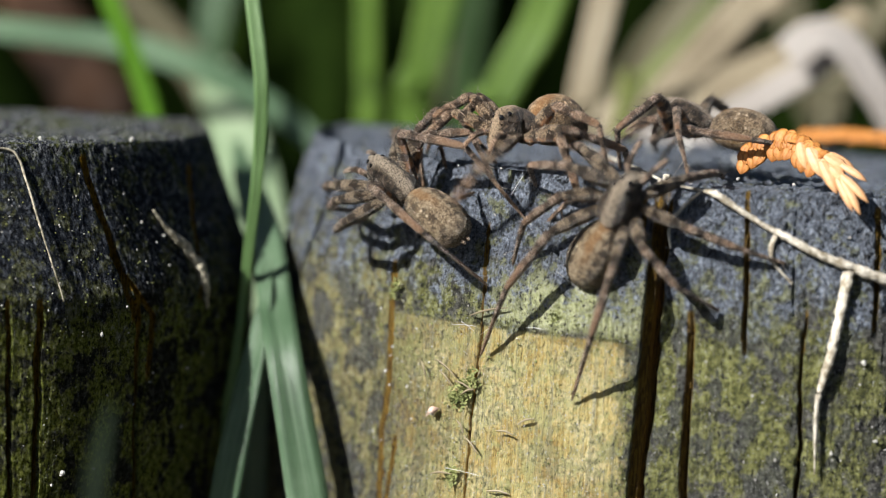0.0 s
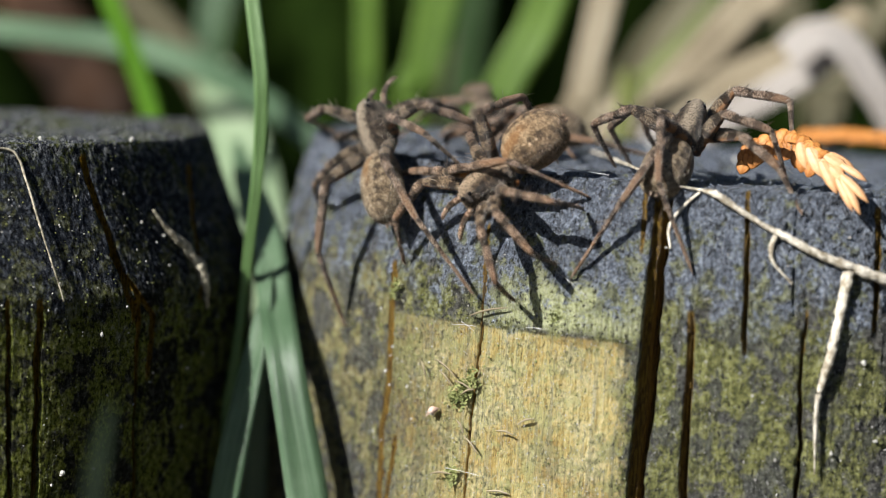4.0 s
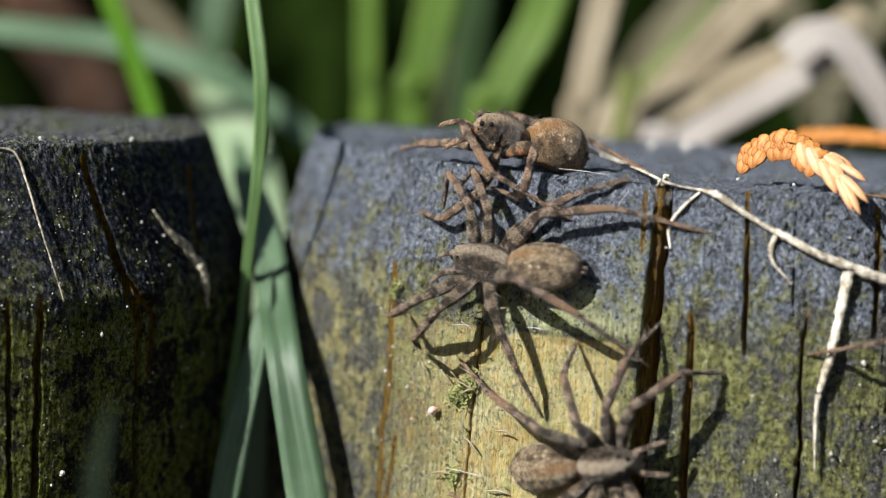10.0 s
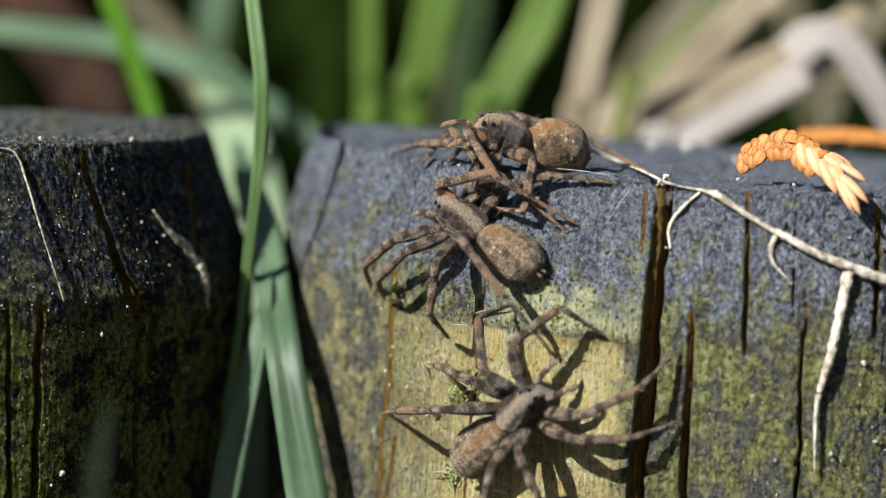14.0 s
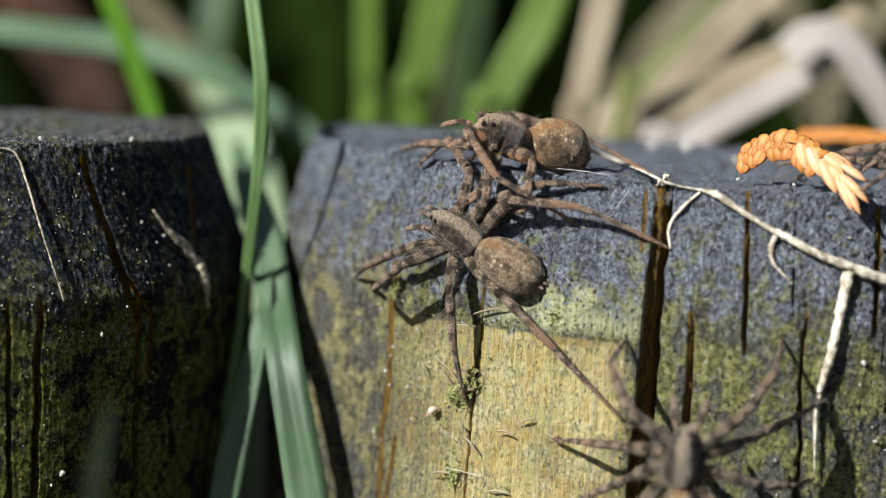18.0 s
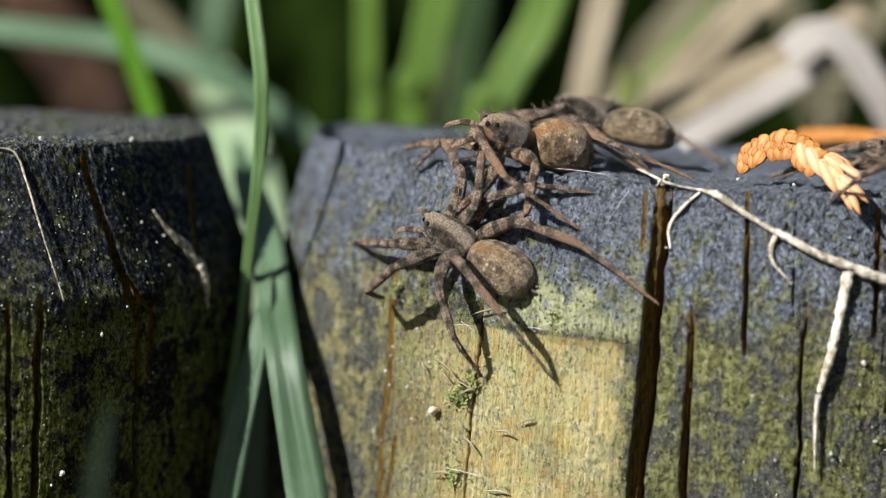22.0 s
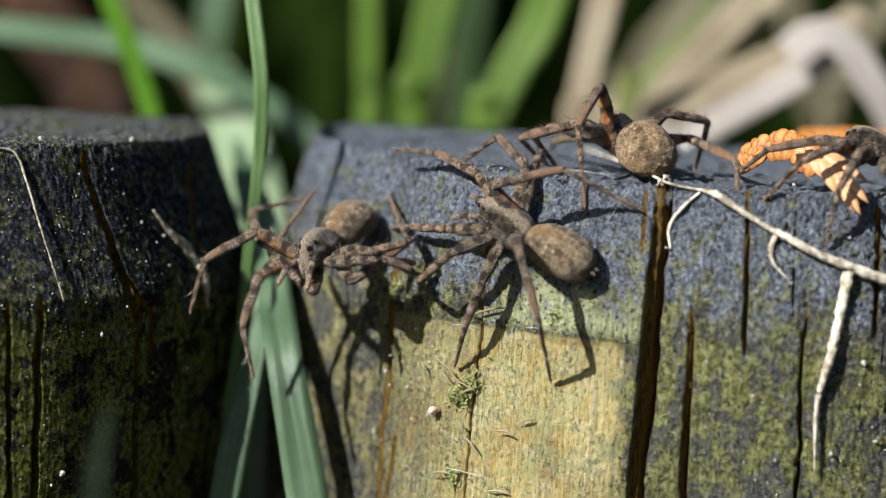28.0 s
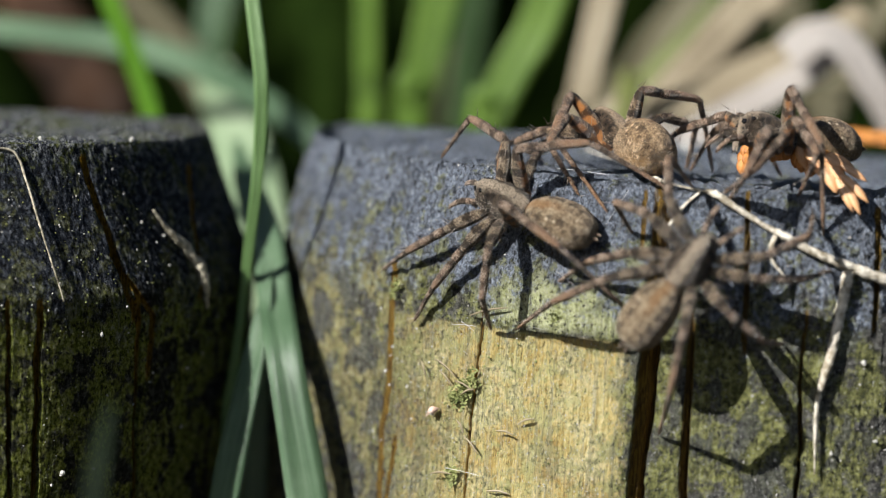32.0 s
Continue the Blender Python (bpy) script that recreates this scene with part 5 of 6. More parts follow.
def spider(label, tint, plump=1.0, deep=1.0):
    """A wolf spider: its middle, between carapace and abdomen, is the origin, the head towards +x. Returns it with its legs."""
    thing = tagged(new("wolf_spider"), label, "spider", "wolf spiders on the log")
    shell = child("carapace", CARAPACE, thing, "dark brown furry carapace with a pale middle band")
    child("abdomen", ABDOMEN, thing, "mottled brown furry abdomen with pale dots").matrix_local = Matrix.Diagonal((plump, 0.5 + 0.5 * deep, deep, 1))
    for x, y, z, r in ((3.40, .13, .46, .09), (3.38, .36, .44, .07), (3.30, .24, .78, .17), (2.85, .44, .98, .14)):
        for s in (-1, 1):
            eye = child("eye", EYE, shell)
            eye.matrix_local = pose(x * BODY * MM, s * y * BODY * MM, z * BODY * 1.16 * MM) @ Matrix.Diagonal((r * MM, r * MM, r * MM, 1))
    for s in (-1, 1):
        child("pedipalp", PALP, thing).matrix_local = pose(2.85 * MM, s * 0.46 * MM, -0.12 * MM, 0, 0, s * 14)
        child("chelicera", FANG, thing).matrix_local = pose(2.9 * MM, s * 0.24 * MM, 0.05 * MM)
        child("spinneret", SPINNERET, thing).matrix_local = pose(-4.34 * BODY * plump * MM, s * 0.16 * MM, 0.0)
    legs = []
    for s in (1, -1):
        for k in range(4):
            leg = child("leg", THIGHS[k], thing)
            legs.append((leg, child("shin", SHINS[k], leg), child("foot", FEET[k], leg), k, s))
    for ob in [thing, *thing.children_recursive]:
        calm = 0.6 if ob.name.startswith(("leg", "shin", "foot")) else 1.0
        ob.color = (*(1 + (c - 1) * calm for c in tint), 1)
    return thing, legs


front = spider("brown wolf spider with a plump mottled abdomen on the log's face", (1.20, 1.17, 1.12))
upper = spider("reddish brown wolf spider sitting on the log's upper edge", (1.42, 1.26, 1.08), 0.92, 1.3)
runner = spider("grey-brown wolf spider running over the log", (1.22, 1.20, 1.16))
edge = spider("grey-brown wolf spider at the far edge of the log", (1.22, 1.16, 1.10), 0.95, 1.1)


# ---- how everything moves ----
PLAN = {}


def stance(animal, times, middle, ahead, upward, *feet):
    """Where a spider stands from the first to the last of the times: its middle, heading, back and eight feet, in mm."""
    for t in times:
        PLAN.setdefault(animal[0].name, []).append((t, Vector(middle), Vector(ahead), Vector(upward), [Vector(f) for f in feet]))


def body_pose(middle, ahead, upward):
    x = ahead.normalized()
    y = upward.cross(x).normalized()
    z = x.cross(y)
    m = Matrix((x, y, z)).transposed().to_4x4()
    m.translation = middle
    return m


def bend(leg, foot, body):
    """Poses of a leg in the spider's space, and of its shin and foot in the leg's, in mm, that bring the tip to foot and keep the knee out of the wood."""
    *_, k, s = leg
    a, b, c = REACH[k]
    hip = Vector((COXA[k][0], s * COXA[k][1], COXA[k][2]))
    d = foot - hip
    far = min(max(d.length, 1.6), (a + b + c) * 0.985)
    d = d.normalized()
    # the ankle straightens as the leg reaches out
    ankle = radians(min(12 + (135 if k < 3 else 85) * (1 - far / (a + b + c)), 100))
    chord = math.sqrt(b * b + c * c + 2 * b * c * math.cos(ankle))
    far = min(far, (a + chord) * 0.995)
    h = math.acos(min(max((a * a + far * far - chord * chord) / (2 * a * far), -1), 1))
    tilt = math.asin(min(c * math.sin(ankle) / chord, 1))
    best = None
    upright = body.col[2].z > 0.72
    first = (3.4, 3.4, 3.4, 8.0)[k] if upright else (1.5, 1.2, 1.2, 0.5)[k]
    ways = [((0.8, 0.3, -0.3, -0.5)[k], splay, 1) for splay in (first, 1.1, 0.7, 0.3, -0.1, -0.5)]
    if upright and k == 3 and body.col[2].y < -0.4:
        ways = [(-9, 1, 0), (-9, 3, 2)] + ways
    elif upright and k == 3 and body.col[0].y > 0.6:
        ways = [(0, 8, -2)] + ways
    for fore, aside, rising in ways:
        rise = Vector((fore, s * aside, rising))
        rise = (rise - d * rise.dot(d)).normalized()
        x = d * math.cos(h) + rise * math.sin(h)
        z = -d * math.sin(h) + rise * math.cos(h)
        knee = hip + x * a
        tip = hip + d * far
        low = (tip - knee).normalized()
        turn = math.atan2(low.dot(z), low.dot(x))
        joint = knee + (x * math.cos(turn + tilt) + z * math.sin(turn + tilt)) * b
        room = min(log_distance(body @ q) for q in (knee, knee.lerp(joint, 0.5), joint, joint.lerp(tip, 0.5), hip.lerp(knee, 0.6)))
        if best is None or room > best[0]:
            best = (room, x, z, turn)
        if room > 0.3:
            break
    _, x, z, turn = best
    m = Matrix((x, z.cross(x), z)).transposed().to_4x4()
    m.translation = hip
    shin = Matrix.Translation((a, 0, 0)) @ Matrix.Rotation(-turn - tilt, 4, "Y")
    end = Matrix.Translation(shin @ Vector((b, 0, 0))) @ Matrix.Rotation(-turn - tilt + ankle, 4, "Y")
    return m, shin, end


def clear(p, gap):
    """Keep a point out of the log by gap mm."""
    for _ in range(6):
        d = log_distance(p)
        if d >= gap:
            break
        p = p + log_normal(p) * (gap - d)
    return p


def between(one, two, u, still, stops):
    """Body pose and feet on the way from one stance to the next; still, stops: whether it starts from rest and comes to rest."""
    t0, m0, a0, n0, f0 = one
    t1, m1, a1, n1, f1 = two
    e = u * u * (3 - 2 * u) if still and stops else u * u if still else 1 - (1 - u) ** 2 if stops else u
    trip = (m1 - m0).length
    q = body_pose(Vector(), a0, n0).to_quaternion().slerp(body_pose(Vector(), a1, n1).to_quaternion(), e).to_matrix().to_4x4()
    q.translation = clear(m0.lerp(m1, e), 1.0)
    steps = max(1, round(trip / 5.0))
    feet = []
    for i in range(8):
        gone = (f1[i] - f0[i]).length
        phase = 0.0 if (i + (i > 3)) % 2 == 0 else 0.35
        w = min(max((u * 1.35 - phase), 0), 1)
        w = w * w * (3 - 2 * w)
        p = f0[i].lerp(f1[i], w)
        if steps > 1:
            carried = q @ (body_pose(m0, a0, n0).inverted() @ f0[i]).lerp(body_pose(m1, a1, n1).inverted() @ f1[i], e)
            mixed = math.sin(math.pi * u)
            p = p.lerp(carried, mixed) + (q.to_3x3() @ Vector((math.sin(2 * math.pi * (steps * u + phase * 1.4)) * 1.3, 0, 0))) * mixed
        lift = min(gone * 0.25, 1.0) * abs(math.sin(math.pi * steps * w))
        p = clear(p + n0.lerp(n1, e) * lift, 0.12)
        feet.append(p)
    return q, feet


def animate(animal):
    thing, legs = animal
    rows, limb = [], [[] for _ in legs]
    plan = PLAN[thing.name]
    if plan[0][0] > 0:
        plan.insert(0, (0.0, *plan[0][1:]))
    if plan[-1][0] < 32:
        plan.append((32.0, *plan[-1][1:]))

    def key(t, m, feet):
        rows.append((t, Matrix.Translation((m.translation * MM) + Vector((0, 0, TOP))) @ m.to_3x3().to_4x4()))
        inv = m.inverted()
        for j, leg in enumerate(legs):
            made = bend(leg, inv @ feet[j], m)
            for q in made:
                q.translation = q.translation * MM
            limb[j].append((t, *made))

    def same(i, j):
        return not (0 <= i and j < len(plan)) or (plan[i][1] - plan[j][1]).length < 0.001

    for i, (one, two) in enumerate(zip(plan, plan[1:])):
        key(one[0], body_pose(one[1], one[2], one[3]), one[4])
        span = two[0] - one[0]
        if not same(i, i + 1):
            n = max(2, round(span / 0.1))
            for k in range(1, n):
                key(one[0] + span * k / n, *between(one, two, k / n, same(i - 1, i), same(i + 1, i + 2)))
    last = plan[-1]
    key(last[0], body_pose(last[1], last[2], last[3]), last[4])
    walk(thing, rows)
    for (thigh, shin, foot, _, _), keys in zip(legs, limb):
        walk(thigh, [(t, m) for t, m, _, _ in keys])
        walk(shin, [(t, m) for t, _, m, _ in keys])
        walk(foot, [(t, m) for t, _, _, m in keys])


def motions():
    """All that moves, from start to end."""
    stance(front, (0, 2.2,), (-8.4, -24.7, -2.2), (0.34, -0.37, 0.86), (-0.50, -0.85, -0.17),
           (-9.0, -18.5, 0.1), (-12.3, -20.9, -0.8), (-13.3, -21.5, -5.0), (-14.7, -21.0, -10.0), (-2.3, -19.0, 0.1), (1.2, -25.0, -3.8), (-2.5, -25.5, -6.3), (-9.8, -23.7, -11.7))
    stance(front, (2.9, 3.9,), (-4.9, -20.8, 1.7), (0.33, 0.77, 0.55), (0.05, -0.60, 0.80),
           (-5.0, -11.5, 0.0), (-7.0, -14.1, 0.0), (-8.1, -16.5, 0.0), (-10.2, -23.2, -5.2), (1.1, -20.8, 2.0), (1.7, -24.3, -1.4), (1.0, -21.5, 0.0), (-4.1, -24.9, -4.8))
    stance(front, (5.5,), (-7.3, -25.7, -4.3), (-0.98, 0.14, -0.12), (-0.18, -0.74, 0.64),
           (-14.1, -21.4, -9.1), (-12.2, -22.6, -12.5), (-6.0, -24.8, -10.9), (0.9, -25.5, -5.9), (-15.0, -20.3, -4.8), (-10.8, -21.6, -0.6), (-7.9, -22.1, 0.1), (0.0, -23.4, 0.0))
    stance(front, (6,), (-8.0, -25.4, -4.0), (-0.98, 0.16, -0.13), (-0.21, -0.74, 0.64),
           (-15.2, -20.7, -9.4), (-12.2, -22.5, -12.6), (-5.8, -24.9, -8.0), (0.9, -25.5, -5.9), (-17.4, -20.0, -1.8), (-11.7, -21.1, -0.4), (-7.6, -17.9, 0.2), (-0.8, -23.3, 0.0))
    stance(front, (6.9, 7.1,), (-8.9, -25.1, -4.0), (-0.97, 0.19, -0.14), (-0.24, -0.73, 0.64),
           (-16.3, -19.8, -8.7), (-12.3, -22.5, -12.9), (-5.8, -25.0, -8.2), (0.9, -25.5, -5.9), (-17.9, -18.9, -2.4), (-13.2, -20.2, -0.4), (-7.7, -21.2, 0.1), (-1.6, -23.3, 0.0))
    stance(front, (8,), (-9.2, -24.5, -4.0), (-0.97, 0.22, -0.10), (-0.23, -0.73, 0.64),
           (-17.2, -19.0, -8.7), (-12.1, -22.6, -12.5), (-5.7, -25.0, -8.1), (1.0, -25.5, -6.0), (-14.8, -19.7, -2.6), (-12.2, -20.7, 0.0), (-7.7, -21.2, 0.1), (-3.5, -23.8, 0.0))
    stance(front, (8.7, 9.2,), (-10.3, -24.3, -3.9), (-0.96, 0.26, -0.11), (-0.27, -0.72, 0.64),
           (-16.7, -19.4, -8.4), (-12.1, -22.6, -12.5), (-5.6, -25.0, -8.7), (0.7, -25.5, -5.9), (-16.3, -18.6, -2.9), (-12.0, -20.8, 0.1), (-7.5, -19.2, 0.1), (-3.5, -23.8, 0.0))
    stance(front, (10,), (-13.4, -22.8, -4.9), (-0.92, 0.38, -0.04), (-0.31, -0.68, 0.66),
           (-18.8, -17.3, -8.3), (-17.9, -18.4, -10.1), (-11.2, -23.1, -12.8), (-5.9, -24.9, -9.5), (-17.1, -17.7, -2.5), (-16.3, -18.1, -1.3), (-7.4, -22.8, 0.1), (-3.2, -24.4, -2.4))
    stance(front, (10.6, 13.2,), (-14.3, -21.8, -4.3), (-0.81, 0.50, 0.31), (-0.19, -0.72, 0.67),
           (-20.5, -15.4, -7.3), (-17.9, -18.3, -10.3), (-14.3, -21.3, -11.4), (-8.1, -24.3, -9.0), (-18.3, -15.7, -0.4), (-16.3, -17.9, -0.7), (-7.7, -22.7, 0.0), (-3.4, -24.4, -2.4))
    stance(front, (13.9, 14.2,), (-14.9, -20.9, -3.6), (-0.76, 0.53, 0.38), (-0.18, -0.73, 0.66),
           (-20.8, -15.0, -7.3), (-20.0, -16.0, -7.8), (-16.4, -19.7, -9.3), (-10.6, -23.3, -9.7), (-18.5, -15.5, -0.5), (-17.1, -16.9, -0.2), (-8.4, -22.6, -0.2), (-10.4, -22.4, -3.1))
    stance(front, (14.6, 18.2,), (-15.0, -21.0, -4.3), (-0.81, 0.46, 0.37), (-0.13, -0.76, 0.64),
           (-21.7, -13.7, -7.0), (-19.9, -16.1, -7.8), (-15.3, -20.5, -12.6), (-7.0, -24.7, -12.5), (-18.6, -15.4, -0.5), (-16.0, -17.5, 0.0), (-8.7, -22.5, -0.4), (-5.2, -24.3, -3.3))
    stance(front, (18.7, 20.2,), (-15.3, -20.9, -4.6), (-0.80, 0.42, 0.43), (-0.08, -0.79, 0.61),
           (-21.6, -13.8, -6.9), (-20.0, -16.0, -7.8), (-15.4, -20.5, -11.9), (-10.5, -23.4, -10.9), (-18.6, -15.4, -0.5), (-15.5, -17.9, 0.0), (-9.0, -22.4, -0.6), (-5.6, -25.0, -6.2))
    stance(front, (20.7, 25.9,), (-15.4, -20.7, -4.5), (-0.81, 0.44, 0.38), (-0.12, -0.76, 0.63),
           (-22.0, -12.6, -5.1), (-20.0, -16.0, -7.8), (-14.5, -21.1, -11.1), (-10.7, -23.3, -10.8), (-18.8, -15.3, -0.7), (-16.2, -17.3, 0.0), (-9.3, -22.4, -0.8), (-5.6, -25.0, -6.2))
    stance(front, (27.5,), (-14.7, -21.9, -4.7), (-0.80, 0.50, 0.33), (-0.18, -0.73, 0.66),
           (-22.9, -14.6, -5.4), (-18.7, -17.5, -11.2), (-15.7, -20.1, -11.0), (-10.6, -23.3, -10.9), (-17.8, -16.0, 0.0), (-17.3, -16.8, -0.5), (-12.0, -20.7, 0.1), (-6.2, -23.6, -1.6))
    stance(front, (28, 28.4,), (-12.5, -22.8, -3.3), (-0.83, 0.43, 0.35), (-0.10, -0.74, 0.67),
           (-20.0, -15.0, -3.9), (-17.6, -18.6, -7.1), (-16.0, -19.9, -10.8), (-10.9, -23.2, -10.9), (-20.0, -15.8, 0.3), (-16.2, -17.6, 0.0), (-11.8, -15.5, 0.0), (-6.6, -23.4, -1.6))
    stance(front, (28.9, 29.2,), (-12.7, -22.5, -2.7), (-0.81, 0.44, 0.38), (-0.10, -0.75, 0.66),
           (-20.1, -14.7, -3.6), (-18.0, -18.0, -5.6), (-15.5, -20.4, -8.6), (-10.6, -23.3, -11.1), (-21.5, -12.9, -2.8), (-11.9, -15.1, 0.1), (-11.7, -13.5, 0.0), (-6.0, -23.5, -1.6))
    stance(front, (29.8, 30.2,), (-12.9, -21.9, -2.1), (-0.84, 0.46, 0.30), (-0.15, -0.71, 0.68),
           (-21.9, -16.2, -5.2), (-18.8, -17.4, -6.9), (-14.2, -21.3, -8.5), (-8.1, -24.2, -10.1), (-17.4, -16.2, 0.1), (-13.2, -12.9, 1.0), (-11.7, -13.7, 0.5), (-3.9, -23.6, 0.0))
    stance(front, (30.8, 32,), (-12.6, -22.1, -2.1), (-0.87, 0.44, 0.22), (-0.18, -0.70, 0.70),
           (-20.4, -15.6, -6.4), (-18.5, -17.7, -9.0), (-14.2, -21.3, -8.5), (-7.5, -24.5, -6.4), (-17.4, -16.6, 0.1), (-13.0, -13.1, 1.0), (-11.4, -13.9, 0.7), (-5.2, -23.5, -0.4))
    stance(upper, (0,), (-12.6, -19.0, 2.1), (-0.65, -0.76, -0.05), (0.02, -0.08, 1.00),
           (-15.5, -18.7, -1.5), (-11.6, -21.6, -2.6), (-8.5, -22.4, -0.3), (-7.3, -15.9, 0.0), (-18.2, -16.2, -2.0), (-17.1, -16.9, -0.5), (-14.4, -17.5, 0.0), (-7.8, -12.5, 0.0))
    stance(upper, (0.6, 1.2,), (-13.1, -21.0, 1.7), (-0.91, -0.42, 0.03), (0.05, -0.03, 1.00),
           (-18.1, -17.0, -3.2), (-13.9, -21.4, -5.9), (-12.1, -21.1, -1.2), (-3.9, -23.6, -0.2), (-17.5, -16.5, -0.6), (-18.4, -15.4, -0.3), (-15.7, -15.0, 0.0), (-8.8, -12.3, 0.0))
    stance(upper, (1.6, 2.3,), (-13.0, -21.6, 1.1), (-0.87, -0.50, -0.01), (0.02, -0.06, 1.00),
           (-18.4, -16.6, -3.2), (-13.9, -21.3, -5.8), (-11.6, -22.1, -3.6), (-3.5, -23.4, 0.0), (-17.2, -17.3, -1.9), (-18.0, -16.0, -0.9), (-16.0, -15.9, 0.0), (-9.4, -12.5, 0.0))
    stance(upper, (2.9, 3.8,), (-13.7, -21.5, 0.3), (-0.71, -0.06, -0.70), (-0.42, -0.77, 0.49),
           (-12.5, -22.4, -6.8), (-11.0, -22.7, -4.7), (-9.4, -22.5, -1.4), (-9.4, -22.3, -1.1), (-19.0, -16.9, -5.8), (-20.4, -14.2, -1.7), (-15.5, -13.0, 0.8), (-11.0, -16.0, 0.0))
    stance(upper, (5.5,), (-16.4, -19.9, -1.1), (-0.78, 0.34, -0.52), (-0.54, -0.79, 0.30),
           (-19.1, -16.9, -8.9), (-16.4, -19.5, -9.4), (-13.2, -21.8, -6.6), (-8.5, -23.0, -1.9), (-21.0, -12.9, -3.0), (-20.1, -12.9, 0.0), (-17.3, -15.4, 0.0), (-11.4, -18.1, 0.0))
    stance(upper, (5.9, 7.1,), (-15.6, -20.2, -0.6), (-0.82, 0.44, -0.35), (-0.55, -0.79, 0.28),
           (-19.7, -16.2, -5.8), (-16.7, -19.4, -7.2), (-14.1, -20.7, -4.2), (-7.8, -23.9, -4.8), (-20.2, -13.3, -0.7), (-16.5, -12.8, 0.1), (-15.3, -16.5, 0.0), (-8.9, -20.0, 0.0))
    stance(upper, (7.5,), (-15.3, -20.3, 0.3), (-1.00, -0.08, -0.02), (-0.01, -0.14, 0.99),
           (-19.5, -16.2, -5.3), (-16.7, -19.2, -5.8), (-11.9, -21.7, -3.5), (-6.7, -23.6, -2.4), (-19.8, -14.2, -2.0), (-19.9, -13.5, -0.7), (-15.7, -13.8, 0.0), (-8.3, -13.6, 0.0))
    stance(upper, (8,), (-14.2, -16.7, 1.3), (-0.92, 0.38, 0.10), (0.10, -0.03, 0.99),
           (-18.5, -16.3, -2.5), (-15.1, -19.6, -2.9), (-13.5, -20.6, -2.5), (-10.4, -22.3, -2.3), (-21.0, -10.8, 0.0), (-17.5, -9.0, 0.0), (-12.7, -10.5, 0.0), (-6.5, -16.6, 0.1))
    stance(upper, (8.6, 9.4,), (-13.0, -18.4, 1.3), (-0.90, -0.40, 0.17), (0.38, -0.51, 0.78),
           (-19.9, -12.0, 0.0), (-18.4, -16.3, -2.9), (-14.7, -19.2, -1.1), (-10.2, -22.3, -2.4), (-15.0, -9.0, 1.4), (-12.7, -8.0, 1.5), (-7.1, -10.4, 0.0), (-6.2, -17.3, 0.0))
    stance(upper, (9.9, 13.2,), (-13.0, -18.4, 1.3), (-0.90, -0.40, 0.17), (0.38, -0.51, 0.78),
           (-19.9, -12.0, 0.0), (-18.4, -16.3, -2.9), (-14.7, -19.2, -1.1), (-10.2, -22.3, -2.4), (-15.0, -9.0, 1.4), (-12.7, -8.0, 1.5), (-7.1, -10.4, 0.0), (-6.2, -17.3, 0.0))
    stance(upper, (13.8, 18.3,), (-12.9, -18.4, 1.3), (-0.90, -0.40, 0.17), (0.38, -0.51, 0.78),
           (-19.9, -12.0, 0.0), (-18.4, -16.3, -2.9), (-14.6, -19.6, -2.2), (-9.9, -22.5, -2.6), (-15.0, -9.0, 1.4), (-12.7, -8.0, 1.5), (-7.1, -10.4, 0.0), (-6.2, -17.3, 0.0))
    stance(upper, (18.8, 26,), (-12.7, -18.4, 1.3), (-0.90, -0.40, 0.17), (0.38, -0.51, 0.78),
           (-19.9, -12.0, 0.0), (-18.4, -16.3, -2.9), (-14.6, -20.0, -3.3), (-9.7, -22.7, -2.9), (-15.0, -9.0, 1.4), (-12.7, -8.0, 1.5), (-7.1, -10.4, 0.0), (-6.2, -17.3, 0.0))
    stance(upper, (27.5,), (-9.3, -18.6, 1.3), (-0.76, 0.64, 0.10), (0.08, -0.07, 0.99),
           (-17.6, -16.2, 0.0), (-13.5, -20.8, -3.0), (-9.6, -22.5, -1.7), (-6.3, -23.5, -1.9), (-12.8, -10.4, 0.0), (-8.8, -10.3, 0.0), (-5.2, -13.7, 0.0), (-2.3, -24.0, -0.3))
    stance(upper, (28,), (-7.4, -18.5, 1.5), (-0.41, 0.89, 0.18), (0.08, -0.16, 0.98),
           (-11.8, -6.8, 0.0), (-11.9, -13.7, 0.0), (-11.2, -16.9, 0.0), (-9.6, -22.5, -2.4), (-7.5, -6.5, 0.0), (-3.8, -7.9, 0.0), (-3.6, -14.5, 0.1), (-1.9, -23.9, -0.3))
    stance(upper, (28.6, 32,), (-7.7, -19.0, 1.6), (-0.55, 0.81, 0.18), (0.11, -0.15, 0.98),
           (-12.1, -7.1, 0.0), (-11.9, -13.7, 0.0), (-10.0, -22.0, -1.1), (-8.5, -22.8, -1.8), (-13.2, -7.8, 0.2), (-5.6, -9.4, 0.0), (-4.0, -13.4, 0.0), (-2.6, -14.3, 0.0))
    stance(runner, (0, 0.4,), (-18.8, -19.1, -2.0), (-0.72, 0.52, 0.45), (-0.13, -0.75, 0.65),
           (-22.0, -11.0, -2.5), (-21.8, -12.0, -3.5), (-21.2, -13.1, -3.7), (-14.5, -21.1, -6.2), (-20.3, -9.0, 0.5), (-18.2, -14.1, 0.1), (-14.3, -19.6, -1.0), (-12.7, -21.1, -2.6))
    stance(runner, (0.9, 2.1,), (-18.9, -19.0, -2.1), (-0.73, 0.51, 0.45), (-0.12, -0.75, 0.64),
           (-22.1, -11.0, -2.7), (-21.9, -11.6, -3.1), (-20.8, -15.0, -7.5), (-14.3, -21.2, -6.1), (-19.9, -12.3, 0.1), (-18.1, -16.0, -0.6), (-15.2, -18.9, -1.0), (-13.5, -20.7, -2.7))
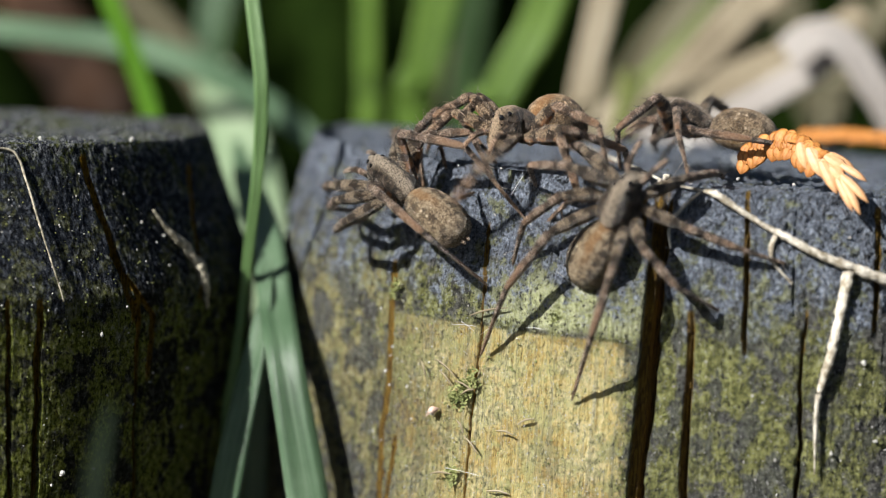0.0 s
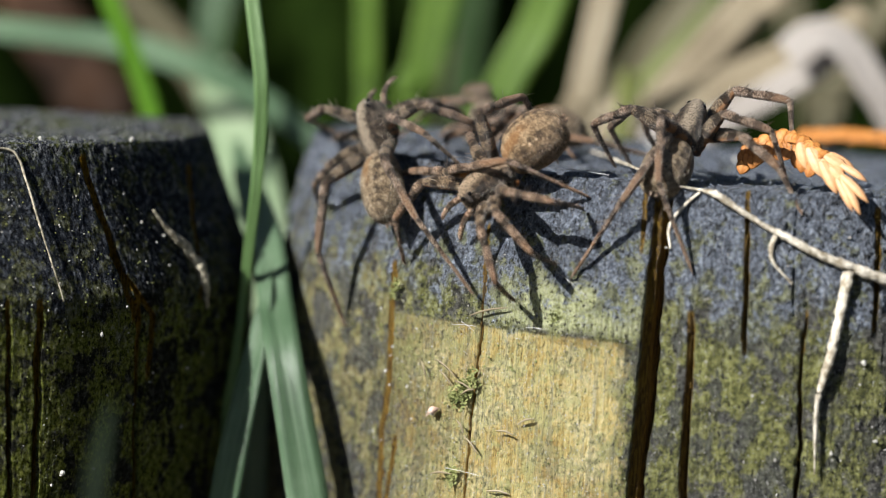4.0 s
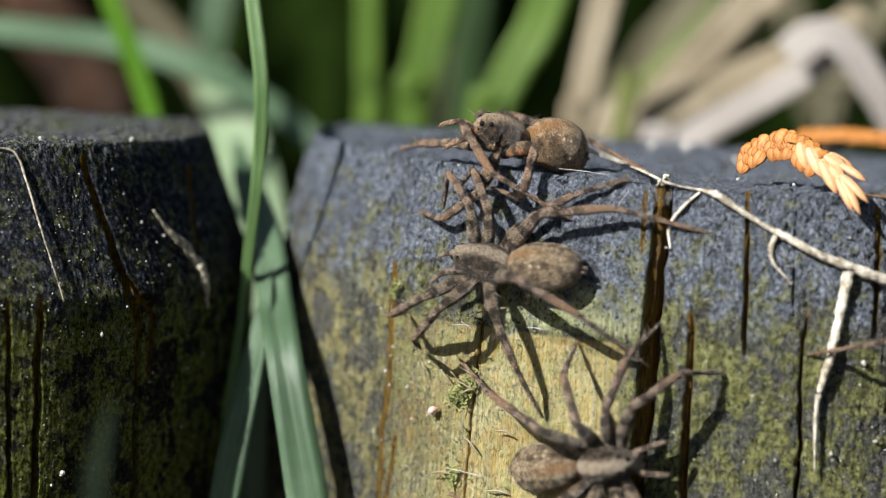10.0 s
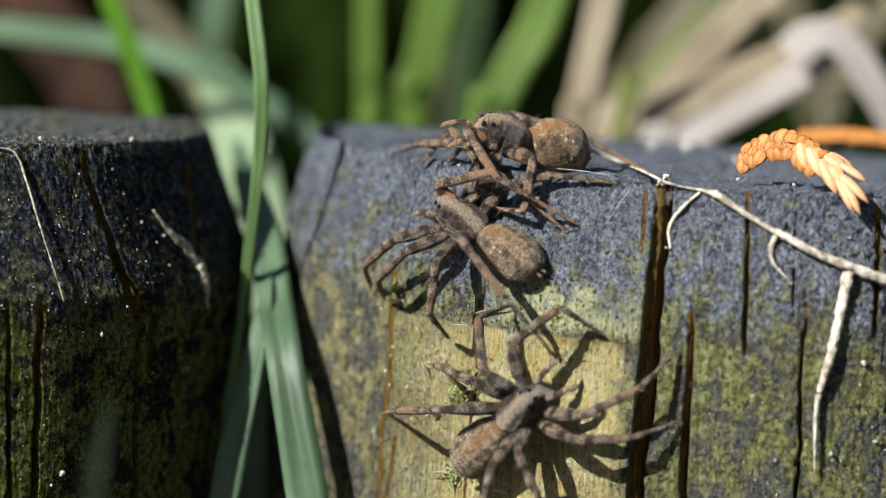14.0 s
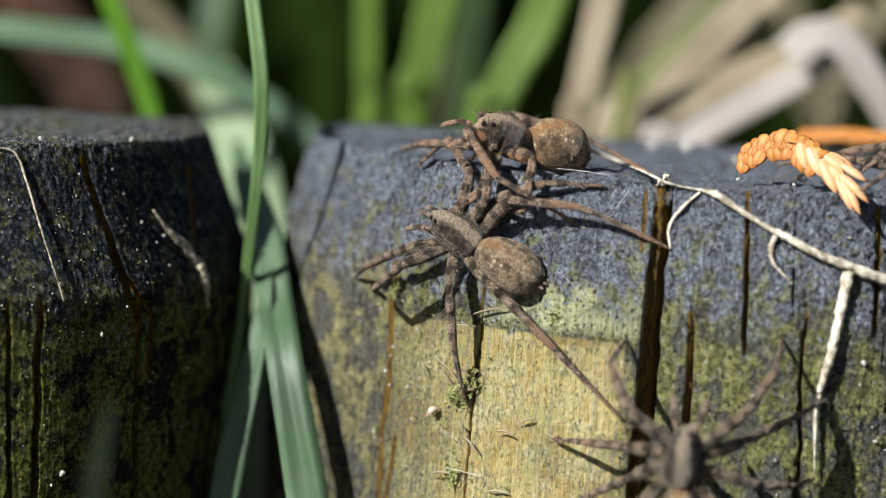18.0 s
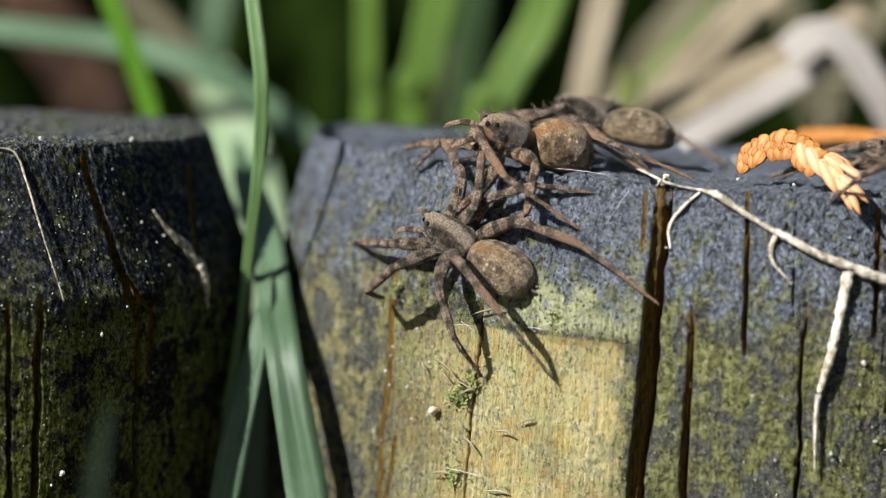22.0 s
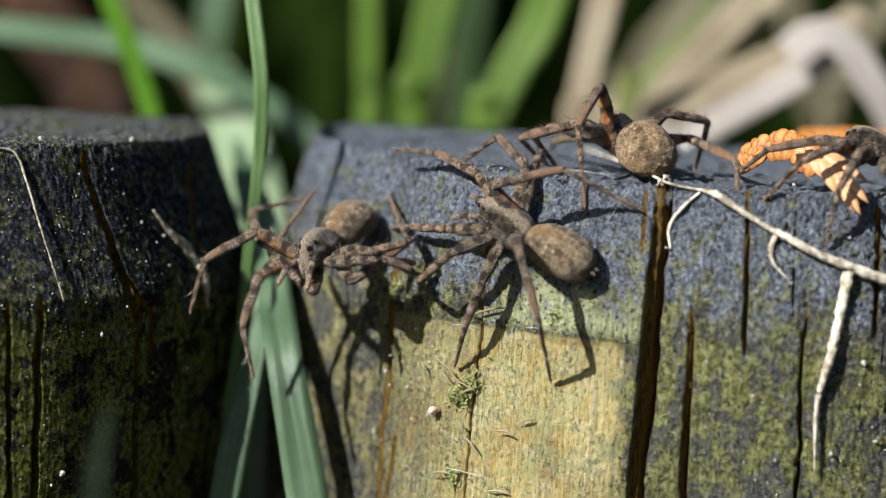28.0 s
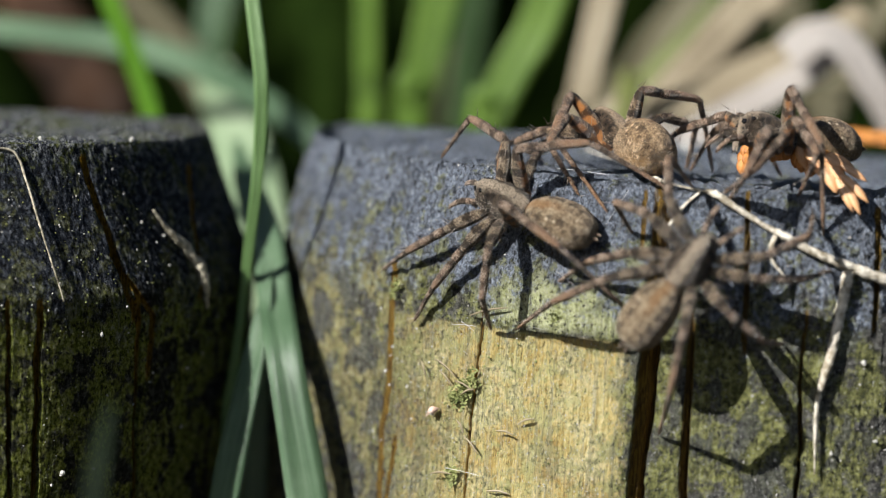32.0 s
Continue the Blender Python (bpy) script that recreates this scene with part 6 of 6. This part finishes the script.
    stance(runner, (2.9, 3.6,), (-20.6, -15.1, 0.1), (-0.17, 0.51, 0.84), (-0.77, -0.60, 0.21),
           (-22.4, -8.0, 0.0), (-23.5, -5.6, -0.2), (-23.8, -7.5, -3.9), (-21.9, -13.1, -10.0), (-15.3, -8.0, 0.5), (-15.3, -11.8, 0.1), (-16.0, -18.0, -0.4), (-14.3, -20.8, -5.4))
    stance(runner, (5.3,), (-20.5, -17.3, -3.7), (0.15, 0.04, 0.99), (-0.76, -0.63, 0.14),
           (-20.1, -12.5, 0.0), (-21.6, -10.3, 0.0), (-22.4, -10.8, -4.0), (-22.9, -11.2, -11.1), (-15.0, -18.4, 0.0), (-13.4, -19.9, -0.2), (-14.6, -20.4, -4.8), (-15.7, -20.1, -11.9))
    stance(runner, (5.6,), (-18.8, -20.1, -6.4), (0.15, -0.44, -0.89), (-0.70, -0.68, 0.22),
           (-12.3, -22.3, -12.1), (-11.2, -22.9, -8.4), (-12.5, -21.6, -4.3), (-14.3, -18.8, 0.0), (-17.7, -18.3, -15.4), (-20.0, -15.8, -13.8), (-21.1, -14.3, -9.2), (-21.8, -11.4, -2.8))
    stance(runner, (5.95, 6.1,), (-14.7, -22.7, -15.0), (0.15, -0.22, -0.96), (-0.56, -0.82, 0.10),
           (-8.9, -23.9, -21.1), (-9.3, -23.9, -16.1), (-8.2, -24.3, -12.4), (-10.3, -23.1, -5.7), (-15.4, -20.3, -23.1), (-16.9, -19.3, -18.6), (-18.8, -17.4, -16.8), (-18.2, -18.0, -8.8))
    stance(runner, (6.9, 7.1,), (-9.7, -25.3, -16.1), (0.85, -0.44, -0.30), (-0.45, -0.89, 0.03),
           (-4.0, -25.3, -13.9), (-7.9, -24.4, -11.6), (-7.4, -24.4, -10.0), (-13.9, -21.4, -8.2), (-3.3, -25.3, -22.3), (-6.7, -24.6, -23.9), (-11.0, -23.0, -22.2), (-17.7, -18.5, -15.4))
    stance(runner, (7.5,), (-9.3, -25.5, -16.2), (0.89, -0.44, -0.09), (-0.44, -0.90, 0.01),
           (-3.0, -25.4, -13.4), (-7.2, -24.6, -11.1), (-8.2, -24.1, -9.8), (-14.8, -20.8, -9.5), (-1.8, -25.4, -20.9), (-4.7, -25.1, -23.2), (-9.3, -23.7, -22.6), (-17.5, -18.7, -15.6))
    stance(runner, (7.9, 9.2,), (-7.7, -26.0, -15.0), (0.92, -0.38, 0.06), (-0.38, -0.92, -0.01),
           (1.3, -25.6, -9.0), (-2.3, -25.5, -9.2), (-7.7, -24.3, -8.7), (-14.2, -21.2, -9.5), (0.3, -25.5, -18.5), (-2.1, -25.4, -21.3), (-6.9, -24.6, -21.4), (-16.4, -19.7, -16.5))
    stance(runner, (9.8, 10.1,), (-9.1, -25.5, -14.8), (0.89, -0.43, 0.18), (-0.43, -0.90, -0.02),
           (-2.0, -25.4, -9.5), (-5.6, -25.0, -7.3), (-9.7, -23.6, -8.6), (-15.8, -20.0, -10.3), (-0.7, -25.5, -17.3), (-2.9, -25.3, -20.4), (-7.5, -24.4, -21.1), (-15.9, -20.1, -17.5))
    stance(runner, (10.6, 13.1,), (-10.4, -25.0, -12.8), (0.81, -0.45, 0.38), (-0.47, -0.88, -0.04),
           (-3.1, -25.4, -6.9), (-7.6, -24.4, -6.3), (-12.0, -22.5, -6.9), (-17.3, -18.7, -10.1), (-1.5, -25.6, -13.3), (-6.9, -24.7, -16.5), (-9.5, -23.8, -16.5), (-15.7, -20.3, -17.4))
    stance(runner, (13.7, 14.3,), (-13.2, -23.7, -13.2), (0.58, -0.44, 0.68), (-0.55, -0.83, -0.07),
           (-8.3, -24.2, -8.1), (-13.2, -21.9, -7.0), (-16.6, -19.5, -11.0), (-19.5, -16.4, -13.9), (-4.5, -25.2, -8.5), (-4.2, -25.3, -12.2), (-9.5, -23.8, -16.8), (-13.5, -21.6, -22.6))
    stance(runner, (14.7,), (-13.5, -23.5, -14.4), (0.53, -0.43, 0.73), (-0.56, -0.83, -0.08),
           (-10.6, -23.1, -6.1), (-13.9, -21.3, -6.3), (-16.5, -19.4, -10.0), (-19.8, -16.1, -15.7), (-5.5, -24.9, -11.3), (-5.5, -24.9, -15.2), (-8.5, -24.0, -18.7), (-13.3, -21.8, -23.9))
    stance(runner, (16,), (-4.0, -27.0, -20.9), (0.02, -0.11, 0.99), (-0.15, -0.98, -0.10),
           (-7.3, -24.4, -12.9), (-9.7, -23.6, -15.8), (-9.8, -23.5, -20.8), (-9.8, -23.5, -28.1), (0.3, -25.5, -13.1), (2.7, -25.4, -16.2), (2.5, -25.4, -21.2), (2.0, -25.4, -28.5))
    stance(runner, (16.5,), (-3.9, -27.0, -19.4), (0.02, -0.11, 0.99), (-0.14, -0.98, -0.10),
           (-7.1, -24.5, -11.4), (-9.6, -23.6, -14.3), (-9.6, -23.6, -19.3), (-9.7, -23.6, -26.6), (0.5, -25.5, -11.6), (2.9, -25.3, -14.7), (2.7, -25.4, -19.7), (2.2, -25.4, -27.0))
    stance(runner, (16.9, 18.1,), (-4.1, -29.5, -15.0), (0.01, -0.11, 0.99), (-0.15, -0.98, -0.11),
           (-7.3, -24.6, -8.2), (-10.9, -23.2, -13.8), (-9.8, -23.7, -17.4), (-9.7, -23.6, -22.6), (0.8, -25.6, -7.5), (3.4, -25.4, -10.5), (3.0, -25.4, -14.8), (2.2, -25.4, -22.9))
    stance(runner, (18.3,), (-5.6, -26.7, -8.1), (-0.09, -0.08, 0.99), (-0.20, -0.98, -0.09),
           (-8.9, -22.4, -1.0), (-11.2, -22.2, -4.1), (-11.2, -22.9, -8.6), (-10.5, -23.2, -15.9), (-1.8, -23.9, -0.4), (0.7, -24.7, -3.2), (1.0, -25.5, -7.7), (1.2, -25.5, -15.0))
    stance(runner, (18.5,), (-6.3, -26.1, -4.7), (-0.06, 0.15, 0.99), (-0.22, -0.97, 0.13),
           (-9.9, -21.7, 0.0), (-11.9, -21.0, -1.1), (-11.8, -22.4, -5.8), (-10.8, -23.1, -12.9), (-2.4, -23.6, 0.0), (0.2, -23.9, -0.1), (0.3, -25.1, -4.7), (0.3, -25.5, -11.9))
    stance(runner, (18.7,), (-3.5, -26.0, -2.3), (0.20, 0.11, 0.97), (-0.15, -0.98, 0.14),
           (-5.5, -22.7, 0.0), (-8.5, -22.2, 0.0), (-9.2, -22.5, -1.8), (-10.2, -23.4, -8.9), (2.2, -23.6, 0.0), (3.9, -23.6, 0.0), (2.9, -24.7, -4.1), (1.1, -25.5, -11.0))
    stance(runner, (18.9, 19.6,), (-1.4, -25.8, -0.8), (0.36, 0.00, 0.93), (-0.13, -0.99, 0.05),
           (-5.1, -17.8, 1.2), (-7.9, -23.5, -3.0), (-7.3, -26.2, -7.1), (-5.5, -25.0, -6.8), (5.2, -25.8, 2.8), (6.1, -19.5, 0.8), (5.7, -23.6, -1.1), (-0.8, -25.6, -8.5))
    stance(runner, (19.95, 20.1,), (-4.6, -18.1, 1.5), (-0.86, 0.50, 0.10), (0.09, -0.05, 0.99),
           (-9.5, -22.2, -0.5), (-11.9, -20.7, 0.0), (-4.4, -24.1, -1.8), (-1.1, -24.2, -1.5), (-9.5, -10.6, 0.0), (-5.6, -9.9, 0.0), (-1.4, -12.5, 0.0), (4.8, -16.6, 0.0))
    stance(runner, (20.5, 26,), (-8.5, -12.5, 2.0), (-0.92, 0.37, 0.10), (0.09, -0.04, 0.99),
           (-16.8, -11.8, 0.0), (-15.0, -15.3, 0.0), (-6.1, -16.4, 0.1), (-3.9, -20.0, 0.0), (-13.8, -4.3, 0.0), (-10.0, -3.0, 0.0), (-5.5, -5.1, 0.0), (-1.5, -8.5, 0.0))
    stance(runner, (26.6,), (-13.8, -11.7, 1.6), (-0.99, -0.09, 0.10), (0.10, 0.01, 0.99),
           (-19.0, -14.5, -0.1), (-16.7, -17.2, -0.1), (-13.2, -18.0, 0.0), (-5.9, -17.0, 0.0), (-22.0, -8.4, 0.0), (-19.3, -5.5, 0.0), (-14.3, -5.3, 0.0), (-7.0, -5.1, 0.0))
    stance(runner, (27.5,), (-20.9, -15.5, -1.0), (-0.59, -0.71, -0.38), (-0.10, -0.40, 0.91),
           (-20.6, -15.2, -8.3), (-17.4, -18.2, -4.7), (-16.0, -20.0, -6.4), (-13.4, -18.5, -8.6), (-25.7, -17.5, -3.7), (-23.4, -9.9, -5.6), (-21.6, -8.1, 0.7), (-21.8, -15.5, 1.5))
    stance(runner, (28,), (-23.0, -17.0, -4.7), (-0.42, -0.85, -0.33), (-0.10, -0.32, 0.94),
           (-19.5, -16.4, -5.9), (-18.8, -17.4, -7.3), (-18.4, -17.1, -4.2), (-20.1, -14.2, -2.3), (-30.3, -19.0, -8.9), (-26.7, -19.0, -12.2), (-24.7, -14.0, -2.8), (-24.1, -14.0, -2.1))
    stance(runner, (28.5,), (-23.0, -17.0, -5.5), (-0.29, -0.66, -0.69), (-0.20, -0.67, 0.72),
           (-19.4, -16.8, -8.0), (-18.1, -18.1, -8.4), (-18.9, -16.7, -4.9), (-20.4, -13.9, -2.5), (-28.7, -18.0, -10.0), (-26.1, -18.0, -12.6), (-24.6, -14.0, -3.4), (-24.1, -14.0, -2.4))
    stance(runner, (29,), (-21.7, -17.0, -5.9), (0.19, -0.80, -0.57), (-0.20, -0.60, 0.78),
           (-14.3, -21.3, -10.6), (-18.1, -18.1, -7.8), (-18.9, -16.7, -4.9), (-21.3, -12.8, -3.3), (-20.1, -15.9, -11.1), (-22.5, -12.2, -9.0), (-23.6, -10.1, -6.8), (-23.9, -7.7, -4.2))
    stance(runner, (29.3,), (-20.0, -18.8, -7.5), (0.30, -0.51, -0.81), (-0.76, -0.63, 0.11),
           (-12.8, -22.0, -11.7), (-12.4, -22.3, -7.8), (-14.4, -20.4, -4.1), (-17.0, -16.7, 0.0), (-17.7, -18.4, -16.3), (-20.1, -15.6, -15.4), (-21.7, -13.4, -11.3), (-23.3, -9.8, -5.4))
    stance(runner, (29.5,), (-17.6, -21.0, -10.0), (0.61, -0.65, -0.46), (-0.71, -0.70, 0.05),
           (-9.3, -23.8, -10.1), (-10.4, -23.3, -6.6), (-13.8, -20.9, -4.5), (-18.2, -16.0, -1.4), (-12.3, -22.3, -17.2), (-15.4, -20.3, -18.1), (-18.5, -17.5, -15.7), (-22.2, -12.5, -11.9))
    stance(runner, (29.7,), (-14.1, -23.5, -10.9), (0.75, -0.57, -0.34), (-0.60, -0.80, 0.04),
           (-5.5, -24.9, -9.9), (-7.0, -24.5, -6.6), (-11.0, -22.6, -5.0), (-16.5, -18.3, -2.9), (-7.8, -24.3, -17.4), (-11.0, -23.0, -18.8), (-14.9, -20.7, -17.0), (-19.8, -16.1, -14.1))
    stance(runner, (30,), (-9.2, -28.5, -11.7), (0.89, -0.43, -0.14), (-0.43, -0.90, 0.01),
           (-0.7, -25.5, -9.3), (-3.0, -25.3, -6.5), (-7.6, -24.2, -5.8), (-14.1, -20.9, -5.2), (-4.3, -25.3, -15.6), (-4.7, -25.1, -19.4), (-8.7, -24.1, -16.4), (-15.6, -20.2, -17.0))
    stance(runner, (30.2,), (-7.6, -29.0, -10.0), (0.93, -0.37, 0.05), (-0.37, -0.93, -0.00),
           (0.2, -25.5, -6.4), (-2.5, -24.8, -4.0), (-7.1, -23.9, -4.2), (-13.7, -21.1, -5.0), (0.6, -25.5, -14.1), (-2.0, -25.4, -16.8), (-6.7, -24.6, -16.8), (-13.4, -21.7, -16.8))
    stance(runner, (30.4, 30.75,), (-6.6, -29.0, -9.5), (0.87, -0.32, 0.38), (-0.33, -0.94, -0.04),
           (-0.5, -24.8, -3.7), (-3.8, -24.2, -2.3), (-8.1, -23.6, -4.1), (-14.2, -21.2, -7.1), (2.2, -25.4, -10.5), (0.7, -25.5, -14.1), (-3.6, -25.2, -15.8), (-10.4, -23.3, -18.2))
    stance(runner, (30.95,), (-5.1, -29.0, -6.8), (0.76, -0.22, 0.61), (-0.26, -0.97, -0.03),
           (-0.7, -23.9, -0.1), (-6.7, -24.6, -5.7), (-9.2, -23.9, -8.3), (-13.9, -21.5, -7.7), (3.7, -25.1, -5.9), (3.4, -25.4, -8.1), (-3.7, -25.4, -10.2), (-6.6, -24.6, -16.4))
    stance(runner, (31.6, 32,), (-5.1, -28.0, -4.8), (0.57, 0.00, 0.82), (-0.23, -0.96, 0.16),
           (-4.2, -23.7, -0.1), (-7.2, -23.6, -2.7), (-10.9, -22.8, -5.6), (-13.0, -21.9, -8.4), (2.1, -24.2, -1.1), (3.2, -24.8, -3.9), (0.9, -25.6, -7.8), (-5.2, -25.1, -13.0))
    stance(edge, (0, 2.3,), (-2.9, -16.0, 2.4), (-0.93, 0.34, 0.10), (0.09, -0.04, 0.99),
           (-7.8, -17.6, 0.1), (-5.4, -8.2, 0.5), (-4.3, -22.7, 0.0), (3.2, -18.0, 1.7), (-8.9, -9.5, 0.0), (-5.2, -8.1, 0.0), (-0.6, -10.0, 0.0), (5.4, -6.4, 0.0))
    stance(edge, (3,), (-7.8, -3.7, 2.2), (-0.99, 0.00, 0.10), (0.10, -0.00, 0.99),
           (-15.8, -7.7, 0.0), (-12.8, -10.3, 0.0), (-7.9, -10.1, 0.0), (-0.5, -9.7, 0.0), (-15.8, 0.3, 0.0), (-12.8, 2.0, 0.0), (-7.9, 2.0, -0.2), (-0.5, 2.0, -0.8))
    stance(edge, (3.5,), (-10.2, -3.5, 2.2), (-0.99, -0.09, 0.10), (0.10, 0.01, 0.99),
           (-18.0, -3.5, 0.8), (-14.6, -10.5, 0.0), (-9.7, -9.9, 0.0), (-2.4, -8.8, 0.0), (-18.5, -0.2, 0.0), (-15.8, 2.0, 0.0), (-10.8, 2.0, -0.2), (-3.5, 2.0, -0.8))
    stance(edge, (5.3,), (-20.1, -17.0, -1.6), (-0.64, -0.76, -0.09), (-0.09, -0.05, 1.00),
           (-16.5, -19.3, -6.2), (-14.7, -20.4, -5.2), (-14.4, -20.2, -3.6), (-10.4, -15.0, 0.0), (-20.6, -15.0, -6.5), (-21.9, -12.8, -6.0), (-22.3, -11.4, -4.5), (-19.6, -7.2, 0.0))
    stance(edge, (5.6,), (-22.9, -13.2, -2.1), (-0.52, 0.85, 0.10), (-0.12, -0.19, 0.97),
           (-24.4, -6.6, -5.5), (-23.8, -9.3, -6.6), (-22.1, -12.7, -6.8), (-18.6, -17.4, -7.2), (-24.1, -4.4, -2.3), (-19.5, -5.5, 0.0), (-17.1, -9.9, 0.0), (-15.6, -18.7, -1.7))
    stance(edge, (6,), (-21.4, -14.0, 0.8), (0.71, 0.36, 0.60), (-0.30, -0.61, 0.73),
           (-15.4, -14.0, 2.4), (-21.6, -6.4, 0.0), (-22.7, -7.5, -0.1), (-23.5, -8.9, -5.0), (-13.1, -14.0, 1.9), (-13.2, -15.7, 0.0), (-19.2, -15.2, -1.7), (-21.5, -13.4, -5.1))
    stance(edge, (6.4, 7.1,), (-15.5, -6.5, 3.2), (0.98, 0.17, 0.10), (-0.10, -0.02, 0.99),
           (-8.2, -1.2, 0.0), (-11.6, 0.9, 0.0), (-16.4, -0.2, 0.0), (-24.0, -1.9, -0.6), (-7.7, -6.5, 1.3), (-12.6, 0.8, 0.1), (-16.4, -6.6, 0.1), (-20.4, -13.0, -1.1))
    stance(edge, (7.5,), (-4.9, 1.0, 1.9), (0.99, 0.00, 0.10), (-0.10, 0.01, 0.99),
           (3.1, 2.0, -0.1), (0.1, 2.0, -0.2), (-4.9, 2.0, -0.3), (-12.2, 2.0, -0.8), (3.1, -3.1, 0.0), (0.1, -5.7, 0.0), (-4.9, -5.5, 0.0), (-12.2, -5.1, 0.0))
    stance(edge, (7.9, 8.4,), (-2.9, -19.0, 2.8), (0.83, -0.56, -0.01), (-0.01, -0.04, 1.00),
           (5.6, -23.3, -0.3), (4.2, -19.0, 0.7), (1.4, -18.0, 0.6), (-10.2, -16.0, 1.1), (0.4, -24.3, -1.8), (-0.3, -16.3, 0.0), (-4.3, -14.8, 0.0), (-5.8, -19.2, 0.0))
    stance(edge, (8.7, 9.2,), (-1.7, -25.7, 1.2), (0.18, -0.92, -0.35), (0.00, -0.36, 0.93),
           (3.0, -24.8, -3.6), (5.7, -23.6, -0.9), (4.8, -20.7, 0.8), (2.8, -16.9, 0.0), (-2.2, -25.3, -5.4), (-4.4, -24.9, -4.9), (-8.8, -23.1, -2.3), (-6.0, -16.3, 0.1))
    stance(edge, (9.5,), (1.4, -25.9, -1.1), (0.86, -0.18, -0.47), (-0.04, -0.96, 0.29),
           (9.4, -22.7, -2.5), (8.5, -22.4, 0.0), (4.5, -22.7, 0.0), (-2.1, -21.5, 0.0), (5.8, -24.8, -8.6), (2.2, -25.4, -9.4), (-1.9, -25.4, -6.9), (-7.8, -23.4, -3.3))
    stance(edge, (10,), (11.2, -24.4, -4.7), (0.93, 0.23, -0.30), (0.31, -0.91, 0.27),
           (17.2, -18.1, -4.4), (15.6, -18.4, -0.9), (11.8, -20.6, 0.0), (4.9, -22.5, 0.0), (15.4, -20.3, -11.1), (12.6, -22.1, -12.6), (8.7, -24.0, -10.9), (2.2, -25.4, -8.3))
    stance(edge, (14.5,), (16.2, -20.3, -1.2), (-0.97, -0.04, 0.22), (0.23, -0.15, 0.96),
           (7.9, -23.1, -2.1), (9.6, -23.0, -3.9), (13.1, -21.6, -5.4), (17.1, -18.9, -7.4), (8.2, -16.4, 0.0), (11.2, -13.7, 0.0), (16.0, -13.7, 0.0), (21.4, -12.8, -4.2))
    stance(edge, (16.4, 18.2,), (9.5, -20.0, 1.4), (-0.99, 0.03, 0.10), (0.10, -0.00, 0.99),
           (0.7, -15.3, 0.7), (3.9, -23.7, -0.3), (8.0, -22.8, -1.0), (13.2, -20.7, -2.6), (1.7, -15.7, 0.0), (4.8, -13.2, 0.0), (9.8, -13.6, 0.0), (17.1, -14.3, 0.0))
    stance(edge, (18.8, 21.3,), (13.0, -20.7, 1.5), (-0.99, 0.02, 0.15), (0.15, -0.08, 0.99),
           (4.7, -23.4, 0.0), (6.6, -23.1, -0.5), (10.4, -22.0, -1.9), (14.9, -19.9, -3.8), (5.2, -16.4, 0.0), (8.2, -13.9, 0.0), (13.2, -14.2, 0.0), (19.6, -14.2, -1.1))
    stance(edge, (22,), (8.6, -21.0, 1.5), (-0.99, 0.03, 0.11), (0.11, -0.01, 0.99),
           (0.4, -16.0, 0.1), (3.0, -23.8, -0.3), (7.1, -23.1, -1.0), (12.3, -21.3, -2.7), (0.9, -16.7, 0.0), (3.9, -14.2, 0.0), (8.9, -14.6, 0.0), (16.2, -15.3, 0.0))
    stance(edge, (22.4, 28.05,), (6.7, -21.0, 1.8), (-0.88, 0.46, 0.10), (0.11, -0.01, 0.99),
           (-1.8, -20.4, 0.4), (-0.6, -24.2, -0.6), (2.8, -24.6, -2.8), (12.5, -21.2, -2.8), (1.2, -16.7, 0.0), (4.2, -14.2, 0.0), (9.2, -14.6, 0.0), (16.5, -15.2, 0.0))
    stance(edge, (28.5,), (1.0, -21.0, 1.4), (-0.99, 0.03, 0.10), (0.10, -0.00, 0.99),
           (-4.4, -23.6, -0.1), (-3.6, -23.7, -0.5), (0.7, -24.2, -1.1), (7.0, -23.4, -2.1), (-6.8, -16.7, 0.0), (-3.7, -14.2, 0.0), (1.3, -14.6, 0.0), (8.6, -15.3, 0.0))
    stance(edge, (28.9, 31.3,), (0.5, -25.1, 1.3), (-0.99, -0.15, -0.07), (-0.05, -0.14, 0.99),
           (-7.2, -23.0, -0.7), (-6.5, -24.0, -3.8), (-0.6, -24.4, -2.0), (2.5, -24.2, -1.7), (-5.6, -20.0, 3.0), (-4.7, -18.6, 0.0), (0.3, -18.5, 0.0), (4.0, -22.0, 1.7))
    stance(edge, (31.8, 32,), (1.1, -21.0, 2.4), (-0.96, -0.29, 0.06), (0.07, -0.01, 1.00),
           (-2.3, -24.0, -0.6), (-2.6, -24.0, -0.3), (1.3, -23.9, -0.2), (2.7, -24.3, -2.2), (-6.8, -17.3, 0.0), (-3.9, -14.6, 0.0), (1.1, -14.6, 0.0), (4.1, -19.0, 1.7))
    for animal in (front, upper, runner, edge):
        animate(animal)
    away, near = pose(0, 0, 0), pose(0.0019, 0, 0)
    walk(sway, [(0.0, away), (22.2, away), (22.8, pose(0.0018, 0, 0)), (23.3, near), (23.9, pose(0.0015, 0, 0)), (24.6, away), (32.0, away)])


motions()
